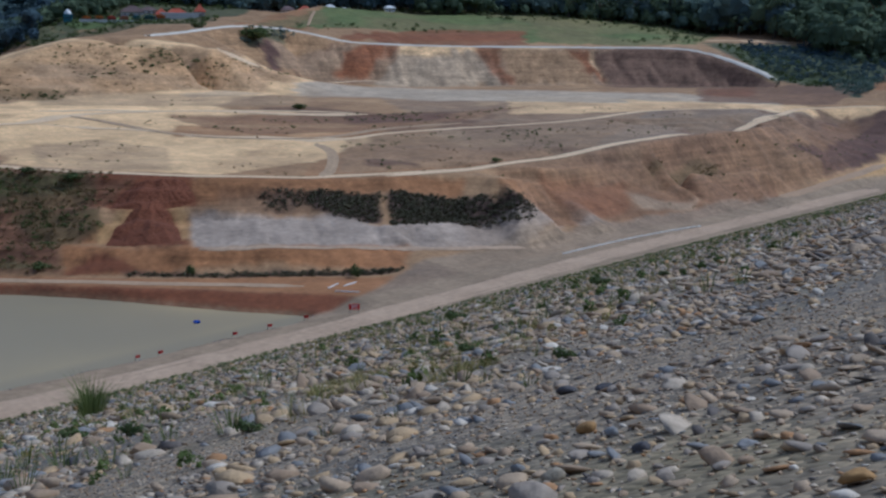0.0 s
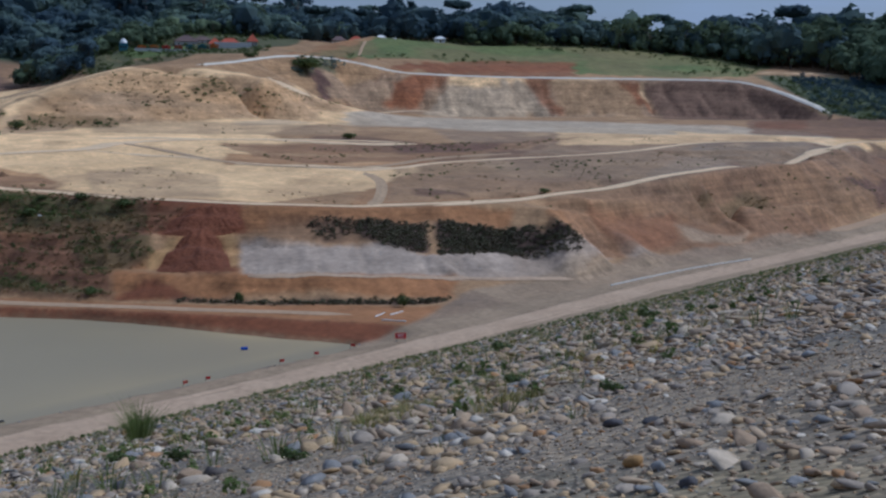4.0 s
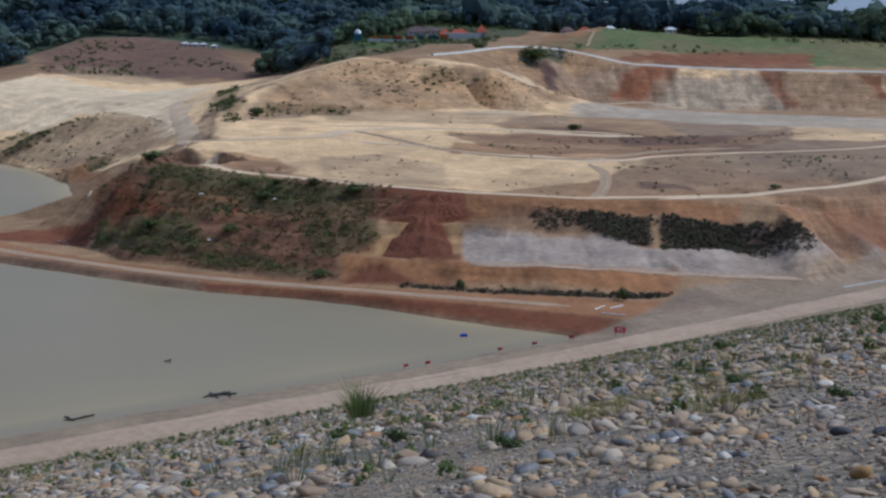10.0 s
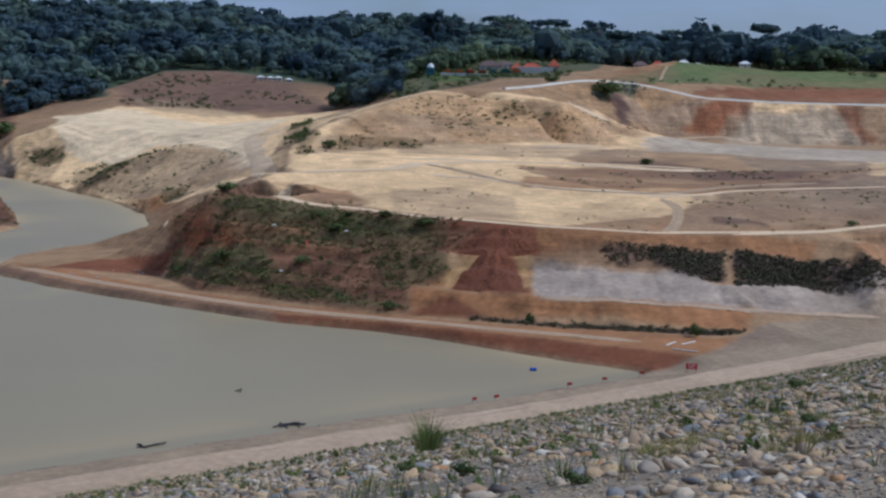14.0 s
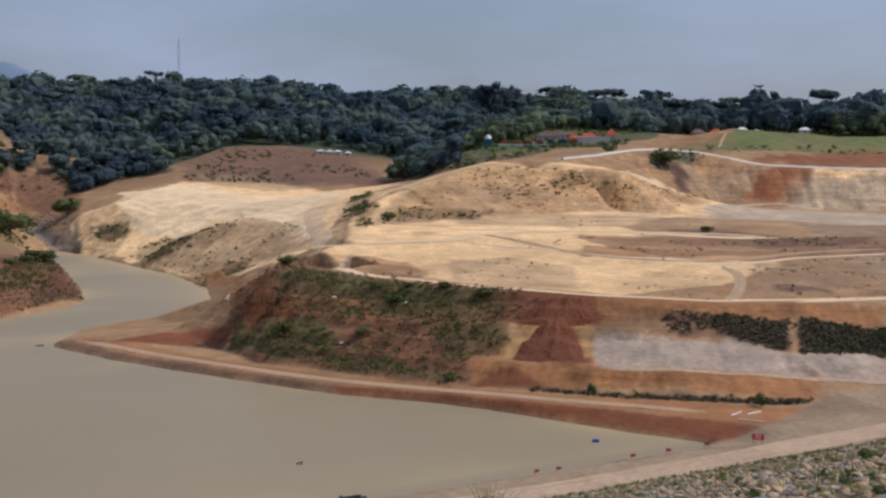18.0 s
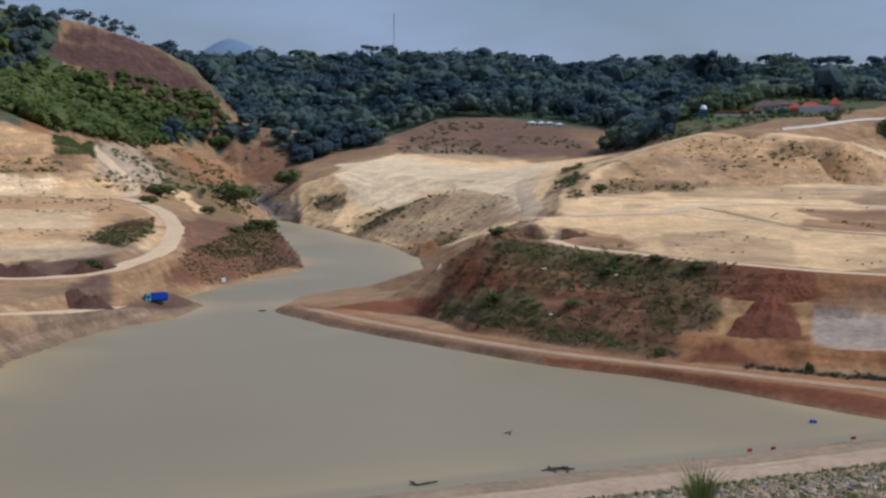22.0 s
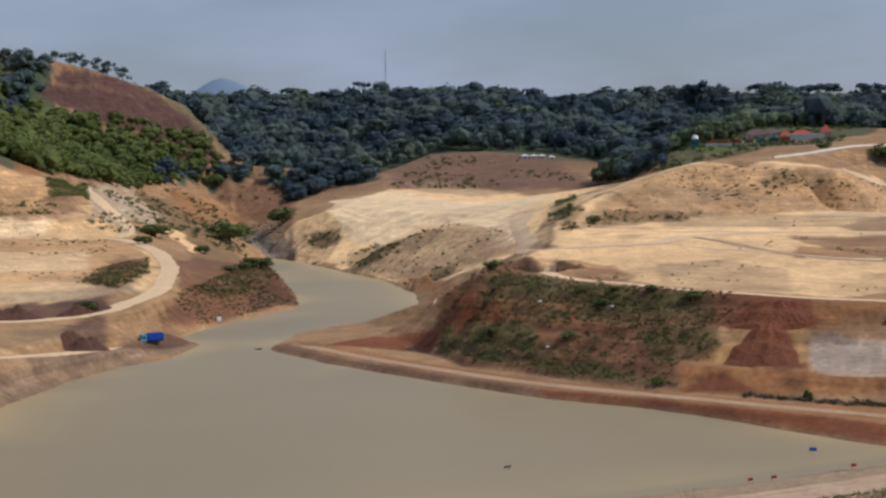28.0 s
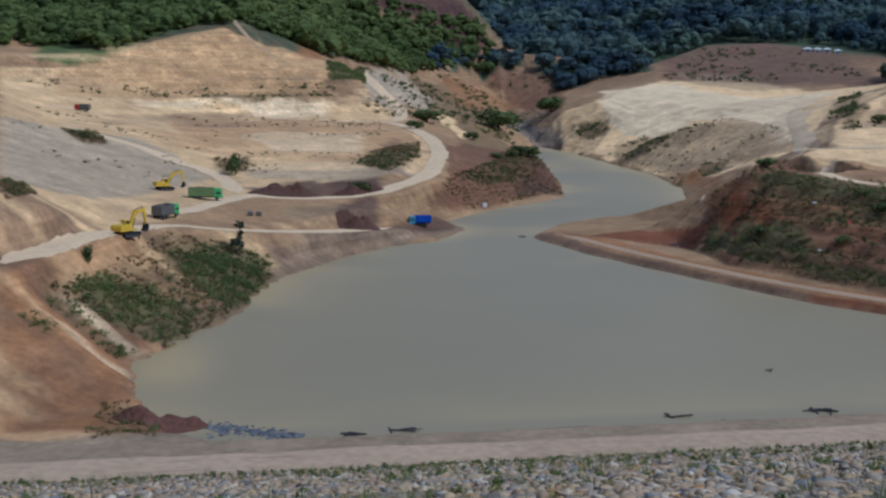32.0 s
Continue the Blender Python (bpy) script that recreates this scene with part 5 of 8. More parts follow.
        best[i0:i1, j0:j1] = np.where(nearer, d, best[i0:i1, j0:j1])
        level[i0:i1, j0:j1] = np.where(nearer, za + (zb - za) * k, level[i0:i1, j0:j1])
    w = np.clip((reach - best) / ease, 0, 1)
    w = w * w * (3 - 2 * w)
    GZ = GZ * (1 - w) + level * w


def ground(x, y):
    """The ground's height at x, y."""
    x, y = np.asarray(x, float), np.asarray(y, float)
    i = np.clip(np.searchsorted(GX, x) - 1, 0, len(GX) - 2)
    j = np.clip(np.searchsorted(GY, y) - 1, 0, len(GY) - 2)
    u = np.clip((x - GX[i]) / (GX[i + 1] - GX[i]), 0, 1)
    v = np.clip((y - GY[j]) / (GY[j + 1] - GY[j]), 0, 1)
    return GZ[i, j] * (1 - u) * (1 - v) + GZ[i + 1, j] * u * (1 - v) + GZ[i, j + 1] * (1 - u) * v + GZ[i + 1, j + 1] * u * v


for road_name, road_width, road_line in ROADS:
    if road_width != 5.5:
        level_road(road_line, road_width)


def between(*names):
    """The plan polygon between two bending lines, given in the same sense; '-name' turns a line round."""
    poly = []
    for n in names:
        line = [p[:2] for p in BREAKS[n.lstrip("-")]]
        poly += line[::-1] if n[0] == "-" else line
    return poly


reach = 0.3 * np.clip(np.hypot(XX, YY) / 250, 0.8, 6) ** 1.8
JX, JY = XX + reach * (1.6 * fbm(XX, YY, 30, 21, 3) + 1.3 * fbm(XX, YY, 6, 22, 3)), YY + reach * (1.6 * fbm(XX, YY, 30, 31, 3) + 1.3 * fbm(XX, YY, 6, 32, 3))
SOILMAP = np.empty((*GZ.shape, 3))
SOILMAP[:] = SOIL["tan"]


STAIN = 1.5 * fbm(XX, YY * 1.8, 26, 44, 4)


def lay(soil, mask, amount=1.0):
    m = np.asarray(mask, float)
    for _ in range(1):
        m[1:-1, 1:-1] = (m[1:-1, 1:-1] * 2 + m[:-2, 1:-1] + m[2:, 1:-1] + m[1:-1, :-2] + m[1:-1, 2:]) / 6
    a = np.clip(m * amount * (1 + 0.25 * m * (1 - amount) * STAIN), 0, 1)[..., None]
    SOILMAP[:] = SOILMAP * (1 - a) + np.array(SOIL[soil]) * a


lay("brown", np.clip((np.hypot(XX, YY) - 800) / 200, 0, 1) * (GZ > 30), 0.7)
lay("leaf", np.clip((np.hypot(XX, YY) - 960) / 60, 0, 1) * (GZ > 40))
lay("leaf", (YY > 575) & (XX < 90) & (GZ > 50), 0.9)
for soil, amount, poly in ZONES:
    lay(soil, inside(poly, JX, JY), amount)
meadow = sum(inside(poly, JX, JY) for soil, amount, poly in ZONES if soil == "grass") > 0
lay("drygrass", meadow * np.clip((fbm(XX, YY, 45, 131, 4) + 0.1) * 1.8, 0, 1), 0.75)
# furrows down the near bank: paler ribs, darker runnels
NEARBANK = [(-40, 150), (-45, 200), (-30, 240), (20, 290), (25, 280), (5, 235), (-8, 200), (-12, 165), (-6, 140), (-20, 134)]
fur = vnoise(XX * 0.35 + YY * 0.94 + 1.0 * vnoise(XX, YY, 8, 66), (YY * 0.35 - XX * 0.94) * 0.12, 3.2, 91)
lay("pale", inside(NEARBANK, JX, JY) * np.clip((fur - 0.25) * 2.5, 0, 1), 0.5)
lay("brown", inside(NEARBANK, JX, JY) * np.clip((-fur - 0.25) * 2.5, 0, 1), 0.6)
TERRACES = [(126, 271), (240, 440), (480, 430), (640, 330), (480, 190), (330, 150), (236, 172), (170, 211)]
lay("brown", inside(TERRACES, JX, JY) * np.clip((fbm(XX * 0.8 + YY * 0.5, (YY - XX * 0.6) * 1.8, 34, 87, 4) - 0.3) * 2.2, 0, 1), 0.3)
lay("pale", inside(TERRACES, JX, JY) * np.clip((fbm(XX * 0.8 + YY * 0.5, (YY - XX * 0.6) * 1.8, 40, 97, 4) - 0.35) * 2.2, 0, 1), 0.25)
# layers of paler and darker earth show in the stepped cut
LAYERED = [(-95, 490), (-30, 380), (30, 360), (75, 370), (95, 560), (85, 610), (40, 640), (-20, 605), (-60, 560), (-90, 530)]
strata = vnoise(GZ + 0.5 * fbm(XX, YY, 25, 61, 3), XX * 0.02, 2.3, 62) + 0.4 * vnoise(XX, YY, 12, 63)
lay("pale", inside(LAYERED, JX, JY) * np.clip((strata - 0.15) * 2.2, 0, 1), 0.6)
lay("brown", inside(LAYERED, JX, JY) * np.clip((-strata - 0.3) * 2.2, 0, 1), 0.5)
# scarps between the levels: the shade on their faces is laid in as brown
rise = np.hypot(np.gradient(GZ, GX, axis=0), np.gradient(GZ, GY, axis=1))
lay("brown", inside(TERRACES, JX, JY) * np.clip((rise - 0.22) * 3.0, 0, 1), 0.55)
for soil, amount, poly in MARKS:
    lay(soil, inside(poly, JX, JY), amount)
# streaks of wheels and wash across the terraces, darker and paler patches of the same earth
streak = fbm(XX * 0.35 + YY * 0.5, YY * 1.2 - XX * 0.4, 13, 81, 4)
bare = (YY > 139)[..., None]
SOILMAP[:] = np.where(bare, SOILMAP * (1 + 0.05 * fbm(XX, YY, 3.0, 85, 3) + 0.04 * fbm(XX, YY, 11.0, 86, 3))[..., None], SOILMAP)
SOILMAP[:] = np.where(bare, SOILMAP * (1 + 0.06 * streak + 0.1 * fbm(XX, YY, 70, 83, 3))[..., None], SOILMAP)
lay("bench", np.clip((138.0 - YY) * 2, 0, 1) * (YY > TOE_Y))
lay("gravel", (YY <= TOE_Y) * 1.0)
lay("mud", (np.abs(GZ) < 0.35) & (YY > 136), 0.8)

ni, nj = GZ.shape
idx = np.arange(ni * nj).reshape(ni, nj)
quads = np.stack([idx[:-1, :-1], idx[1:, :-1], idx[1:, 1:], idx[:-1, 1:]], -1).reshape(-1, 4)
ground_mesh = tri_mesh("ground", np.stack([XX, YY, GZ], -1).reshape(-1, 3), np.concatenate([quads[:, [0, 1, 2]], quads[:, [0, 2, 3]]]), m_ground, smooth=True)
layer = ground_mesh.attributes.new("soil", "FLOAT_COLOR", "POINT")
layer.data.foreach_set("color", np.concatenate([SOILMAP.reshape(-1, 3), np.ones((ni * nj, 1))], 1).astype(np.float32).ravel())
tagged(new("ground", ground_mesh), "bare terraced earth of a reservoir site, tan, red and pale", "ground", kind="structure")

# ---- water ----
lx, ly = np.meshgrid(np.arange(-60, 303, 3.0), np.arange(120, 763, 3.0), indexing="ij")
li = np.arange(lx.size).reshape(lx.shape)
lq = np.stack([li[:-1, :-1], li[1:, :-1], li[1:, 1:], li[:-1, 1:]], -1).reshape(-1, 4)
water_mesh = tri_mesh("water", np.stack([lx, ly, lx * 0], -1).reshape(-1, 3), np.concatenate([lq[:, [0, 1, 2]], lq[:, [0, 2, 3]]]), m_water, smooth=True)
# ochre silt drifts off the banks, patch by patch
drift = np.exp(-np.maximum(from_line(SHORE, lx, ly) - 1, 0) / (4 + 0.02 * ly)) * np.clip(0.25 + 1.4 * fbm(lx, ly, 40, 55, 3), 0, 1) * (ly > 142)
drift = np.clip(drift + 0.9 * np.exp(-(((lx + 5.5) / 5) ** 2 + ((ly - 178) / 13) ** 2)), 0, 1)
drift = np.clip(drift + 0.95 * np.exp(-from_line([p[:2] for p in BREAKS["shore_inlet_right"]], lx, ly, False) / 9.0), 0, 1)
swirl = (1 + 0.05 * fbm(lx * 0.5 + ly * 0.3, ly, 60, 56, 4))[..., None]
silt = (np.array((0.3, 0.236, 0.133)) * (1 - 0.7 * drift[..., None]) + np.array((0.5, 0.36, 0.16)) * 0.7 * drift[..., None]) * swirl
wash = water_mesh.attributes.new("silt", "FLOAT_COLOR", "POINT")
wash.data.foreach_set("color", np.concatenate([silt.reshape(-1, 3), np.ones((lx.size, 1))], 1).astype(np.float32).ravel())
tagged(new("water", water_mesh), "still, muddy grey-brown water of the filling reservoir", "water", kind="structure")

# ---- roads and tracks ----
def ribbon(name, line, width, material, label, lift=0.1, step=1.5, ragged=0.07, seed=0):
    """A worn track laid along a plan line, with ragged edges."""
    pts = np.array(smooth_line(line, 3))
    seg = np.r_[0, np.cumsum(np.hypot(*np.diff(pts, axis=0).T))]
    s = np.linspace(0, seg[-1], max(3, int(seg[-1] / step)))
    x, y = np.interp(s, seg, pts[:, 0]), np.interp(s, seg, pts[:, 1])
    tx, ty = np.gradient(x), np.gradient(y)
    n = np.hypot(tx, ty)
    tx, ty = tx / n, ty / n
    cross = np.linspace(-1, 1, 9)
    ease = np.clip(np.minimum(s, seg[-1] - s) / (width * 1.2), 0.25, 1)
    half = np.stack([width * 0.5 * ease * (1 + ragged * 2 * fbm(s, s * 0 + side * 50, 9, seed + 7, 3)) for side in (0, 1)])
    v = []
    for c in cross:
        w = np.where(c < 0, half[0], half[1]) * c
        px, py = x - ty * w, y + tx * w
        rut = -0.07 * (np.exp(-((np.abs(w) - width * 0.22) / 0.35) ** 2))
        v.append(np.stack([px, py, ground(px, py) + lift * (1 - 0.6 * abs(c) ** 3) + rut], -1))
    v = np.stack(v, 1)
    k, m = len(s), len(cross)
    ix = np.arange(k * m).reshape(k, m)
    q = np.stack([ix[:-1, :-1], ix[1:, :-1], ix[1:, 1:], ix[:-1, 1:]], -1).reshape(-1, 4)
    ob = new(name, tri_mesh(name, v.reshape(-1, 3), np.concatenate([q[:, [2, 1, 0]], q[:, [3, 2, 0]]]), material, smooth=True))
    return tagged(ob, label, "road", kind="structure")


ROAD_LABEL = {"wheel_track": "faint wheel tracks across the bare terrace", "terrace_track": "pale dusty track worn across the terraces", "haul_road": "wide pale dirt haul road packed by trucks", "ridge_road": "whitish gravel road along the cliff top",
              "foot_track": "narrow pale footpath worn down the slope", "spit_road": "pale beaten track along the red spit", "access_road": "pale dirt road climbing from the dam bench"}
for k, (road_name, road_width, road_line) in enumerate(ROADS):
    ribbon(road_name, road_line, road_width, {"ridge_road": m_pale_road, "spit_road": m_spit, "access_road": m_spit, "wheel_track": m_faint, "foot_track": m_faint}.get(road_name, m_road), ROAD_LABEL[road_name], lift=0.12 if math.hypot(*road_line[0]) < 400 else 0.25, seed=k)
for k, (road_name, road_width, road_line) in enumerate(TRACKS):
    ribbon(road_name, road_line, road_width, m_bench if road_width < 2 else m_road, ROAD_LABEL[road_name], lift=0.2, seed=60 + k)
ribbon("bench_road", [(x, 124.0 + max(0, min(1, (x - 120) / 120)) * 4.5) for x in range(-66, 430, 20)], 6.6, m_bench, "tan gravel service road on the dam's lower bench", lift=0.06, ragged=0.06, seed=40)

# a bank of white gravel added on the cliff road's camera side, so its line shows
for road_name, road_width, road_line in ROADS:
    if road_name == "ridge_road":
        pts = np.array(smooth_line(road_line, 3))
        run = np.r_[0, np.cumsum(np.hypot(*np.diff(pts, axis=0).T))]
        st = np.arange(0, run[-1], 1.5)
        x, y = np.interp(st, run, pts[:, 0]), np.interp(st, run, pts[:, 1])
        tx, ty = np.gradient(x), np.gradient(y)
        n = np.hypot(tx, ty)
        nx, ny = -ty / n, tx / n
        flip = np.where(nx * x + ny * y > 0, -1, 1)
        nx, ny = nx * flip, ny * flip
        rows = []
        for w, h in ((2.2, 0.15), (2.9, 0.6), (3.4, 0.85), (3.9, 0.75), (5.2, -0.3)):
            px, py = x + nx * w, y + ny * w
            rows.append(np.stack([px, py, ground(x + nx * 3, y + ny * 3) + h * (1 + 0.25 * fbm(st, st * 0 + w, 7, 31, 3)) ], -1))
        bv = np.stack(rows, 1)
        bi = np.arange(len(st) * 5).reshape(len(st), 5)
        bq = np.stack([bi[:-1, :-1], bi[1:, :-1], bi[1:, 1:], bi[:-1, 1:]], -1).reshape(-1, 4)
        berm = new("road_bank", tri_mesh("road_bank", bv.reshape(-1, 3), np.concatenate([bq[:, [0, 1, 2]], bq[:, [0, 2, 3]]]), m_pale_road, smooth=True))
        tagged(berm, "low white gravel bank added so the cliff road shows from below", "bank", kind="structure")

# ---- stones ----
rng = np.random.default_rng(7)


def stone_material():
    m = mat("riprap_stone", (0.3, 0.27, 0.235), rough=0.88, scale=11, vary=0.22, bump=0.45)
    n, l = m.node_tree.nodes, m.node_tree.links
    ramp = n.new("ShaderNodeValToRGB")
    ramp.color_ramp.interpolation = "CONSTANT"
    shades = [(0.0, (0.39, 0.295, 0.195)), (0.2, (0.31, 0.26, 0.205)), (0.38, (0.43, 0.31, 0.175)), (0.54, (0.47, 0.39, 0.29)), (0.66, (0.31, 0.225, 0.145)), (0.82, (0.225, 0.22, 0.212)),
              (0.9, (0.37, 0.21, 0.095)), (0.935, (0.13, 0.112, 0.098)), (0.965, (0.56, 0.5, 0.41))]
    while len(ramp.color_ramp.elements) < len(shades):
        ramp.color_ramp.elements.new(0.5)
    for e, (p, c) in zip(ramp.color_ramp.elements, shades):
        e.position, e.color = p, (c[0] * 1.08, c[1] * 1.03, c[2] * 0.98, 1)
    geo = next(k for k in n if k.type == "NEW_GEOMETRY")
    info = n.new("ShaderNodeObjectInfo")
    add = n.new("ShaderNodeMath")
    add.operation = "ADD"
    wrap = n.new("ShaderNodeMath")
    wrap.operation = "FRACT"
    l.new(geo.outputs["Random Per Island"], add.inputs[0])
    l.new(info.outputs["Random"], add.inputs[1])
    l.new(add.outputs[0], wrap.inputs[0])
    l.new(wrap.outputs[0], ramp.inputs["Fac"])
    times = next(k for k in n if k.type == "VECT_MATH")
    l.new(ramp.outputs["Color"], times.inputs[0])
    return m


m_riprap = stone_material()


def stone_shape(seed, points, detail):
    """A stone worn round: the hull of points strewn over a flattened ball, or a finer lump."""
    r = random.Random(seed)
    bm = bmesh.new()
    size = (1, r.uniform(0.6, 0.95), r.uniform(0.2, 0.36))
    if detail:
        bmesh.ops.create_icosphere(bm, subdivisions=2 if seed < 100 else 1, radius=1)
        cuts = [(Vector((r.gauss(0, 1), r.gauss(0, 1), r.gauss(0, 1))).normalized(), r.uniform(0.45, 0.85)) for _ in range(10)]
        for v in bm.verts:
            for nrm, d in cuts:
                over = v.co.dot(nrm) - d
                if over > 0:
                    v.co -= nrm * over * 0.95
            v.co *= 1 + 0.09 * noise.noise(v.co * 1.7 + Vector((seed, 0, 0)))
    else:
        for _ in range(points):
            bm.verts.new(Vector((r.gauss(0, 1), r.gauss(0, 1), r.gauss(0, 1))).normalized())
        bmesh.ops.convex_hull(bm, input=bm.verts)
        bmesh.ops.triangulate(bm, faces=bm.faces)
    for v in bm.verts:
        v.co = Vector((v.co.x * size[0], v.co.y * size[1], v.co.z * size[2])) * 0.5
    loose = [v for v in bm.verts if not v.link_faces]
    bmesh.ops.delete(bm, geom=loose, context="VERTS")
    return bm


def arrays(bm):
    bm.verts.index_update()
    v = np.array([tuple(k.co) for k in bm.verts])
    f = np.array([[k.index for k in face.verts] for face in bm.faces])
    bm.free()
    return v, f


def turns(count, tilt):
    """Random turns: about the upright by any angle, then a small tilt."""
    a, b, c = rng.uniform(0, 6.283, count), rng.normal(0, tilt, count), rng.normal(0, tilt, count)
    ca, sa, cb, sb, cc, sc = np.cos(a), np.sin(a), np.cos(b), np.sin(b), np.cos(c), np.sin(c)
    o, i = np.zeros(count), np.ones(count)
    z = np.array([[ca, -sa, o], [sa, ca, o], [o, o, i]]).transpose(2, 0, 1)
    x = np.array([[i, o, o], [o, cb, -sb], [o, sb, cb]]).transpose(2, 0, 1)
    y = np.array([[cc, o, sc], [o, i, o], [-sc, o, cc]]).transpose(2, 0, 1)
    return x @ y @ z


def strew(protos, place, size, tilt=0.25):
    """One pair of arrays of many copies of the prototypes, at the places, in the sizes (one or three numbers each)."""
    size = np.asarray(size, float)
    size = size[:, None] if size.ndim == 1 else size
    pick = rng.integers(0, len(protos), len(place))
    turn = turns(len(place), tilt)
    vs, fs, base = [], [], 0
    for k, (v, f) in enumerate(protos):
        sel = np.nonzero(pick == k)[0]
        if not len(sel):
            continue
        w = np.einsum("nij,nvj->nvi", turn[sel], v[None] * size[sel][:, None, :]) + place[sel][:, None, :]
        vs.append(w.reshape(-1, 3))
        fs.append((f[None] + (np.arange(len(sel)) * len(v))[:, None, None]).reshape(-1, 3) + base)
        base += len(sel) * len(v)
    return np.concatenate(vs), np.concatenate(fs)


def face_height(x, y):
    """The gravel bedding of the dam's face, uneven by a few centimetres."""
    return TOE_Z + (TOE_Y - y) * (CREST - TOE_Z) / TOE_Y + 0.03 + 0.03 * fbm(x, y, 3, 15, 2)


def slope_places(d0, d1, spacing, thin=0.0):
    """Places on the dam's stone slope between two distances from the camera, within its sweep of view, on a shaken
    lattice.
    """
    xs, ys = np.meshgrid(np.arange(-45, 470, spacing), np.arange(0.5, TOE_Y - 0.3, spacing))
    x, y = xs.ravel() + rng.uniform(-0.45, 0.45, xs.size) * spacing, ys.ravel() + rng.uniform(-0.45, 0.45, xs.size) * spacing
    d = np.hypot(x, y)
    keep = (d >= d0) & (d < d1) & (x > -0.42 * y - 3) & (x < 4.6 * y + 6) & (fbm(x, y, 7, 60, 3) > thin)
    x, y = x[keep], y[keep]
    return np.stack([x, y, face_height(x, y)], -1)


slope_turn = Matrix.Rotation(-math.atan((CREST - TOE_Z) / TOE_Y), 4, "X")
fine_stones = [bpy.data.meshes.new("stone") for _ in range(8)]
for k, me in enumerate(fine_stones):
    b = stone_shape(k, 0, True)
    b.to_mesh(me)
    b.free()
    me.materials.append(m_riprap)
    me.polygons.foreach_set("use_smooth", [True] * len(me.polygons))
rough_stones = [arrays(stone_shape(100 + k, 18, False)) for k in range(14)]
chips = [arrays(stone_shape(300 + k, 7, False)) for k in range(8)]
slab_stones = [arrays(stone_shape(400 + k, 26, False)) for k in range(10)]
far_stones = [arrays(stone_shape(200 + k, 9, False)) for k in range(8)]

def pebble_material():
    m = mat("pebbly_dirt", (0.15, 0.135, 0.12), rough=0.95, scale=6, vary=0.3, bump=0.0, coarse=0.05)
    n, l = m.node_tree.nodes, m.node_tree.links
    geo = next(k for k in n if k.type == "NEW_GEOMETRY")
    cells = n.new("ShaderNodeTexVoronoi")
    cells.inputs["Scale"].default_value, cells.inputs["Randomness"].default_value = 7.0, 1.0
    l.new(geo.outputs["Position"], cells.inputs["Vector"])
    ramp = n.new("ShaderNodeValToRGB")
    ramp.color_ramp.elements.new(0.5)
    for e, (p, c) in zip(ramp.color_ramp.elements, [(0.0, (0.135, 0.108, 0.078)), (0.5, (0.255, 0.198, 0.135)), (1.0, (0.43, 0.325, 0.205))]):
        e.position, e.color = p, (*c, 1)
    split = n.new("ShaderNodeSeparateColor")
    l.new(cells.outputs["Color"], split.inputs[0])
    l.new(split.outputs[0], ramp.inputs["Fac"])
    # beds of blue-grey gravel lie between the tan ones
    beds = n.new("ShaderNodeTexNoise")
    beds.inputs["Scale"].default_value, beds.inputs["Detail"].default_value = 0.09, 6
    l.new(geo.outputs["Position"], beds.inputs["Vector"])
    edge = n.new("ShaderNodeMapRange")
    edge.inputs["From Min"].default_value, edge.inputs["From Max"].default_value = 0.48, 0.6
    l.new(beds.outputs["Fac"], edge.inputs["Value"])
    blend = n.new("ShaderNodeMix")
    blend.data_type, blend.blend_type = "RGBA", "MULTIPLY"
    blend.inputs["B"].default_value = (0.68, 0.74, 0.86, 1)
    l.new(edge.outputs["Result"], blend.inputs["Factor"])
    l.new(ramp.outputs["Color"], blend.inputs["A"])
    # and straw-coloured dead grass lies over some of it
    straw = n.new("ShaderNodeTexNoise")
    straw.inputs["Scale"].default_value, straw.inputs["Detail"].default_value = 0.16, 7
    shift = n.new("ShaderNodeVectorMath")
    shift.operation = "ADD"
    shift.inputs[1].default_value = (40, 15, 0)
    l.new(geo.outputs["Position"], shift.inputs[0])
    l.new(shift.outputs["Vector"], straw.inputs["Vector"])
    tuft = n.new("ShaderNodeMapRange")
    tuft.inputs["From Min"].default_value, tuft.inputs["From Max"].default_value = 0.52, 0.66
    tuft.inputs["To Max"].default_value = 0.4
    l.new(straw.outputs["Fac"], tuft.inputs["Value"])
    dress = n.new("ShaderNodeMix")
    dress.data_type = "RGBA"
    dress.inputs["B"].default_value = (0.3, 0.235, 0.11, 1)
    l.new(tuft.outputs["Result"], dress.inputs["Factor"])
    l.new(blend.outputs["Result"], dress.inputs["A"])
    l.new(dress.outputs["Result"], next(k for k in n if k.type == "VECT_MATH" and k.operation == "SCALE").inputs[0])
    relief = n.new("ShaderNodeBump")
    relief.inputs["Strength"].default_value, relief.inputs["Distance"].default_value = 0.8, 0.06
    relief.invert = True
    l.new(cells.outputs["Distance"], relief.inputs["Height"])
    l.new(relief.outputs["Normal"], n["Principled BSDF"].inputs["Normal"])
    return m


# the dirt between the stones: a sheet over the whole face, uneven by a few centimetres
sx, sy = np.meshgrid(np.concatenate([np.arange(-60, 0, 3.0), np.arange(0, 40, 0.8), np.arange(40, 500, 3.0)]), np.concatenate([np.arange(0.2, 30, 0.8), np.arange(30, TOE_Y, 2.5), [TOE_Y - 0.1]]), indexing="ij")
sz = face_height(sx, sy)
si = np.arange(sx.size).reshape(sx.shape)
sq = np.stack([si[:-1, :-1], si[1:, :-1], si[1:, 1:], si[:-1, 1:]], -1).reshape(-1, 4)
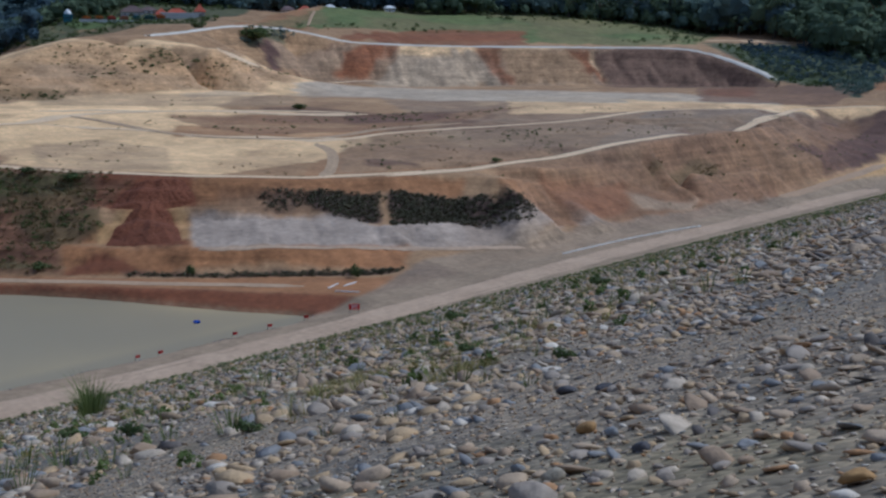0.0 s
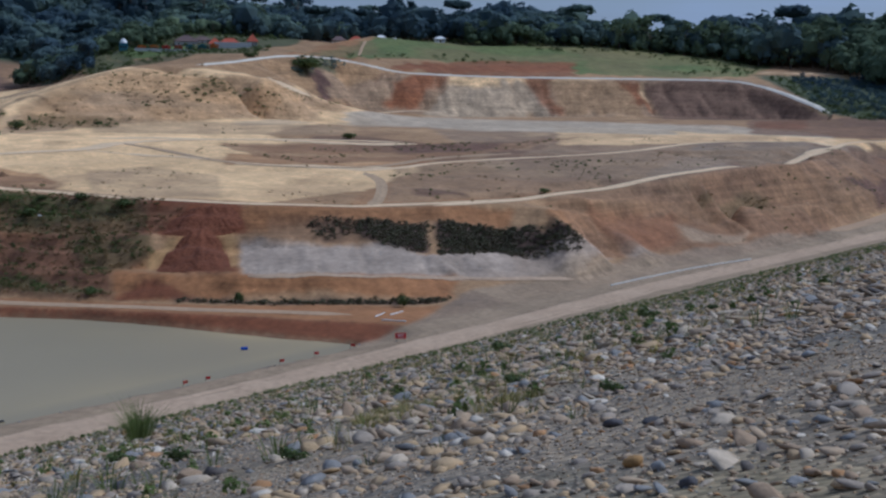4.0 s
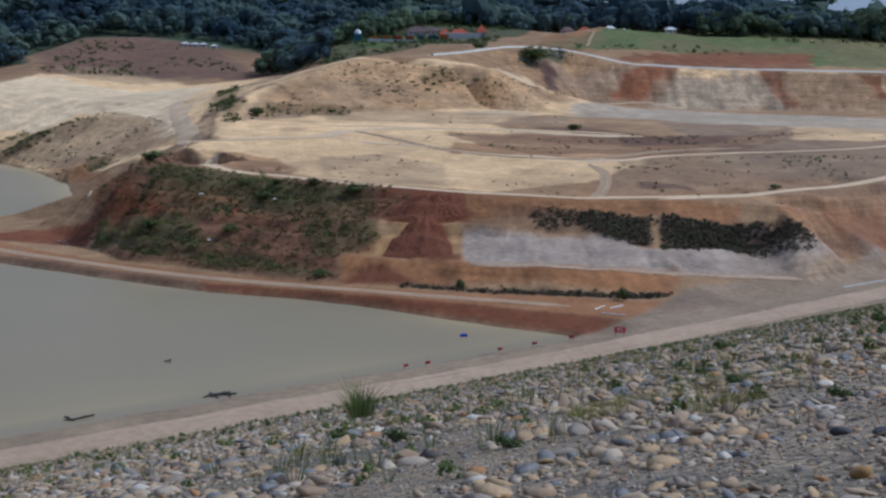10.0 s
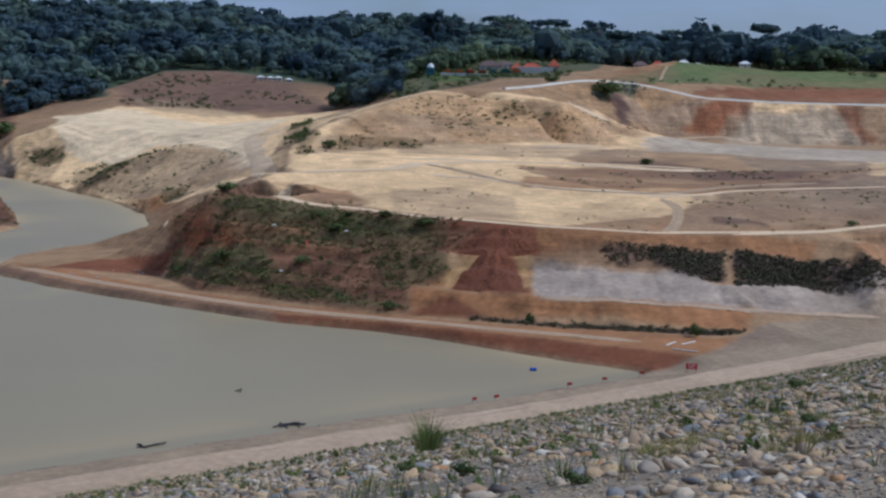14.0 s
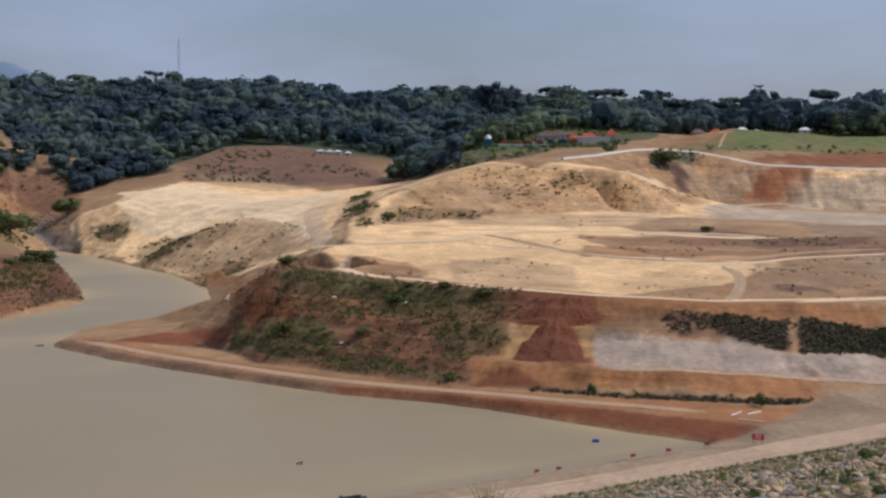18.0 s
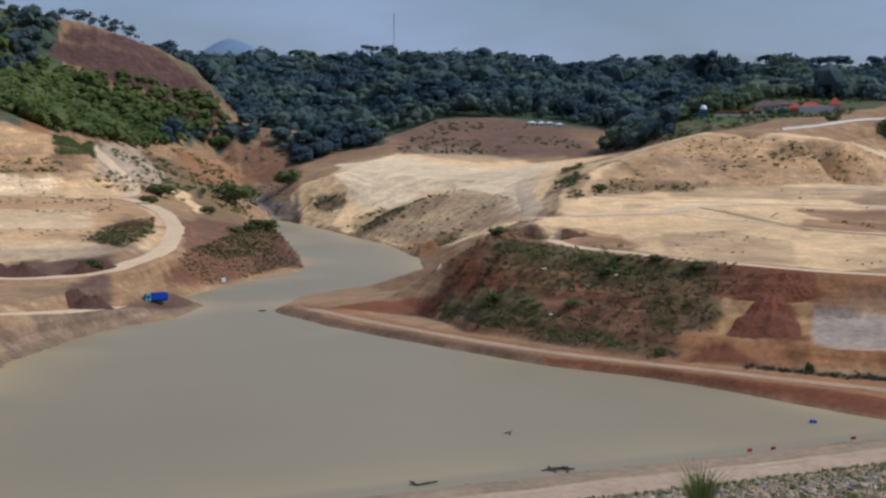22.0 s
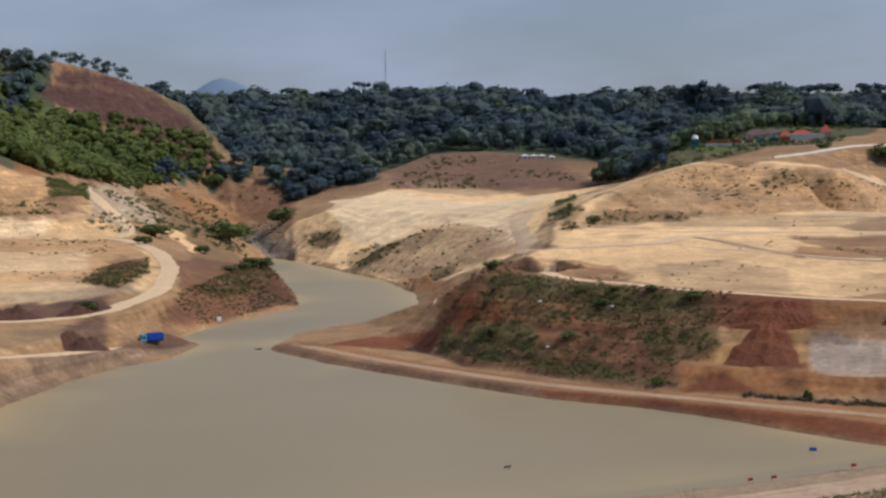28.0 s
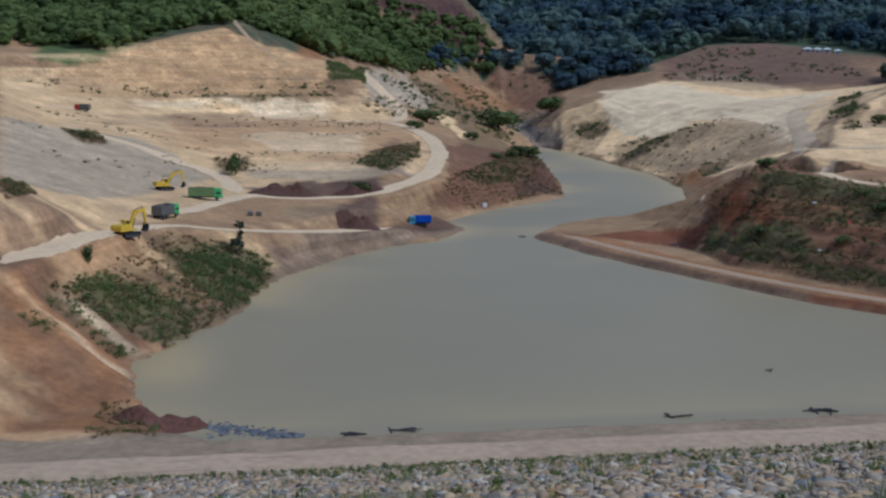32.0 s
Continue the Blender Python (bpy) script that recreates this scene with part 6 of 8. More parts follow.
dam_face = new("dam_face", tri_mesh("dam_face", np.stack([sx, sy, sz], -1).reshape(-1, 3), np.concatenate([sq[:, [0, 1, 2]], sq[:, [0, 2, 3]]]), pebble_material(), smooth=True))
tagged(dam_face, "pebbly grey dirt bedding of the dam's stone face", "dam", kind="structure")

riprap = thing("riprap_slope", Matrix.Identity(4), "sloping dam face of grey and tan river stones", "stone slope", kind="structure")
near = slope_places(4.0, 17.0, 0.3, -0.55)
order = np.argsort(np.hypot(near[:, 0], near[:, 1]))
chosen = near[order[:300]]
for k, p in enumerate(chosen):
    ob = new("stone", fine_stones[k % 8])
    grow = 0.07 + 0.2 * rng.random() ** 2.2
    ob.matrix_world = Matrix.Translation((p[0], p[1], p[2] + grow * 0.06)) @ slope_turn @ Euler((rng.normal(0, 0.2), rng.normal(0, 0.2), rng.uniform(0, 6.28))).to_matrix().to_4x4() @ Matrix.Diagonal((grow, grow, grow, 1))
    ob.parent = riprap
rest = near[order[300:]]


def stone_field(name, sets, label):
    vs, fs, base = [], [], 0
    for protos, place, size in sets:
        place = place.copy()
        place[:, 2] += 0.004 + 0.05 * (size if np.ndim(size) == 1 else size[:, 0])
        v, f = strew(protos, place, size)
        vs.append(v)
        fs.append(f + base)
        base += len(v)
    ob = new(name, tri_mesh(name, np.concatenate(vs), np.concatenate(fs), m_riprap, smooth=True))
    ob.parent = riprap
    ob["kind"] = "stuff"
    ob["label"] = label
    return ob


def fine_bed(place):
    """Stones are smaller near the crest, where gravel was spread last."""
    return 0.5 + 0.5 * np.clip((place[:, 1] - 0.3 * place[:, 0] - 4 + 4 * fbm(place[:, 0], place[:, 1], 9, 62, 2)) / 12, 0, 1)


def bare_bed(place, low, high):
    """Keeps the places where stones lie thick: low to high of the drifts of dirt between them."""
    drifts = fbm(place[:, 0] * 0.7 + place[:, 1] * 0.5, place[:, 1] - place[:, 0] * 0.3, 6.0, 161, 3)
    return place[(drifts > low) & (drifts < high)]


def flat(size):
    """Slabs: half sunk in the dirt, lower than they are wide."""
    return np.stack([size * rng.uniform(1.0, 1.3, len(size)), size * rng.uniform(0.7, 1.1, len(size)), size * rng.uniform(0.5, 1.0, len(size))], -1)


mid_a = slope_places(12, 45, 0.42, -0.45)
mid_b = slope_places(45, 95, 0.62, -0.5)
far_a = slope_places(95, 480, 1.2, -0.8)
pebbles = slope_places(4, 22, 0.16, -1.4)
grit = slope_places(22, 58, 0.42, -1.4)
slabs = bare_bed(slope_places(8, 34, 0.4, -1.4), -0.25, 9)
slabs_far = bare_bed(slope_places(34, 85, 0.85, -1.4), -0.35, 9)
lumps = bare_bed(slope_places(13, 42, 1.0, -1.4), 0.0, 9)
mid_a, rest = bare_bed(mid_a, -0.55, 9), bare_bed(rest, -0.6, 9)
stone_field("stones", [(rough_stones, rest, (0.12 + 0.36 * rng.random(len(rest)) ** 2.4) * fine_bed(rest)), (rough_stones, mid_a, (0.2 + 0.65 * rng.random(len(mid_a)) ** 2.6) * fine_bed(mid_a)),
                       (far_stones, mid_b, flat(0.24 + 0.5 * rng.random(len(mid_b)) ** 2.4)), (far_stones, far_a, flat(0.35 + 0.6 * rng.random(len(far_a)) ** 2)),
                       (slab_stones, slabs, flat(0.12 + 0.36 * rng.random(len(slabs)) ** 2.4)), (rough_stones, lumps, (0.24 + 0.36 * rng.random(len(lumps)) ** 1.6) * fine_bed(lumps)), (slab_stones, slabs_far, flat(0.35 + 0.6 * rng.random(len(slabs_far)) ** 2)),
                       (chips, pebbles, 0.045 + 0.09 * rng.random(len(pebbles)) ** 2), (chips, grit, 0.13 + 0.16 * rng.random(len(grit)) ** 2)], "grey, tan and rust-brown stones bedded in gravel")

# single boulders that lie on the face
BOULDER = {"ochre": (0.42, 0.24, 0.085), "grey": (0.3, 0.29, 0.275), "tan": (0.4, 0.33, 0.23), "dark": (0.1, 0.092, 0.095)}
boulder_paint = {k: mat(k + "_boulder", c, rough=0.85, scale=9, vary=0.35, bump=0.5, tint=tuple(v * 0.7 for v in c)) for k, c in BOULDER.items()}
for k, (x, y, size, shade) in enumerate(((10.2, 5.9, 0.26, "ochre"), (9.8, 5.4, 0.22, "grey"), (8.9, 4.6, 0.2, "dark"), (20.2, 9.3, 0.34, "dark"), (18.9, 7.7, 0.36, "grey"), (8.5, 5.6, 0.22, "grey"), (8.1, 5.0, 0.24, "tan"), (7.1, 2.2, 0.28, "ochre"), (15.7, 22.5, 0.5, "dark"), (33.3, 27.2, 0.8, "dark"), (13.6, 8.2, 0.3, "dark"), (13.2, 7.4, 0.28, "dark"))):
    bm = stone_shape(k, 0, True)
    for v in bm.verts:
        v.co = Vector((v.co.x, v.co.y, v.co.z * 2.0)) * size
    for face_ in bm.faces:
        face_.smooth = True
    ob = part("boulder", bm, boulder_paint[shade], None)
    ob.matrix_world = Matrix.Translation((x, y, float(face_height(x, y)) + size * 0.17)) @ slope_turn @ pose(0, 0, 0, 0, 0, 47 * k)
    tagged(ob, {"ochre": "rust-orange rounded", "grey": "smooth grey", "tan": "pale tan rounded", "dark": "dark brown"}[shade] + " boulder lying on the stone slope", "boulder", "boulders on the dam")

# ---- plants ----
def leaf_cloud(blobs, count, leaf, seed, flat=0.75):
    """Small leaf triangles strewn through several uneven blobs (x, y, z, radius)."""
    r = np.random.default_rng(seed)
    b = np.array(blobs, float)
    w = b[:, 3] ** 2
    pick = r.choice(len(b), count, p=w / w.sum())
    d = r.normal(0, 1, (count, 3))
    d /= np.linalg.norm(d, axis=1)[:, None]
    rad = b[pick, 3] * r.uniform(0.45, 1.05, count) ** 0.6
    c = b[pick, :3] + d * rad[:, None] * (1, 1, flat)
    n = d + 0.24 * r.normal(0, 1, (count, 3)) + (0, 0, 0.3)
    n /= np.linalg.norm(n, axis=1)[:, None]
    u = np.cross(n, r.normal(0, 1, (count, 3)))
    u /= np.linalg.norm(u, axis=1)[:, None]
    v = np.cross(n, u)
    s = leaf * r.uniform(0.6, 1.4, count)[:, None]
    verts = np.stack([c - u * s * 0.6 - v * s * 0.4, c + u * s * 0.6 - v * s * 0.3, c + v * s * 0.8], 1).reshape(-1, 3)
    return verts, np.arange(count * 3).reshape(-1, 3)


def limb(a, b, r0, r1, sides=6):
    """A tapered round piece from a to b."""
    a, b = np.array(a, float), np.array(b, float)
    d = (b - a) / np.linalg.norm(b - a)
    u = np.cross(d, (0.3, 0.9, 0.2))
    u /= np.linalg.norm(u)
    w = np.cross(d, u)
    t = np.arange(sides) * 2 * np.pi / sides
    ring = np.cos(t)[:, None] * u + np.sin(t)[:, None] * w
    v = np.concatenate([a + ring * r0, b + ring * r1, [b]])
    f = [(i, (i + 1) % sides, sides + i) for i in range(sides)] + [((i + 1) % sides, sides + (i + 1) % sides, sides + i) for i in range(sides)] + [(sides + i, sides + (i + 1) % sides, 2 * sides) for i in range(sides)]
    return v, np.array(f)


def join(pieces):
    vs, fs, base = [], [], 0
    for v, f in pieces:
        vs.append(v)
        fs.append(f + base)
        base += len(v)
    return np.concatenate(vs), np.concatenate(fs)


def tree_shape(seed, tall=1.0, spread=0.42, count=150, leaf=0.11, kind="round"):
    """Crown and wood of a tree one metre high, to be scaled."""
    r = random.Random(seed)
    top = 0.45 if kind != "umbrella" else 0.78
    lean = (r.uniform(-0.05, 0.05), r.uniform(-0.05, 0.05))
    wood = [limb((0, 0, -0.05), (lean[0], lean[1], top), 0.026, 0.014)]
    blobs = []
    n = r.randint(5, 8)
    for k in range(n):
        a = 6.283 * k / n + r.uniform(-0.4, 0.4)
        reach = spread * r.uniform(0.35, 0.75)
        z = r.uniform(0.32, 0.85) if kind == "round" else r.uniform(0.86, 0.96) if kind == "umbrella" else r.uniform(0.3, 0.95)
        if kind == "tall":
            reach *= 1.15 - z
        p = (lean[0] + math.cos(a) * reach, lean[1] + math.sin(a) * reach, z)
        wood.append(limb((lean[0], lean[1], top * r.uniform(0.75, 1)), p, 0.011, 0.004, 4))
        blobs.append((*p, spread * r.uniform(0.28, 0.48) * (0.7 if kind == "umbrella" else 1)))
    if kind == "round":
        blobs.append((lean[0], lean[1], 0.84, spread * 0.4))
    return leaf_cloud(blobs, count, leaf, seed, 0.45 if kind == "umbrella" else 0.8), join(wood)


def palm_shape(seed):
    """A coconut palm one metre high: a bent stem and a head of drooping fronds."""
    r = random.Random(seed)
    bend = r.uniform(-0.06, 0.06)
    wood = [limb((0, 0, -0.03), (bend * 0.4, 0, 0.45), 0.014, 0.011), limb((bend * 0.4, 0, 0.45), (bend, 0, 0.86), 0.011, 0.008)]
    v, f = [], []
    for k in range(15):
        a, up = 6.283 * k / 15 + r.uniform(-0.2, 0.2), r.uniform(-0.2, 0.9)
        ca, sa = math.cos(a), math.sin(a)
        pts = [(s * 0.24 * math.cos(up * (1 - s)), 0.86 + 0.24 * (up * s - (0.55 + 0.35 * up) * s * s)) for s in (0, 0.35, 0.7, 1.0)]
        for (d0, z0), (d1, z1) in zip(pts, pts[1:]):
            i = len(v)
            w = 0.025
            v += [(bend + ca * d0 - sa * w, sa * d0 + ca * w, z0 - 0.012), (bend + ca * d0, sa * d0, z0), (bend + ca * d0 + sa * w, sa * d0 - ca * w, z0 - 0.012),
                  (bend + ca * d1 - sa * w, sa * d1 + ca * w, z1 - 0.012), (bend + ca * d1, sa * d1, z1), (bend + ca * d1 + sa * w, sa * d1 - ca * w, z1 - 0.012)]
            f += [(i, i + 1, i + 4), (i, i + 4, i + 3), (i + 1, i + 2, i + 5), (i + 1, i + 5, i + 4)]
    return (np.array(v), np.array(f)), join(wood)


def plant(name, shape, m, height, label, category="tree", leaf_material=None, group="", width=1.0):
    """One tree or bush as a thing with crown and trunk."""
    ob = thing(name, m, label, category, group)
    (cv, cf), (wv, wf) = shape
    s = (height * width, height * width, height)
    crown = new("crown", tri_mesh("crown", cv * s, cf, leaf_material or m_hazed_leaf))
    trunk = new("trunk", tri_mesh("trunk", wv * s, wf, m_trunk, smooth=True))
    crown.parent = trunk.parent = ob
    return ob


def plain_stem(shape):
    """The same tree for woods far off: a bare stem, and a dense lumpy heart inside the leaves."""
    v = shape[0][0]
    mid, size = v.mean(0), (v.max(0) - v.min(0)) * 0.41
    bm = bmesh.new()
    bmesh.ops.create_icosphere(bm, subdivisions=1, radius=1)
    heart = [mid + np.array(k.co) * size * (1 + 0.3 * noise.noise(k.co * 2.0 + Vector(mid) * 9)) for k in bm.verts]
    bm.verts.index_update()
    faces = np.array([[k.index for k in f.verts] for f in bm.faces])
    bm.free()
    return join([shape[0], (np.array(heart), faces)]), limb((0, 0, -0.05), (0.01, 0.01, 0.5), 0.024, 0.012, 3)


wood_trees = [plain_stem(tree_shape(60 + k, count=95, leaf=0.15, spread=0.56)) for k in range(7)] + [plain_stem(tree_shape(70 + k, spread=0.36, count=80, leaf=0.12, kind="tall")) for k in range(3)]
round_trees = [tree_shape(k, count=190, leaf=0.095, spread=0.5) for k in range(7)]
tall_trees = [tree_shape(20 + k, spread=0.3, count=140, leaf=0.085, kind="tall") for k in range(3)]
umbrella_trees = [tree_shape(40 + k, spread=0.55, count=120, leaf=0.09, kind="umbrella") for k in range(3)]
palms = [palm_shape(k) for k in range(3)]


def clear_of(x, y, spots):
    ok = np.ones(len(x), bool)
    for sx, sy, sr in spots:
        ok &= np.hypot(x - sx, y - sy) > sr
    return ok


VILLAGE = [(514, 598, 17), (496, 628, 14), (450, 631, 11), (474, 614, 19), (462, 870, 22), (608, 594, 24), (632, 583, 20), (667, 558, 18), (843, 393, 14)]


def wood_places(poly, spacing, seed, gap=-0.55, anywhere=False):
    r = np.random.default_rng(seed)
    px, py = [p[0] for p in poly], [p[1] for p in poly]
    xs, ys = np.meshgrid(np.arange(min(px), max(px), spacing), np.arange(min(py), max(py), spacing))
    x, y = xs.ravel() + r.uniform(-0.5, 0.5, xs.size) * spacing, ys.ravel() + r.uniform(-0.5, 0.5, xs.size) * spacing
    keep = inside(poly, x, y) & (fbm(x, y, 90, seed, 3) > gap) & clear_of(x, y, VILLAGE)
    for soil, amount, zone in ZONES:
        if soil in ("brown", "umber", "pale", "tan", "red", "orange") and not anywhere:
            keep &= ~inside(zone, x, y)
    x, y = x[keep], y[keep]
    return np.stack([x, y, ground(x, y) - 0.3], -1)


def woods(name, place, low, high, material, label, shapes=None, squat=1.0):
    """Many trees grown together, as one stretch of woodland."""
    global rng
    h = (low + (high - low) * rng.random(len(place)) ** 1.4) * (1 + 0.3 * fbm(place[:, 0], place[:, 1], 70, 8, 3))
    size = np.stack([h * squat, h * squat, h], -1)
    protos = shapes or wood_trees
    state = rng.bit_generator.state
    crown = strew([p[0] for p in protos], place, size, 0.04)
    rng.bit_generator.state = state
    trunk = strew([p[1] for p in protos], place, size, 0.04)
    ob = new(name, tri_mesh(name, *crown, material))
    tagged(ob, label, "woodland", kind="stuff")
    bark = new("trunks", tri_mesh("trunks", *trunk, m_trunk))
    bark.parent = ob
    bark["kind"] = "stuff"


line = lambda n: [p[:2] for p in BREAKS[n]]
FOREST = line("forest_toe")[:-1] + [(520, 800), (560, 690), (545, 640), (600, 600), (650, 590)] + line("grass_top")[3:] + [(1000, 330), (1120, 560), (1050, 900), (900, 1150), (720, 1450), (350, 1620), (150, 1400), (190, 1120)]
woods("far_woods", wood_places(FOREST, 11.0, 3, -1.3), 9, 23, m_hazed_leaf, "mixed woodland covering the far hillside, leaves tinted blue for haze")
for k, (soil, amount, zone) in enumerate(ZONES):
    if soil == "forest":
        woods("hill_woods", wood_places(zone, 7.5, 50 + k, -1.5, True), 6, 13, m_hazed_leaf, "dark green trees on the hillside", squat=1.25)
    elif soil == "brush":
        woods("hill_brush", wood_places(zone, 5.0, 80 + k, -0.5, True), 2.5, 10, m_brush, "bright green brush on the hillside", squat=1.35)

HIGH = wood_places(FOREST, 46.0, 35, -1.5)
woods("tall_woods", HIGH, 20, 31, m_hazed_leaf, "tall trees standing over the woodland", shapes=wood_trees + [plain_stem(k) for k in umbrella_trees])
HILLTOP = [(-112, 560), (-72, 562), (-42, 580), (-15, 602), (6, 614), (28, 640), (40, 662), (20, 700), (16, 782), (60, 850), (60, 900), (-50, 900), (-200, 800)]
woods("hill_brush", wood_places(HILLTOP, 5.5, 34, -0.5, True), 2.5, 11, m_brush, "green trees and brush over the hilltop", squat=1.15)
woods("hill_woods", wood_places(HILLTOP, 9.0, 37, 0.1, True), 6, 13, m_bush, "darker trees among the hilltop brush", squat=1.1)
RIDGETOP = [(-150, 850), (-47, 882), (67, 930), (64, 872), (60, 850), (16, 782), (-60, 800)]
woods("hill_woods", wood_places(RIDGETOP, 8.0, 36, -1.3, True), 6, 12, m_hazed_leaf, "dark trees on the hill's shoulder", squat=1.25)
SADDLE = [(5, 635), (20, 640), (45, 655), (62, 668), (92, 735), (104, 760), (178, 880), (215, 915), (216, 951), (137, 912), (60, 850), (16, 782), (0, 700)]
woods("hill_brush", wood_places(SADDLE, 5.5, 33, -0.7, True), 3, 11, m_brush, "bright green brush in the saddle of the hill", squat=1.35)
# trees that stand out on the skyline
tagged(plant("tree", tall_trees[1], pose(5.2, 247.8, ground(5.2, 247.8) - 0.1), 8.0, "dark slender tree standing on the bank above the water", leaf_material=mat("dark_leaf", (0.03, 0.04, 0.02), scale=1, bump=0)), group="")


def bush(x, y, height, label, material=None, seed=0, width=1.5, name="bush"):
    shape = (leaf_cloud([(random.Random(seed + k).uniform(-0.35, 0.35), random.Random(seed + k + 9).uniform(-0.35, 0.35), random.Random(seed + k + 5).uniform(0.3, 0.65), 0.34) for k in range(6)], 260, 0.13, seed), limb((0, 0, -0.1), (0.02, 0.03, 0.5), 0.03, 0.01))
    return plant(name, shape, pose(x, y, float(ground(x, y)) - 0.05), height, label, "bush", material or m_bush, width=width)


for k, (x, y) in enumerate(((147.9, 238.7), (153.6, 231.7), (143.3, 236.1), (121.2, 250.3), (116.8, 264.8), (134.7, 200.4), (131.6, 232.2), (157.8, 221.7), (251.3, 174.5))):
    bush(x, y, 1.7 + 0.25 * (k % 4), "rounded green bush on the red earth slope", seed=60 + k, width=1.5)
for x, y, h, w, seed in ((155.4, 647.4, 17, 1.25, 1), (102, 574, 9, 1.7, 2), (212, 741, 14, 1.3, 3), (313.6, 304.5, 3.2, 1.6, 4), (169.5, 150.0, 3.0, 0.8, 5), (151.2, 175.8, 2.2, 1.0, 6), (459, 478, 9, 2.2, 7),
                         (6.1, 354.7, 7.5, 0.7, 8), (-20.3, 201.5, 3.6, 0.6, 9), (135.5, 277, 3.0, 1.6, 10), (440, 500, 5, 1.5, 11), (116, 446, 5.5, 1.8, 21), (109, 437, 3.6, 1.8, 22), (121, 452, 4.2, 1.6, 23), (103, 430, 2.8, 1.9, 24), (40, 328, 4.0, 1.6, 25), (88, 520, 5, 1.5, 26), (122, 560, 5, 1.5, 27), (230, 385, 4, 1.4, 12)):
    bush(x, y, h, "leafy green bush growing on bare earth", seed=seed, width=w)


def blades(seed, count, height, spread, width):
    """A tuft of grass: narrow bent blades, each of two pieces."""
    r = np.random.default_rng(seed)
    v, f = [], []
    for k in range(count):
        a, d, h = r.uniform(0, 6.283), spread * r.random() ** 0.7, height * r.uniform(0.5, 1)
        bx, by, out = math.cos(a) * d * 0.35, math.sin(a) * d * 0.35, d * r.uniform(0.5, 1.3)
        side = (-math.sin(a) * width, math.cos(a) * width)
        mx, my = bx + math.cos(a) * out * 0.4, by + math.sin(a) * out * 0.4
        ex, ey = bx + math.cos(a) * out, by + math.sin(a) * out
        i = len(v)
        v += [(bx - side[0], by - side[1], -0.05), (bx + side[0], by + side[1], -0.05), (mx - side[0] * 0.8, my - side[1] * 0.8, h * 0.65), (mx + side[0] * 0.8, my + side[1] * 0.8, h * 0.65), (ex, ey, h)]
        f += [(i, i + 1, i + 3), (i, i + 3, i + 2), (i + 2, i + 3, i + 4)]
    return np.array(v), np.array(f)


def scatter(poly, spacing, seed, gap=-0.2, wave=14):
    r = np.random.default_rng(seed)
    px, py = [p[0] for p in poly], [p[1] for p in poly]
    xs, ys = np.meshgrid(np.arange(min(px), max(px), spacing), np.arange(min(py), max(py), spacing))
    x, y = xs.ravel() + r.uniform(-0.5, 0.5, xs.size) * spacing, ys.ravel() + r.uniform(-0.5, 0.5, xs.size) * spacing
    keep = inside(poly, x, y) & (fbm(x, y, wave, seed, 3) > gap) & (ground(x, y) > 0.15)
    return np.stack([x[keep], y[keep], ground(x[keep], y[keep])], -1)


shrubs = [leaf_cloud([(random.Random(k * 7 + j).uniform(-0.6, 0.6), random.Random(k * 5 + j).uniform(-0.6, 0.6), random.Random(k + j * 3).uniform(0.15, 0.5), 0.4) for j in range(4)], 60, 0.17, 300 + k) for k in range(6)]


fine_shrubs = [leaf_cloud([(random.Random(k * 7 + j).uniform(-0.6, 0.6), random.Random(k * 5 + j).uniform(-0.6, 0.6), random.Random(k + j * 3).uniform(0.15, 0.6), 0.38) for j in range(5)], 130, 0.1, 330 + k) for k in range(5)]


def cover(name, place, low, high, material, label, protos=None):
    if not len(place):
        return
    size = low + (high - low) * rng.random(len(place)) ** 1.5
    ob = new(name, tri_mesh(name, *strew(protos or shrubs, place, size, 0.15), material))
    tagged(ob, label, "scrub", kind="stuff")


for k, (soil, amount, poly) in enumerate(ZONES + MARKS):
    reach = math.hypot(*poly[0])
    if soil == "scrub" and reach < 420:
        cover("scrub", scatter(poly, 1.6, 70 + k, 0.12), 0.5, 1.5, m_bush, "green weeds and low shrubs on the earth slope")
        cover("scrub", scatter(poly, 1.4, 170 + k, -0.5), 0.4, 1.2, m_dry, "dry brown weeds on the earth slope")
    elif soil == "weedy":
        cover("bank_brush", scatter(poly, 1.5, 70 + k, -0.35, 9), 0.5, 1.7, m_brush, "green brush on the red earth slope", fine_shrubs)
        cover("scrub", scatter(poly, 1.7, 170 + k, -0.2, 9), 0.4, 1.2, m_dry, "dry brown brush on the red earth slope")
    elif soil == "scrub" and reach < 700:
        cover("scrub", scatter(poly, 3.0, 70 + k, -0.1), 0.8, 2.4, m_bush, "green weeds and low shrubs on bare earth")
    elif soil == "undergrowth":
        cover("thicket", scatter(poly, 5.5, 70 + k, -0.6, 40), 1.2, 4.0, m_bush, "dark green undergrowth on the slope past the cliff")
    elif soil in ("russet", "umber", "khaki") and k >= len(ZONES):
        cover("weeds", scatter(poly, 4.5 if reach < 450 else 7.0, 70 + k, 0.35, 12), 0.3, 1.2, m_bush, "dark weeds dotted over bare earth")
    elif soil == "thicket":
        cover("thicket", scatter(poly, 5.0, 70 + k, -0.9, 40), 2.0, 5.5, m_hazed_leaf, "dark green thicket on the slope past the cliff")
    elif soil == "lush":
        cover("bank_brush", scatter(poly, 1.5, 70 + k, -0.7), 0.7, 2.1, m_brush, "lush green brush on the earth bank", fine_shrubs)
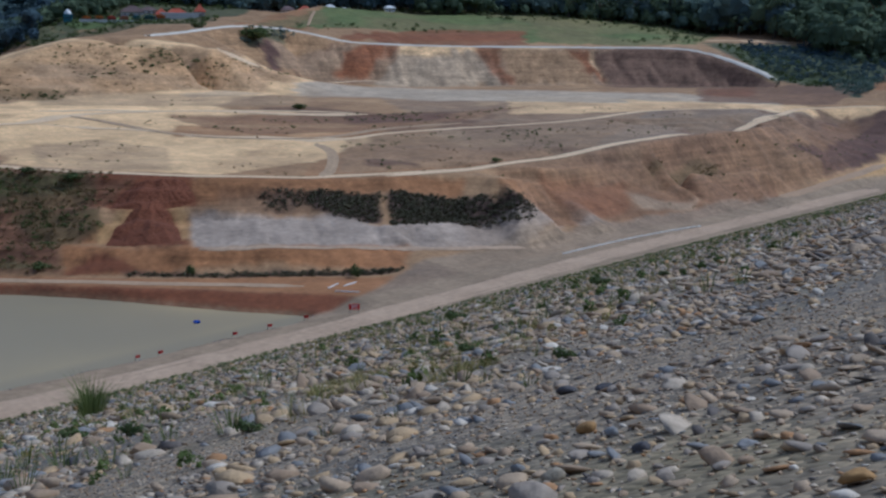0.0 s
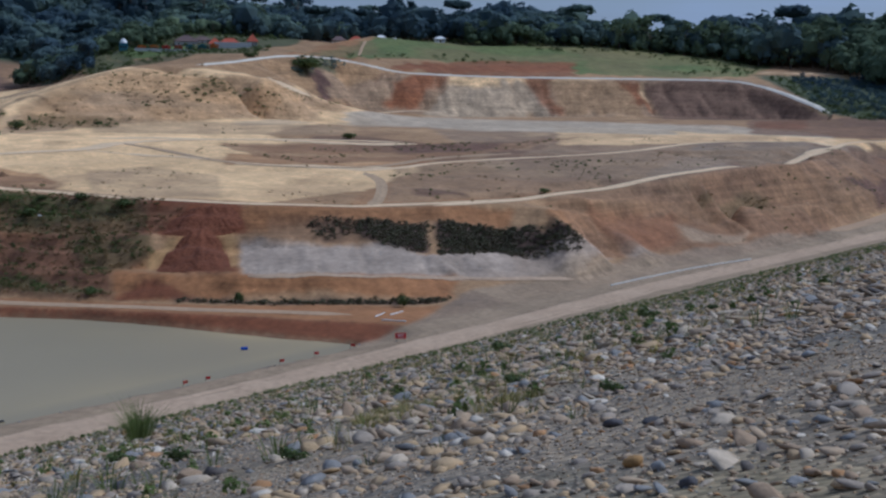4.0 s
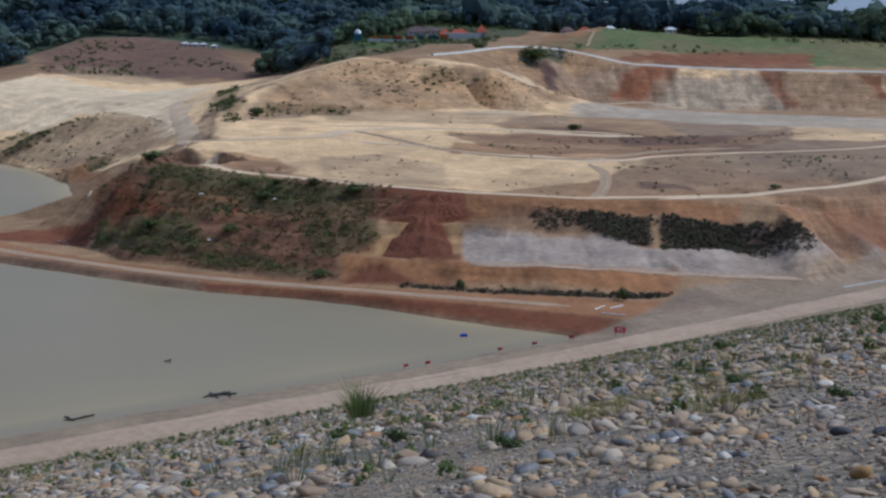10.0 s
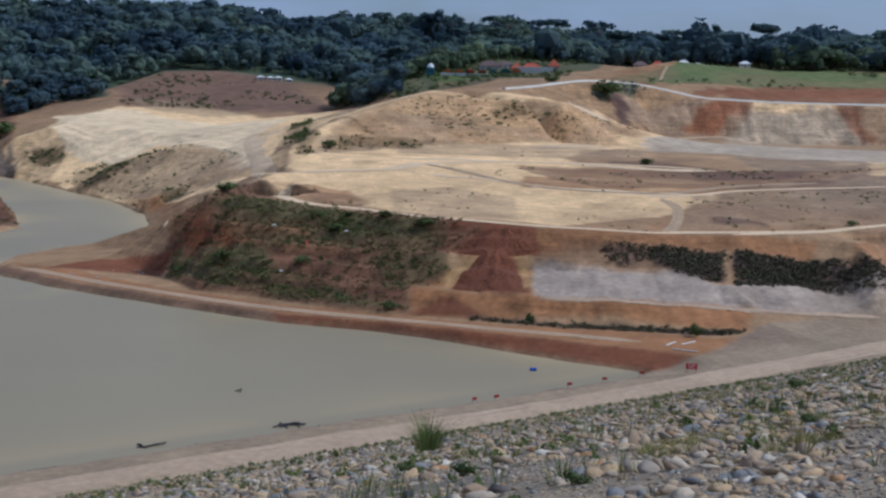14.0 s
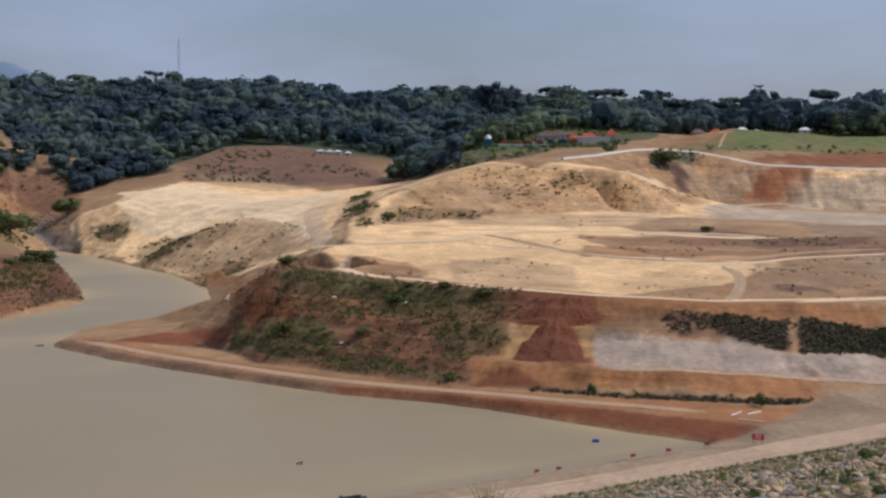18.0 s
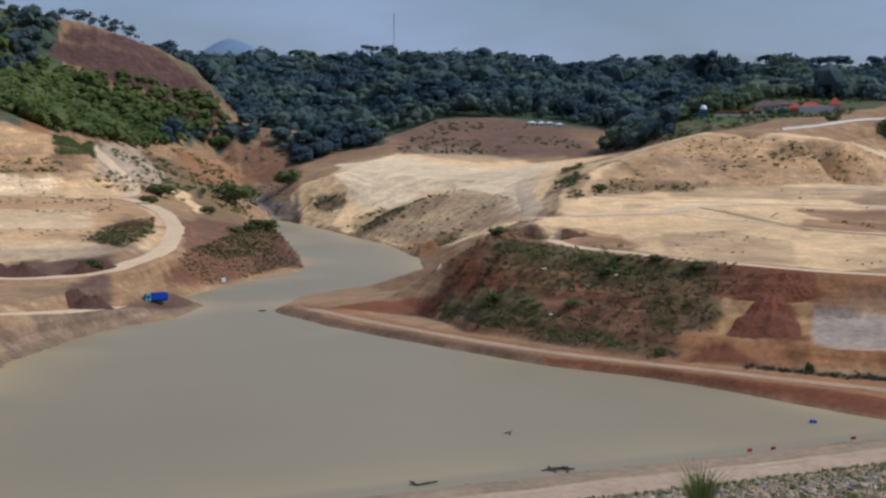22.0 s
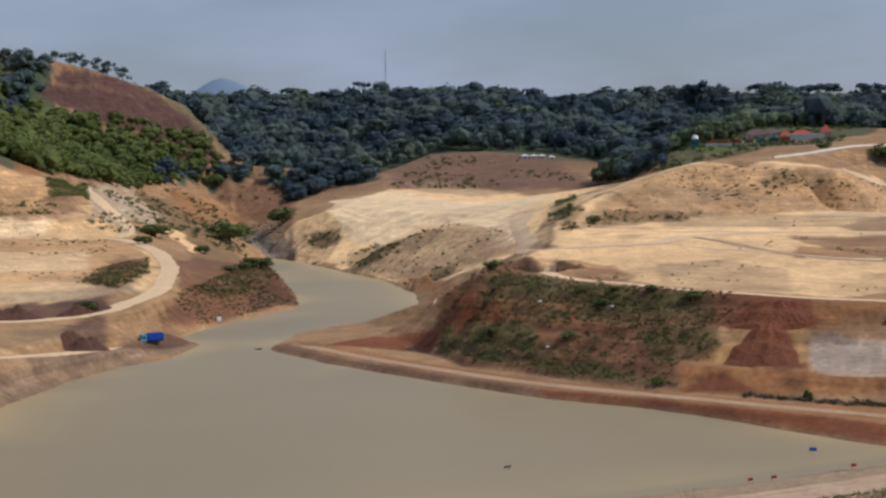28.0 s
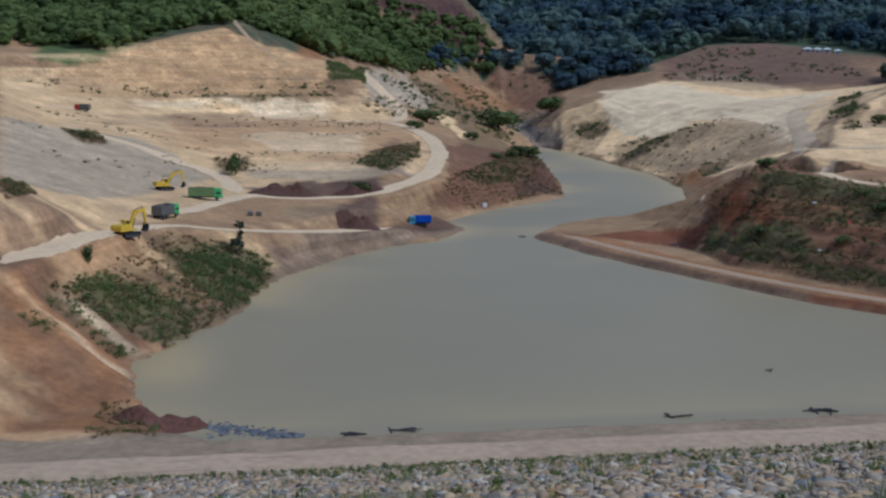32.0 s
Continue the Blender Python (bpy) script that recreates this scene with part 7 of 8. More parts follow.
        cover("scrub", scatter(poly, 2.2, 170 + k, -0.1), 0.6, 1.6, m_dry, "dry red-brown brush on the earth bank")
    elif soil == "rubble" and reach < 420:
        cover("scrub", scatter(poly, 1.5, 70 + k, -0.4), 0.4, 1.1, m_dry, "dry brown weeds on the red earth slope")
        cover("scrub", scatter(poly, 2.4, 270 + k, 0.1), 0.5, 1.3, m_bush, "green weeds on the red earth slope")
    elif soil == "dark" and reach < 420:
        cover("scrub", scatter(poly, 1.0, 70 + k, -1.2), 0.6, 1.5, m_darkscrub, "dense dark scrub on the cut slope")
    elif soil == "brown" and reach > 700:
        cover("field_brush", scatter(poly, 8, 70 + k, 0.1, 40), 1.0, 4.0, m_bush, "dark bushes scattered on the bare brown rise")
    elif soil == "grass" and reach > 420:
        cover("field_brush", scatter(poly, 9, 70 + k, 0.0, 60), 1.5, 4.0, m_bush, "scattered bushes on the grassy rise")

PLATEAU = line("edge_low") + line("plateau_3")[::-1]
cover("weeds", scatter(PLATEAU, 5.0, 91, 0.6), 0.3, 0.9, m_dry, "sparse dry weeds on the bare terraces")
HILLFACE = line("hill_toe") + line("hill_brow")[::-1]
cover("weeds", scatter(HILLFACE, 3.6, 92, 0.1), 0.5, 1.4, m_bush, "sparse green weeds on the pale hill")
cover("weeds", scatter(HILLFACE, 3.4, 192, 0.05), 0.4, 1.2, m_dry, "dry brown weeds on the pale hill")
cover("weeds", scatter([(70, 560), (120, 590), (160, 620), (200, 780), (215, 860), (160, 860), (100, 780), (75, 660)], 6.0, 193, 0.0, 30), 1.2, 3.6, m_bush, "bushes scattered over the valley side")
cover("weeds", scatter(line("pale_low") + line("pale_mound")[::-1], 4.5, 93, 0.25), 0.5, 1.6, m_bush, "sparse green weeds on the pale hill")
LEFT = [(-60, 300), (-60, 480), (60, 600), (80, 560), (60, 400), (0, 330)]
cover("weeds", scatter(LEFT, 5.0, 94, 0.35), 0.5, 1.3, m_bush, "sparse weeds on the cut terraces")
LEDGE = line("ledge_top") + line("cut_toe")[::-1]
cover("weeds", scatter(LEDGE, 3.5, 95, -0.2), 0.8, 2.2, m_bush, "band of weeds along the ledge")

# grass among the stones of the dam
tufts = [blades(k, 16, 0.5, 0.5, 0.009) for k in range(5)] + [leaf_cloud([(0, 0, 0.15, 0.2), (0.1, 0.1, 0.25, 0.16)], 40, 0.09, 500 + k) for k in range(3)]
toe = [(x, y) for x, y in ((-40, 112), (160, 112), (420, 110), (420, 119.5), (-40, 119.5))]
grass_places = np.concatenate([scatter(toe, 1.2, 96, -0.8, 10), scatter([(-20, 40), (20, 20), (200, 60), (420, 100), (420, 112), (-40, 112)], 2.5, 97, -0.2, 18), scatter([(3, 8), (60, 16), (120, 50), (-5, 40)], 2.4, 98, 0.25, 9)])
cover("grass_tufts", grass_places, 0.5, 1.7, m_brush, "green grass tufts between the stones", tufts)
cover("grass_tufts", scatter([(-20, 30), (20, 14), (200, 50), (400, 100), (400, 116), (-40, 116)], 1.7, 99, 0.15, 12), 0.5, 1.1, m_straw, "dry straw-coloured tufts between the stones", tufts)
MOSSY = [(23.5, 22.7), (31.8, 28.5), (32.3, 24.3), (28.3, 18.3), (19.8, 13.9), (18.4, 14.6), (16.2, 14.9)]
low_tufts = [blades(40 + k, 34, 0.32, 0.55, 0.013) for k in range(5)]
cover("grass_tufts", scatter(MOSSY, 0.5, 611, -0.05, 7), 0.5, 1.1, m_straw, "low straw-green grass spread between the stones", low_tufts)
cover("grass_tufts", scatter(MOSSY, 0.8, 612, 0.3, 5), 0.5, 1.0, m_brush, "low green grass spread between the stones", low_tufts)
for k, (x, y, h) in enumerate(((38.4, 53.2, 2.5), (39.2, 54.0, 2.0))):
    v, f = blades(400 + k, 150, h, h * 0.75, 0.02)
    ob = new("grass_clump", tri_mesh("grass_clump", v, f, m_brush))
    ob.location = (x, y, float(TOE_Z + (TOE_Y - y) * (CREST - TOE_Z) / TOE_Y))
    tagged(ob, "tall green grass clump growing between the stones", "grass", "grass clumps on the dam")
for k, (x, y, h) in enumerate(((21, 27, 0.55), (23.5, 33.5, 0.6), (27.0, 19.5, 0.4), (67, 38, 0.9), (62, 46, 0.9), (34, 26, 0.45), (16, 17, 0.4), (19, 11.5, 0.35), (52, 26, 0.6))):
    bush(x, y, h, "small leafy weed growing between the stones", seed=40 + k, width=1.3, name="weed")

# ---- trees that stand out against the sky ----
for k, (sort, x, y, top) in enumerate((("round", 706, 1126, 143), ("round", 716, 1084, 143), ("round", 726, 1066, 142), ("tall", 737, 1021, 144), ("umbrella", 732, 988, 134), ("umbrella", 743, 916, 132),
                                       ("umbrella", 756, 798, 124), ("round", 751, 775, 117), ("round", 757, 741, 115), ("round", 755, 655, 111), ("tall", 762, 646, 112), ("round", 746, 603, 107),
                                       ("round", 752, 580, 110), ("round", 759, 570, 111), ("umbrella", 502, 1391, 165), ("round", 438, 1413, 155), ("round", 487, 1397, 159))):
    shape = {"round": round_trees, "tall": tall_trees, "umbrella": umbrella_trees}[sort]
    plant("tree", shape[k % len(shape)], pose(x, y, float(ground(x, y)) - 0.3, 0, 0, k * 77), max(12, top - float(ground(x, y))), "tall " + {"round": "round-crowned", "tall": "slender", "umbrella": "flat-crowned"}[sort] + " tree rising over the woodland", group="skyline trees")
for k, (x, y, top) in enumerate(((97, 950, 144), (118, 957, 143), (138, 965, 140), (150, 973, 138), (109, 953, 144), (129, 961, 142))):
    plant("tree", round_trees[k % 7], pose(x, y, float(ground(x, y)) - 0.3, 0, 0, k * 61), min(13, max(8, top - float(ground(x, y)))), "round-crowned tree on the bare hilltop", group="hilltop trees", width=1.3)
for k, (x, y, top) in enumerate(((750, 460, 98), (770, 445, 101), (782, 424, 97), (801, 408, 99), (827, 353, 97), (815, 331, 93), (787, 616, 102), (809, 587, 106), (794, 538, 99), (815, 380, 90), (805, 354, 78), (735, 490, 95), (790, 440, 92), (760, 480, 96), (812, 400, 95), (830, 330, 90))):
    plant("tree", round_trees[k % 7], pose(x, y, float(ground(x, y)) - 0.3, 0, 0, k * 41), max(14, top - float(ground(x, y))), "broad dark tree at the edge of the grassy rise", leaf_material=m_grove, group="edge trees", width=1.25)
for k, (x, y, top) in enumerate(((641, 767, 112), (647, 735, 112), (649, 747, 111), (560, 640, 88), (540, 655, 86), (585, 630, 89), (700, 600, 104))):
    plant("palm_tree", palms[k % 3], pose(x, y, float(ground(x, y)) - 0.2, 0, 0, k * 53), max(13, top - float(ground(x, y))), "tall coconut palm beside the village", "palm", leaf_material=m_grove, group="palms", width=1.3)
belt = [p for p in line("grass_top")[2:]] + [(850, 300), (900, 330), (860, 420), (800, 500), (720, 560)]
woods("edge_woods", wood_places(belt, 9.0, 12, -1.2), 9, 19, m_grove, "dark trees along the edge of the grassy rise")
east = [(690, 300), (790, 340), (850, 290), (900, 250), (900, 200), (760, 190), (700, 240)]
woods("east_brush", wood_places(east, 8.0, 13, -0.6), 3, 7, m_grove, "dark brush on the slope past the cliff", squat=1.2)
ridge_right = [p[:2] for p in BREAKS["right_ridge"]] + [(1060, 240), (980, 200), (800, 210), (760, 260), (800, 330)]
woods("edge_woods", wood_places(ridge_right, 9.5, 15, -1.4), 12, 24, m_grove, "tall dark trees beyond the cliff road")
village_trees = [(428, 622), (440, 640), (470, 632), (505, 640), (520, 660), (560, 640), (600, 640), (640, 620), (620, 700), (520, 760), (430, 720)]
woods("village_woods", wood_places(village_trees, 8.0, 14, -1.3, True), 9, 17, m_grove, "green garden trees around the village houses")

behind = [(404, 600), (430, 622), (442, 665), (520, 760), (545, 815), (500, 800), (440, 720), (405, 640)]
woods("village_woods", wood_places(behind, 8.0, 16, -1.3, True), 8, 16, m_hazed_leaf, "dark trees behind the bare middle hill")

# ---- paint and metal ----
m_yellow = mat("yellow_paint", (0.62, 0.40, 0.03), rough=0.45, scale=3, vary=0.15, bump=0.05)
m_green = mat("green_paint", (0.10, 0.42, 0.12), rough=0.4, scale=3, vary=0.12, bump=0.05)
m_bed = mat("green_bed", (0.16, 0.24, 0.09), rough=0.6, scale=3, vary=0.25, bump=0.1)
m_blue = mat("blue_paint", (0.015, 0.07, 0.42), rough=0.4, scale=3, vary=0.12, bump=0.05)
m_cab = mat("pale_blue_paint", (0.10, 0.32, 0.45), rough=0.4, scale=3, vary=0.12, bump=0.05)
m_grey = mat("grey_steel", (0.12, 0.115, 0.105), rough=0.6, scale=4, vary=0.25, bump=0.1)
m_black = mat("black_rubber", (0.022, 0.021, 0.02), rough=0.85, scale=6, vary=0.2, bump=0.2)
m_glass = mat("window_glass", (0.03, 0.04, 0.05), rough=0.08, scale=2, vary=0.05, bump=0)
m_red = mat("red_paint", (0.55, 0.03, 0.035), rough=0.5, scale=3, vary=0.12, bump=0.05)
m_white = mat("white_paint", (0.75, 0.74, 0.71), rough=0.6, scale=2, vary=0.1, bump=0.05)
m_tile = mat("red_roof_tile", (0.42, 0.10, 0.055), rough=0.8, scale=1.5, vary=0.3, bump=0.4)
m_oldtile = mat("weathered_roof", (0.16, 0.11, 0.10), rough=0.85, scale=1.5, vary=0.3, bump=0.4)
m_wall = mat("plaster_wall", (0.55, 0.53, 0.50), rough=0.85, scale=0.8, vary=0.15, bump=0.1)
m_orange = mat("orange_tarp", (0.62, 0.17, 0.03), rough=0.7, scale=1, vary=0.2, bump=0.1)
m_teal = mat("teal_paint", (0.04, 0.16, 0.2), rough=0.6, scale=1, vary=0.15, bump=0.05)
m_mast = mat("galvanised_steel", (0.3, 0.32, 0.35), rough=0.5, scale=4, vary=0.2, bump=0)
m_kerb = mat("worn_whitewash", (0.6, 0.56, 0.5), rough=0.8, scale=2, vary=0.35, bump=0.1)
m_wood = mat("wet_wood", (0.045, 0.04, 0.042), rough=0.6, scale=3, vary=0.3, bump=0.3)


def cyl(bm, a, b, r, sides=14):
    """A closed round bar from a to b."""
    a, b = Vector(a), Vector(b)
    m = Matrix.Translation((a + b) / 2) @ (b - a).to_track_quat("Z", "Y").to_matrix().to_4x4()
    return bmesh.ops.create_cone(bm, cap_ends=True, segments=sides, radius1=r, radius2=r, depth=(b - a).length, matrix=m)["verts"]


def beam(bm, a, b, w0, w1, thick):
    """A tapered box beam in the xz plane, from a to b, w0 and w1 deep."""
    (ax, az), (bx, bz) = a, b
    d = math.hypot(bx - ax, bz - az)
    nx, nz = -(bz - az) / d, (bx - ax) / d
    q = [(ax + nx * w0 / 2, az + nz * w0 / 2), (ax - nx * w0 / 2, az - nz * w0 / 2), (bx - nx * w1 / 2, bz - nz * w1 / 2), (bx + nx * w1 / 2, bz + nz * w1 / 2)]
    f = [bm.verts.new((x, -thick / 2, z)) for x, z in q]
    g = [bm.verts.new((x, thick / 2, z)) for x, z in q]
    bm.faces.new(f)
    bm.faces.new(g[::-1])
    for i in range(4):
        j = (i + 1) % 4
        bm.faces.new((f[j], f[i], g[i], g[j]))


def outline(bm, pts, y0, y1):
    """A solid with the given outline in the xz plane, between y0 and y1."""
    a = [bm.verts.new((x, y0, z)) for x, z in pts]
    b = [bm.verts.new((x, y1, z)) for x, z in pts]
    bm.faces.new(a)
    bm.faces.new(b[::-1])
    for i in range(len(pts)):
        j = (i + 1) % len(pts)
        bm.faces.new((a[j], a[i], b[i], b[j]))
    bmesh.ops.recalc_face_normals(bm, faces=bm.faces)


def excavator(x, y, turn, label, boom_turn=0, reach=1.0):
    ob = thing("excavator", pose(x, y, float(ground(x, y)) + 0.02, 0, 0, turn), label, "excavator")
    for side in (-1, 1):
        bm = bmesh.new()
        cy = side * 1.15
        pts = [(-2.05, 0.5), (-1.85, 0.12), (-1.6, 0.0), (1.6, 0.0), (1.85, 0.12), (2.05, 0.5), (1.85, 0.84), (1.6, 0.94), (-1.6, 0.94), (-1.85, 0.84)]
        outline(bm, pts, cy - 0.3, cy + 0.3)
        track = part("track", bm, m_black, ob, "black steel crawler track")
        for k in range(7):
            bm = bmesh.new()
            cyl(bm, (-1.5 + k * 0.5, cy - 0.33, 0.3), (-1.5 + k * 0.5, cy + 0.33, 0.3), 0.17, 10)
            part("roller", bm, m_grey, track)
    bm = bmesh.new()
    box(bm, 0, 0, 0.75, 1.6, 2.0, 0.45, 0.05)
    cyl(bm, (0, 0, 0.9), (0, 0, 1.12), 0.6, 18)
    part("undercarriage", bm, m_grey, ob)
    bm = bmesh.new()
    box(bm, -0.6, 0, 1.32, 3.6, 2.7, 0.34, 0.06)
    box(bm, -1.2, -0.15, 1.9, 2.0, 2.3, 0.9, 0.12)
    house = part("house", bm, m_yellow, ob, "yellow engine house")
    bm = bmesh.new()
    outline(bm, [(-2.75, 1.2), (-2.2, 1.15), (-2.2, 2.3), (-2.6, 2.25), (-2.8, 1.9)], -1.3, 1.3)
    part("counterweight", bm, m_yellow, house)
    bm = bmesh.new()
    cyl(bm, (-1.4, -0.8, 2.3), (-1.4, -0.8, 2.75), 0.07)
    part("exhaust", bm, m_black, house)
    bm = bmesh.new()
    outline(bm, [(-0.3, 1.45), (1.05, 1.45), (1.2, 1.9), (0.85, 2.9), (-0.25, 2.95)], 0.32, 1.3)
    cab = part("cab", bm, m_yellow, ob, "yellow cab with dark windows")
    for pts, y0, y1 in (([(0.0, 1.9), (1.0, 1.9), (0.8, 2.75), (0.0, 2.78)], 1.29, 1.32), ([(0.0, 1.9), (1.0, 1.9), (0.8, 2.75), (0.0, 2.78)], 0.3, 0.33), ([(1.14, 1.9), (1.2, 1.9), (0.9, 2.8), (0.84, 2.8)], 0.4, 1.22)):
        bm = bmesh.new()
        outline(bm, pts, y0, y1)
        part("window", bm, m_glass, cab)
    bm = bmesh.new()
    beam(bm, (0.5, 1.5), (2.4 * reach, 4.3), 0.5, 0.75, 0.5)
    beam(bm, (2.4 * reach, 4.3), (5.0 * reach, 4.5), 0.75, 0.4, 0.5)
    boom = part("boom", bm, m_yellow, ob, "yellow cranked boom")
    bm = bmesh.new()
    beam(bm, (4.7 * reach, 5.0), (5.4 * reach, 1.9), 0.55, 0.3, 0.36)
    part("arm", bm, m_yellow, ob, "yellow digging arm")
    bm = bmesh.new()
    e = 5.4 * reach
    outline(bm, [(e - 0.1, 1.95), (e + 0.35, 1.7), (e + 0.25, 0.9), (e - 0.35, 0.5), (e - 0.85, 0.75), (e - 0.45, 1.0), (e - 0.25, 1.4)], -0.55, 0.55)
    part("bucket", bm, m_black, ob, "dark steel bucket")
    for y0 in (-0.35, 0.35):
        bm = bmesh.new()
        cyl(bm, (1.0, y0, 1.5), (1.9 * reach, y0, 3.2), 0.09, 8)
        part("boom_cylinder", bm, m_grey, ob)
    bm = bmesh.new()
    cyl(bm, (2.6 * reach, 0, 4.75), (4.6 * reach, 0, 5.15), 0.09, 8)
    part("arm_cylinder", bm, m_grey, ob)
    return ob


def wheel(parent, x, y, r, w):
    bm = bmesh.new()
    cyl(bm, (x, y - w / 2, r), (x, y + w / 2, r), r, 18)
    edges = [e for e in bm.edges if len(e.link_faces) == 2 and abs(e.calc_face_angle(0)) > 1.2]
    bmesh.ops.bevel(bm, geom=edges, offset=0.05, segments=2, affect="EDGES")
    t = part("wheel", bm, m_black, parent, "black rubber tyre")
    bm = bmesh.new()
    side = 1 if y > 0 else -1
    cyl(bm, (x, y + side * (w / 2 - 0.03), r), (x, y + side * (w / 2 + 0.02), r), r * 0.55, 14)
    part("rim", bm, m_grey, t)


def truck(x, y, turn, length, height, cab_mat, bed_mat, label, axles, dump=True, name="dump_truck", load=None):
    """A tipper or lorry that looks along +x; its origin lies on the ground in the middle."""
    ob = thing(name, pose(x, y, float(ground(x, y)) + 0.14, 0, 0, turn), label, "truck")
    w, r = 2.45 if length > 7 else 2.05, 0.5 if length > 7 else 0.4
    front = length / 2
    cab_len = 1.9 if length > 7 else 1.6
    bm = bmesh.new()
    for s in (-0.4, 0.4):
        box(bm, 0, s, r + 0.22, length * 0.96, 0.12, 0.26)
    for k in range(5):
        box(bm, -length * 0.42 + k * length * 0.2, 0, r + 0.22, 0.12, 0.8, 0.18)
    part("chassis", bm, m_black, ob)
    floor_z = r + 0.42
    bm = bmesh.new()
    outline(bm, [(front - cab_len, r + 0.1), (front, r + 0.05), (front, r + 0.95), (front - 0.22, height * 0.93), (front - 0.4, height * 0.96), (front - cab_len, height * 0.96)], -w / 2 + 0.05, w / 2 - 0.05)
    bmesh.ops.bevel(bm, geom=list(bm.edges), offset=0.05, segments=2, affect="EDGES")
    cab = part("cab", bm, cab_mat, ob)
    bm = bmesh.new()
    outline(bm, [(front + 0.012, r + 1.0), (front + 0.03, r + 1.0), (front - 0.18, height * 0.9), (front - 0.2, height * 0.9)], -w / 2 + 0.2, w / 2 - 0.2)
    part("windscreen", bm, m_glass, cab)
    for s in (-1, 1):
        bm = bmesh.new()
        box(bm, front - cab_len * 0.5, s * (w / 2 - 0.045), r + 1.25, cab_len * 0.6, 0.04, 0.55, 0.015)
        part("side_window", bm, m_glass, cab)
        bm = bmesh.new()
        box(bm, front + 0.03, s * (w / 2 - 0.4), r + 0.35, 0.06, 0.35, 0.2, 0.02)
        part("headlight", bm, m_white, cab)
    bm = bmesh.new()
    box(bm, front + 0.05, 0, r - 0.02, 0.16, w - 0.1, 0.3, 0.04)
    part("bumper", bm, m_grey, ob)
    back, bed_len = -length / 2, length - cab_len - 0.15
    mid = back + bed_len / 2
    top = height if dump else height * 1.0
    bed = None
    bm = bmesh.new()
    box(bm, mid, 0, floor_z + 0.06, bed_len, w, 0.12)
    for s in (-1, 1):
        box(bm, mid, s * (w / 2 - 0.04), (floor_z + top) / 2, bed_len, 0.08, top - floor_z)
    box(bm, back + bed_len - 0.04, 0, (floor_z + top) / 2, 0.08, w, top - floor_z)
    bed = part("bed", bm, bed_mat, ob)
    bm = bmesh.new()
    box(bm, back + 0.03, 0, (floor_z + top) / 2, 0.07, w - 0.16, top - floor_z - 0.1)
    part("tailgate", bm, bed_mat, bed)
    for s in (-1, 1):
        for k in range(6):
            bm = bmesh.new()
            box(bm, back + bed_len * (k + 0.5) / 6, s * (w / 2 + 0.03), (floor_z + top) / 2, 0.1, 0.07, top - floor_z)
            part("bed_rib", bm, bed_mat, bed)
    if load:
        v, f = [], []
        n = 9
        for i in range(n):
            for j in range(n):
                u, q = i / (n - 1), j / (n - 1)
                v.append((back + 0.1 + u * (bed_len - 0.2), (q - 0.5) * (w - 0.2), top - 0.25 + 0.5 * math.sin(math.pi * u) * math.sin(math.pi * q) + random.uniform(-0.05, 0.05)))
        f = [(i * n + j, (i + 1) * n + j, (i + 1) * n + j + 1, i * n + j + 1) for i in range(n - 1) for j in range(n - 1)]
        ob2 = link_mesh("earth_load", v, f, load, ob, "heaped brown earth")
    for ax in axles:
        for s in (-1, 1):
            wheel(ob, front - ax, s * (w / 2 - 0.16), r, 0.3 if ax < 2 else 0.45)
    return ob


excavator(-15.4, 221.2, 48, "yellow crawler excavator parked on the dirt road, bucket lowered", reach=0.85)
excavator(-12.2, 313.0, 25, "yellow crawler excavator working in the yard, boom stretched out", reach=0.95)
truck(-2.0, 302.0, -3, 8.3, 3.0, m_green, m_bed, "bright green dump truck with an olive bed", (1.3, 5.7, 7.0), name="dump_truck", load=m_dry)
truck(-10.2, 263.4, 62, 7.6, 3.0, m_green, m_grey, "dump truck with a dusty grey bed and green cab", (1.3, 5.2, 6.5))
truck(54.5, 315.5, 184, 6.0, 2.6, m_cab, m_blue, "small lorry with a bright blue box and pale blue cab", (1.1, 4.6), dump=False, name="lorry")
truck(-46.8, 459.0, 160, 5.6, 2.6, m_red, m_grey, "small dusty red truck on the upper road", (1.1, 4.2), name="lorry")
for x, y in ((8.5, 285.0), (10.5, 285.6)):
    bm = bmesh.new()
    box(bm, 0, 0, 0.5, 1.3, 0.9, 1.0, 0.12)
    ob = part("crate", bm, m_grey, None)
    ob.location = (x, y, float(ground(x, y)))
    tagged(ob, "small grey crate standing in the truck yard", "crate")


# ---- the village ----
def house(x, y, turn, lx, ly, wall_h, roof_h, wall_mat, roof_mat, label, name="house", peak=0.35):
    z = min(float(ground(x + dx, y + dy)) for dx in (-lx / 2, lx / 2) for dy in (-ly / 2, ly / 2))
    ob = thing(name, pose(x, y, z, 0, 0, turn), label, "house")
    bm = bmesh.new()
    box(bm, 0, 0, wall_h / 2, lx, ly, wall_h)
    walls = part("wall", bm, wall_mat, ob)
    o, ridge = 0.9, lx * peak
    bm = bmesh.new()
    low = [bm.verts.new((sx * (lx / 2 + o), sy * (ly / 2 + o), wall_h - 0.3)) for sx, sy in ((-1, -1), (1, -1), (1, 1), (-1, 1))]
    under = [bm.verts.new((v.co.x, v.co.y, wall_h - 0.55)) for v in low]
    a, b = bm.verts.new((-ridge / 2, 0, wall_h + roof_h)), bm.verts.new((ridge / 2, 0, wall_h + roof_h))
    for f in ((low[0], low[1], b, a), (low[2], low[3], a, b), (low[1], low[2], b), (low[3], low[0], a), tuple(under[::-1])):
        bm.faces.new(f)
    for i in range(4):
        j = (i + 1) % 4
        bm.faces.new((under[i], under[j], low[j], low[i]))
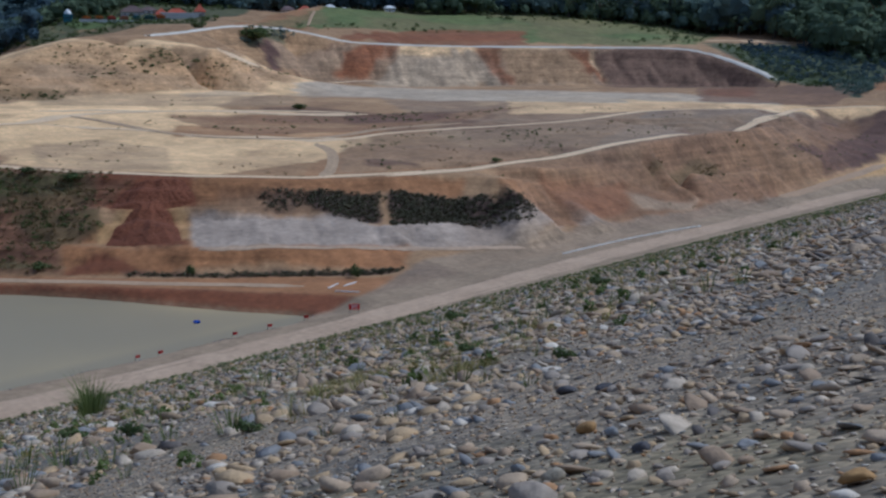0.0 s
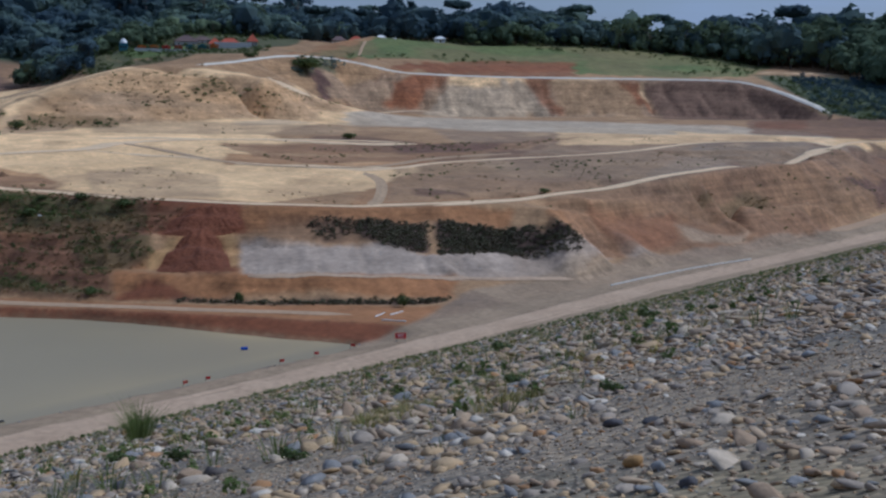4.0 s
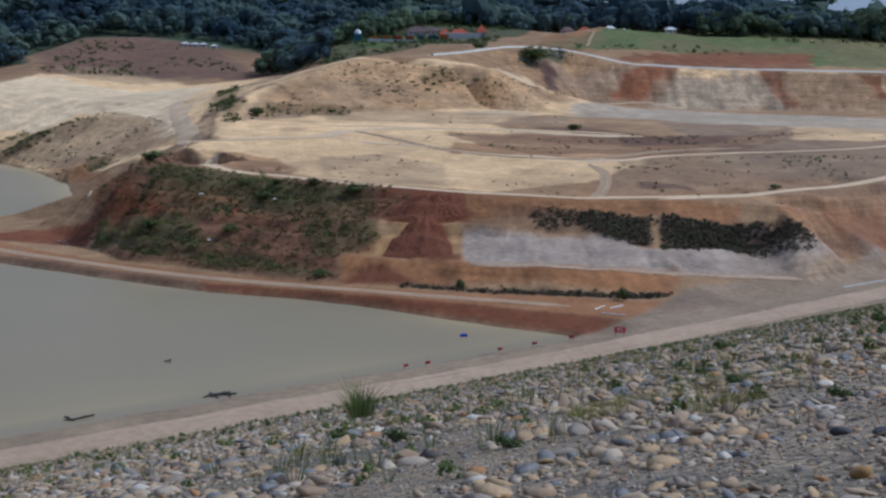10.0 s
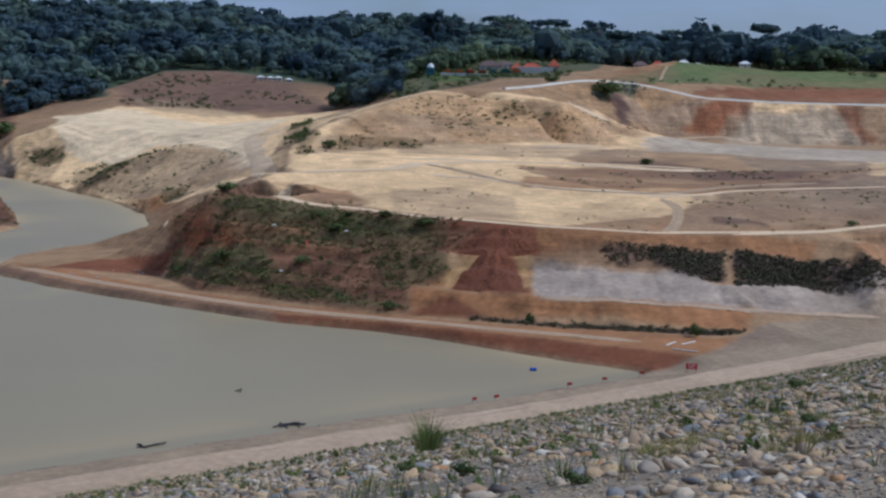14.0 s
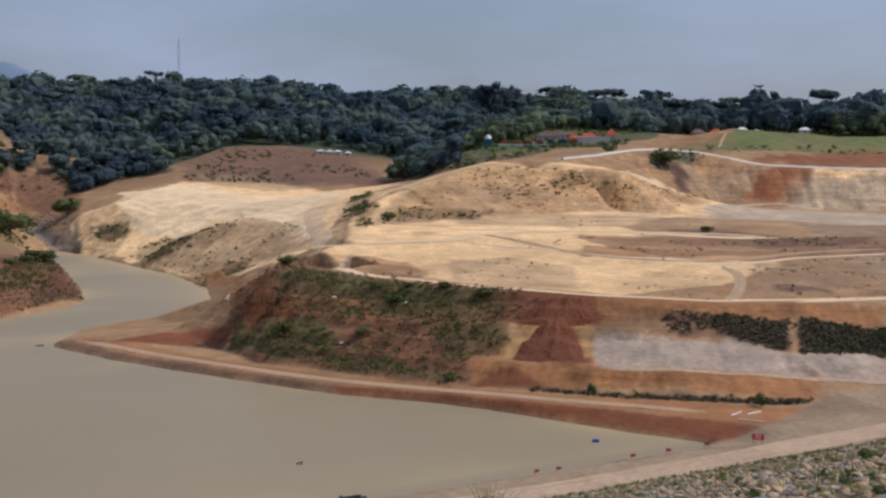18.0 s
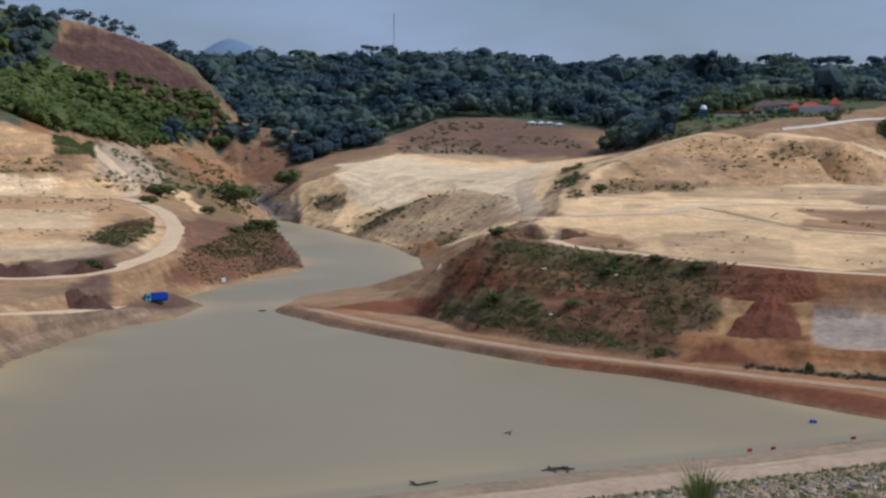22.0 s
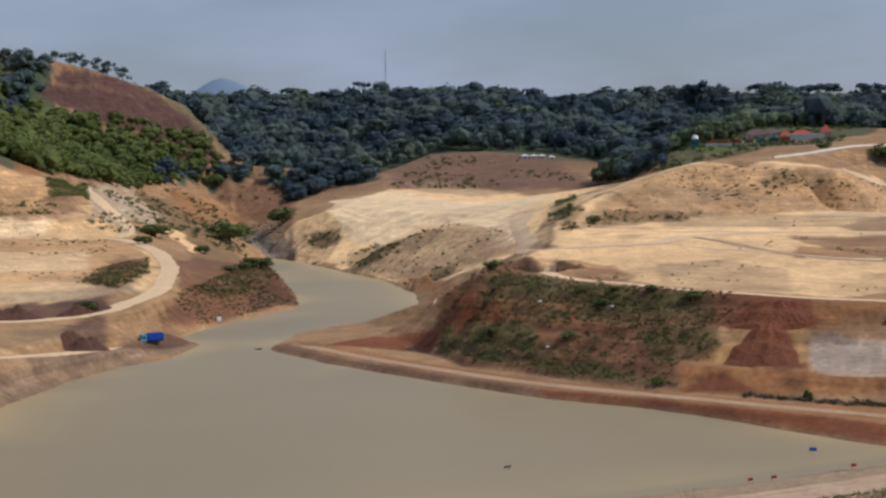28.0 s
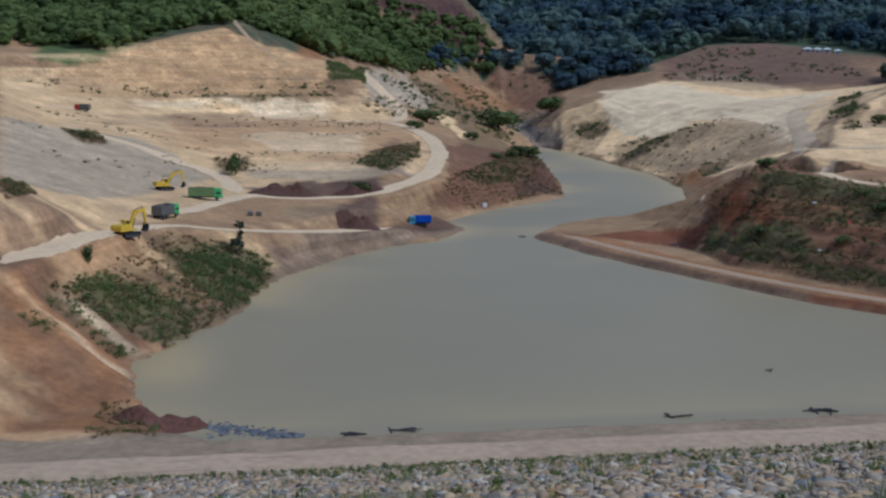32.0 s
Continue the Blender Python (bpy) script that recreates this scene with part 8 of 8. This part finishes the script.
    bmesh.ops.recalc_face_normals(bm, faces=bm.faces)
    roof = part("roof", bm, roof_mat, ob)
    bm = bmesh.new()
    box(bm, 0, 0, wall_h + roof_h + 0.05, ridge + 0.3, 0.4, 0.25)
    part("ridge_cap", bm, roof_mat, roof)
    bm = bmesh.new()
    box(bm, 0, -ly / 2 - 0.03, 1.05, 1.1, 0.08, 2.1)
    part("door", bm, m_oldtile, ob)
    for k in (-0.32, 0.32):
        bm = bmesh.new()
        box(bm, k * lx, -ly / 2 - 0.03, 1.6, 1.3, 0.08, 1.1)
        win = part("window", bm, m_white, ob)
        bm = bmesh.new()
        box(bm, k * lx, -ly / 2 - 0.06, 1.6, 1.1, 0.06, 0.9)
        part("pane", bm, m_glass, win)
    return ob


face = -40  # the village looks down the valley
house(511, 603, face, 13, 8, 3.6, 3.2, m_wall, m_tile, "white-walled house under a long red tiled roof")
house(502, 607, face, 7, 7, 3.6, 3.6, m_wall, m_tile, "small pavilion under a pointed red tiled roof", peak=0.05)
house(523, 595, face, 6, 6, 3.6, 4.6, m_wall, m_tile, "tower-like pavilion under a steep red roof", peak=0.03)
house(496, 628, face, 14, 8, 3.4, 3.8, m_wall, m_oldtile, "old house under a swept grey-brown roof", peak=0.25)
house(506, 624, face, 10, 6, 3.0, 2.0, m_white, m_oldtile, "low white house under a grey-brown roof")
house(604, 597, face, 9, 7, 3.2, 2.6, m_wall, m_oldtile, "beige house with a brown roof on the rise")
house(614, 590, face, 8, 6, 3.2, 2.6, m_wall, m_tile, "small house with a faded red roof on the rise")
house(632, 583, face, 8, 6, 4.4, 2.4, m_white, m_white, "white house with a pale metal roof")
house(640, 577, face, 6, 5, 3.0, 1.4, m_white, m_white, "low white shed with a pale roof")
house(667, 558, face, 7, 5, 3.0, 1.4, m_white, m_white, "low white shed with a pale roof")
house(843, 393, -60, 12, 8, 5, 3.5, m_wall, m_tile, "house with an orange-red roof among the trees")
for k, (x, y) in enumerate(((455, 873), (462, 870), (468, 867), (475, 863))):
    house(x, y, -28, 6 - k * 0.5, 5, 2.8 - 0.3 * (k % 2), 0.8, m_white, m_white, "small white hut on the brown hilltop", name="hut")

# a retaining wall below the red-roofed house, and the small domed tower
bm = bmesh.new()
box(bm, 0, 0, 1.2, 24, 0.6, 4.0, 0.05)
wall_ob = part("retaining_wall", bm, m_wall, None)
wall_ob.matrix_world = pose(508, 596.5, float(ground(508, 596.5)) + 0.5, 0, 0, face)
tagged(wall_ob, "grey plastered retaining wall below the red-roofed house", "wall")
dome = thing("domed_tower", pose(450, 631, float(ground(450, 631)), 0, 0, -36), "small teal tower with a white dome", "tower")
bm = bmesh.new()
box(bm, 0, 0, 2.4, 5.2, 5.2, 5.0, 0.1)
part("body", bm, m_teal, dome)
bm = bmesh.new()
bmesh.ops.create_uvsphere(bm, u_segments=18, v_segments=10, radius=2.3, matrix=Matrix.Translation((0, 0, 4.9)) @ Matrix.Diagonal((1, 1, 1.15, 1)))
cyl(bm, (0, 0, 7.3), (0, 0, 8.3), 0.09, 8)
part("dome", bm, m_white, dome)
for k in (-1.4, 0, 1.4):
    bm = bmesh.new()
    box(bm, k, -2.62, 2.6, 0.8, 0.1, 1.9, 0.03)
    part("window", bm, m_glass, dome)


def stall(x, y, material, label):
    ob = thing("market_stall", pose(x, y, float(ground(x, y)), 0, 0, -37), label, "stall", "row of stalls")
    for sx in (-2.6, 2.6):
        for sy in (-1.4, 1.4):
            bm = bmesh.new()
            cyl(bm, (sx, sy, -0.6), (sx, sy, 2.6), 0.07, 8)
            part("post", bm, m_grey, ob)
    bm = bmesh.new()
    outline(bm, [(-3, 2.5), (3, 2.5), (2.9, 2.75), (0, 3.6), (-2.9, 2.75)], -1.8, 1.8)
    part("awning", bm, material, ob)
    bm = bmesh.new()
    box(bm, 0, 1.35, 1.2, 5.2, 0.1, 2.4)
    part("back_panel", bm, material, ob)
    bm = bmesh.new()
    box(bm, 0, -1.1, 0.5, 4.6, 0.7, 1.0, 0.05)
    part("counter", bm, m_oldtile, ob)


for k in range(7):
    f_ = (k + 0.5) / 7
    stall(456 + 42 * f_, 627 - 30 * f_, (m_orange, m_orange, m_red, m_tile, m_teal, m_teal, m_orange)[k], ("orange", "orange", "red", "brick-red", "dark blue", "dark blue", "orange")[k] + " covered stall in the row by the village")
bm = bmesh.new()
box(bm, 0, 0, 0.6, 52, 0.35, 1.8, 0.03)
fence = part("village_wall", bm, m_wall, None)
fence.matrix_world = pose(474, 608.5, float(ground(474, 608.5)) - 0.2, 0, 0, -36)
tagged(fence, "low grey boundary wall along the village road", "wall")

# ---- the mast on the wooded ridge ----
mx, my = 531, 1388
base = float(ground(mx, my))
mast = thing("radio_mast", pose(mx, my, base, 0, 0, 20), "slender grey lattice radio mast on the wooded ridge", "mast")
tall = 204 - base
for a in (0, 120, 240):
    ca, sa = math.cos(radians(a)), math.sin(radians(a))
    bm = bmesh.new()
    cyl(bm, (1.5 * ca, 1.5 * sa, 0), (0.7 * ca, 0.7 * sa, tall), 0.14, 6)
    part("leg", bm, m_mast, mast)
for k in range(16):
    bm = bmesh.new()
    for a in (0, 120, 240):
        r0, r1 = 1.5 - 0.8 * k / 16, 1.5 - 0.8 * (k + 1) / 16
        cyl(bm, (r0 * math.cos(radians(a)), r0 * math.sin(radians(a)), tall * k / 16), (r1 * math.cos(radians(a + 120)), r1 * math.sin(radians(a + 120)), tall * (k + 1) / 16), 0.06, 5)
    part("brace", bm, m_mast, mast)
bm = bmesh.new()
cyl(bm, (0, 0, tall), (0, 0, tall + 4), 0.12, 6)
part("antenna", bm, m_mast, mast)

# ---- far mountain, a pale backdrop past the valley, haze painted into its colour ----
m_far = bpy.data.materials.new("hazed_mountain")
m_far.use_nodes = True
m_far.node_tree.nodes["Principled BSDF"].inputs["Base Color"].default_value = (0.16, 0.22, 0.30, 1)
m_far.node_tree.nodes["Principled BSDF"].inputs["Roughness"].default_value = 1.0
u_, v_ = np.meshgrid(np.linspace(-1, 1, 60), np.linspace(-1, 1, 24), indexing="ij")
hx, hy = 995 + u_ * 900, 4150 + v_ * 300
hz = 420 * np.exp(-((u_ * 900 + 0) / 170) ** 2) * np.exp(-(v_ / 0.8) ** 2) * 0.33 + 265 * np.exp(-(u_ / 1.0) ** 2) * np.exp(-(v_ / 0.7) ** 2) + 12 * fbm(hx, hy, 120, 6, 3)
hi = np.arange(hx.size).reshape(hx.shape)
hq = np.stack([hi[:-1, :-1], hi[1:, :-1], hi[1:, 1:], hi[:-1, 1:]], -1).reshape(-1, 4)
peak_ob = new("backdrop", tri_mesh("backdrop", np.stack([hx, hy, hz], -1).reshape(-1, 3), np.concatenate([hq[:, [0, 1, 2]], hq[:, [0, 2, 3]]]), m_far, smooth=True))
tagged(peak_ob, "mountain far behind the wooded ridge, haze painted in as pale blue", "mountain", kind="structure")

# ---- small things along the shore and the bench ----
sign = thing("warning_sign", pose(146.2, 129.6, TOE_Z + 0.05, 0, 0, -48), "red warning board on two posts beside the bench road", "sign")
bm = bmesh.new()
box(bm, 0, 0, 1.0, 1.8, 0.06, 0.95, 0.02)
board = part("board", bm, m_red, sign)
for k, w in ((0.22, 1.2), (0.0, 0.9), (-0.22, 1.1)):
    bm = bmesh.new()
    box(bm, 0, -0.036, 1.0 + k, w, 0.012, 0.09)
    part("lettering_bar", bm, m_white, board)
for s in (-0.7, 0.7):
    bm = bmesh.new()
    cyl(bm, (s, 0.06, -0.2), (s, 0.06, 1.45), 0.04, 8)
    part("post", bm, m_grey, sign)
for k, (x, y) in enumerate(((141.5, 136.6), (132.5, 136.0), (125.0, 136.0), (110.3, 135.9), (106.4, 136.2))):
    ob = thing("marker_flag", pose(x, y, float(ground(x, y)), 0, 0, -40 + 9 * k), "small red marker flag at the water's edge", "flag", "shore markers")
    bm = bmesh.new()
    cyl(bm, (0, 0, -0.2), (0, 0, 0.9), 0.03, 6)
    part("pole", bm, m_grey, ob)
    bm = bmesh.new()
    g = [bm.verts.new((0.03 + 0.75 * u, 0.05 * math.sin(u * 6 + k), 0.45 + 0.42 * v)) for u in (0, 0.33, 0.66, 1) for v in (0, 1)]
    for i in range(3):
        bm.faces.new((g[2 * i], g[2 * i + 2], g[2 * i + 3], g[2 * i + 1]))
    bmesh.ops.solidify(bm, geom=bm.faces, thickness=0.02)
    part("cloth", bm, m_red, ob)
buoy = thing("float", pose(130.8, 151.0, 0, 0, 0, -35), "blue plastic drum float on the muddy water", "float")
bm = bmesh.new()
cyl(bm, (-0.55, 0, 0.12), (0.55, 0, 0.12), 0.36, 16)
part("drum", bm, m_blue, buoy)
for s in (-0.3, 0.3):
    bm = bmesh.new()
    cyl(bm, (s - 0.03, 0, 0.12), (s + 0.03, 0, 0.12), 0.39, 16)
    part("hoop", bm, m_black, buoy)
box_ob = bmesh.new()
box(box_ob, 0, 0, 0.7, 1.3, 1.0, 1.3, 0.05)
hut_ob = part("pump_box", box_ob, m_white, None)
hut_ob.location = (83.8, 365.5, float(ground(83.8, 365.5)))
tagged(hut_ob, "small white pump box at the water's edge", "box")


def debris(x, y, count, spread, label):
    """Floating branches and bamboo, tangled."""
    ob = thing("driftwood", pose(x, y, 0, 0, 0, -15), label, "driftwood", "floating driftwood")
    r = random.Random(int(x * 10))
    for k in range(count):
        a, cx, cy = r.uniform(-0.5, 0.5) + (1.57 if r.random() < 0.15 else 0), r.uniform(-spread, spread), r.uniform(-0.35, 0.35) * spread
        h, l = r.uniform(0.02, 0.22), r.uniform(0.5, 1.5) * min(1, spread)
        bm = bmesh.new()
        cyl(bm, (cx - math.cos(a) * l, cy - math.sin(a) * l, h - 0.06), (cx + math.cos(a) * l, cy + math.sin(a) * l, h + 0.08), r.uniform(0.06, 0.13), 7)
        part("branch", bm, m_wood, ob)


debris(78.2, 140.9, 16, 1.9, "dark raft of driftwood floating near the bank")
debris(57.9, 141.3, 7, 1.4, "dark driftwood floating near the bank")
debris(16.1, 139.0, 5, 1.0, "dark branch lying in the shallow water")
debris(22.5, 140.0, 7, 1.6, "dark branches lying in the shallow water")
debris(81.6, 161.7, 3, 0.7, "small dark branch floating in the reservoir")
debris(80.5, 304.9, 3, 0.7, "small dark branch floating off the spit")
for x, y, turn in ((160.1, 147.1, 20), (157.7, 141.5, -60), (163.5, 146.0, 10)):
    bm = bmesh.new()
    cyl(bm, (-2.2, 0, 0.12), (2.2, 0, 0.12), 0.11, 10)
    ob = part("pipe", bm, m_white, None)
    ob.matrix_world = pose(x, y, float(ground(x, y)) + 0.02, 0, 0, turn)
    tagged(ob, "white plastic pipe lying on the red bank", "pipe", "pipes on the bank")
for k in range(26):
    f_ = k / 25
    x, y = 222 + 61 * f_, 135.2 + 1.0 * math.sin(f_ * 2.2) - 3.4 * f_ * f_
    bm = bmesh.new()
    box(bm, 0, 0, 0.1, 2.15, 0.3, 0.4, 0.05)
    ob = part("kerb_block", bm, m_kerb, None)
    ob.matrix_world = pose(x, y, float(ground(x, y)) + 0.02, 0, 0, -4 * f_)
    tagged(ob, "white-painted kerb block beside the bench road", "kerb", "white kerb blocks")

for k, (x, y, tint) in enumerate(((135.5, 236.7, m_red), (127.4, 233.6, m_kerb), (134, 249.5, m_kerb), (143.8, 233.1, m_kerb))):
    bm = bmesh.new()
    bmesh.ops.create_grid(bm, x_segments=6, y_segments=5, size=0.28)
    for v in bm.verts:
        v.co.z = 0.1 * noise.noise(v.co * 3.1 + Vector((k, 0, 0)))
        v.co.x *= 1.3 + 0.2 * (k % 3)
    bmesh.ops.solidify(bm, geom=bm.faces, thickness=0.02)
    ob = part("plastic_sheet", bm, tint, None)
    ob.matrix_world = pose(x, y, float(ground(x, y)) + 0.75, 30, 0, -55)
    tagged(ob, ("red" if tint is m_red else "white") + " scrap of plastic sheet caught in the weeds", "litter", "litter on the slope")

# the red clay tipped down the terrace face: a steep fan that widens downwards, with a ridge and runnels
FANS = [(0, (165.7, 208.9), (172.7, 202.6)), (0.12, (163.4, 209.9), (172.3, 200.4)), (0.26, (160.1, 209.6), (171.7, 198.4)), (0.4, (155.8, 207.9), (171, 196.7)), (0.46, (159.3, 203), (164.4, 199.5)), (0.62, (156.4, 202.6), (164.4, 196.6)), (0.81, (151.9, 200.9), (160.9, 190.4)), (1.0, (147.1, 198.5), (156.8, 184))]  # two fans, one tipped below the other: how far down, left rim, right rim
hv, hf, rows, cols = [], [], 40, 40
for i in range(rows):
    u = i / (rows - 1)
    k = max(j for j in range(len(FANS) - 1) if FANS[j][0] <= u or j == 0)
    (u0, l0, r0), (u1, l1, r1) = FANS[k], FANS[k + 1]
    f_ = (u - u0) / (u1 - u0)
    fan = u / 0.45 if u < 0.45 else (u - 0.45) / 0.55
    for j in range(cols):
        v = j / (cols - 1) + 0.035 * float(vnoise(u * 30, j * 0.3, 3, 13))
        lx_, ly_, rx_, ry_ = (l0[0] + (l1[0] - l0[0]) * f_, l0[1] + (l1[1] - l0[1]) * f_, r0[0] + (r1[0] - r0[0]) * f_, r0[1] + (r1[1] - r0[1]) * f_)
        x, y = lx_ + (rx_ - lx_) * v, ly_ + (ry_ - ly_) * v
        bulge = max(0.0, math.sin(math.pi * min(1, max(0, v)))) ** 0.8
        rib = 0.35 * math.exp(-((v - 0.56) / 0.07) ** 2) + 0.2 * math.exp(-((v - 0.3) / 0.06) ** 2) + 0.2 * math.exp(-((v - 0.8) / 0.06) ** 2)
        hv.append((x, y, float(ground(x, y)) - 0.1 + bulge * min(1, (1 - u) * 9, 0.25 + u * 9) * (0.85 + 0.5 * fan + rib + 0.2 * float(fbm(x, y, 2.0, 71, 3)))))
hf = [(i * cols + j, (i + 1) * cols + j, (i + 1) * cols + j + 1, i * cols + j + 1) for i in range(rows - 1) for j in range(cols - 1)]
heap = link_mesh("spoil_bank", hv, hf, m_redpile, smooth=True)
tagged(heap, "dark red clay tipped in a fan down the terrace face", "earth bank", kind="structure")

# stones along the waterline and the rubble at the end of the bench
edge = np.array([(x, 136.6 + 0.9 * math.sin(x * 0.7) + random.uniform(-0.5, 0.9)) for x in np.arange(-4, 146, 0.55)])
edge = np.concatenate([edge, np.array([(random.gauss(3.5, 4.5), 140.5 + random.gauss(0, 1.8)) for _ in range(260)])])
wrack = []
for name in ("shore_left", "shore_truck"):
    pts = np.array([p[:2] for p in BREAKS[name]])
    run = np.r_[0, np.cumsum(np.hypot(*np.diff(pts, axis=0).T))]
    at = rng.uniform(0, run[-1], int(run[-1] * 1.6))
    wrack.append(np.stack([np.interp(at, run, pts[:, 0]), np.interp(at, run, pts[:, 1])], -1) + rng.normal(0, 0.5, (len(at), 2)))
edge = np.concatenate([edge, *wrack])
place = np.stack([edge[:, 0], edge[:, 1], np.maximum(ground(edge[:, 0], edge[:, 1]), -0.12)], -1)
m_shore = mat("wet_stone", (0.12, 0.12, 0.13), rough=0.6, scale=6, vary=0.35, bump=0.3, tint=(0.2, 0.19, 0.19), random_tint=1)
shore_ob = new("shore_stones", tri_mesh("shore_stones", *strew(far_stones, place, 0.2 + 0.5 * rng.random(len(place)) ** 2), m_shore))
tagged(shore_ob, "dark wet stones along the water's edge", "stones", kind="stuff")
# pale stones in the hollow of the spit and on the cut face
hollow = np.array([(random.uniform(97, 114), random.uniform(268, 286)) for _ in range(90)])
rock_zone = scatter([z for s, a, z in ZONES if s == "rock"][1], 2.6, 311, 0.2)
place = np.concatenate([np.stack([hollow[:, 0], hollow[:, 1], ground(hollow[:, 0], hollow[:, 1])], -1), rock_zone])
m_chalk = mat("pale_stone", (0.5, 0.47, 0.42), rough=0.9, scale=4, vary=0.25, bump=0.3, tint=(0.33, 0.3, 0.27), random_tint=1)
chalk_ob = new("pale_stones", tri_mesh("pale_stones", *strew(far_stones, place, 0.25 + 0.7 * rng.random(len(place)) ** 2), m_chalk))
tagged(chalk_ob, "pale broken stones strewn on the earth", "stones", kind="stuff")

m_heap = mat("dark_earth", (0.12, 0.052, 0.03), scale=0.9, vary=0.45, bump=0.8, tint=(0.06, 0.034, 0.028))
m_debris = mat("red_debris", (0.15, 0.06, 0.036), scale=1.6, vary=0.5, bump=0.9, tint=(0.09, 0.045, 0.035))
m_bluestone = mat("blue_stone", (0.09, 0.093, 0.105), rough=0.7, scale=6, vary=0.35, bump=0.3, tint=(0.15, 0.15, 0.155), random_tint=1)


def soil_heap(x, y, rx, ry, height, turn, material, label, seed):
    """Tipped earth: an uneven mound of several lumps that runs out flat at its rim."""
    ob = new("earth_mound")
    r = random.Random(seed)
    lumps = [(r.uniform(-0.6, 0.6), r.uniform(-0.4, 0.4), r.uniform(0.55, 1.0)) for _ in range(5)]
    n, v = 30, []
    ca, sa = math.cos(radians(turn)), math.sin(radians(turn))
    for i in range(n):
        for j in range(n):
            u, w = 2 * i / (n - 1) - 1, 2 * j / (n - 1) - 1
            px, py = u * rx * ca - w * ry * sa, u * rx * sa + w * ry * ca
            rim = max(0.0, 1 - (u * u + w * w) ** 1.3)
            top = max(k * math.exp(-((u - a) ** 2 + (w - b) ** 2) / 0.12) for a, b, k in lumps)
            z = height * rim * (0.35 + 0.65 * top) * (1 + 0.35 * float(fbm(x + px, y + py, 2.2, seed, 3)))
            v.append((px, py, max(float(ground(x + px, y + py)), -0.3) - 0.08 + z))
    f = [(i * n + j, (i + 1) * n + j, (i + 1) * n + j + 1, i * n + j + 1) for i in range(n - 1) for j in range(n - 1)]
    bpy.data.objects.remove(ob)
    ob = link_mesh("earth_mound", v, f, material, smooth=True)
    ob.location = (x, y, 0)
    return tagged(ob, label, "earth mound", "tipped earth")


soil_heap(18.8, 321, 10.5, 4.0, 3.4, 8, m_heap, "mound of dark brown earth tipped beside the haul road", 3)
soil_heap(39.5, 328, 9.5, 4.0, 3.4, 35, m_heap, "mound of dark earth tipped inside the road bend", 4)
soil_heap(35.5, 296, 6.0, 5.0, 3.2, 10, m_heap, "overgrown mound of dark earth by the shore", 6)
soil_heap(-6.3, 145.2, 6.4, 3.6, 2.0, -3, m_debris, "red-brown mound of rubbly earth at the shore", 5)
pile = np.array([(random.uniform(-1, 10), 0) for _ in range(420)])
pile[:, 1] = 144.2 - 0.42 * (pile[:, 0] + 1) + rng.normal(0, 1, len(pile)) * (1.5 - 0.09 * pile[:, 0])
place = np.stack([pile[:, 0], pile[:, 1], np.maximum(ground(pile[:, 0], pile[:, 1]), -0.1)], -1)
tagged(new("shore_stones", tri_mesh("shore_stones", *strew(rough_stones, place, 0.5 + 1.1 * rng.random(len(place)) ** 2), m_bluestone)), "blue-grey broken stones spilling into the water", "stones", kind="stuff")
rim = scatter([(-14, 147), (-2, 148), (2, 142), (-2, 138.5), (-16, 138.5)], 1.3, 412, -0.2, 5)
cover("weeds", rim, 0.4, 1.0, m_brush, "green weeds round the debris at the shore")
# rocks in the stream bed at its mouth
bed = scatter([(178, 662), (192, 664), (215, 735), (222, 800), (205, 830), (196, 760)], 3.0, 413, -0.6, 20)
tagged(new("stream_stones", tri_mesh("stream_stones", *strew(far_stones, bed, 1.0 + 2.2 * rng.random(len(bed)) ** 2), m_bluestone)), "grey boulders in the bed of the stream", "stones", kind="stuff")
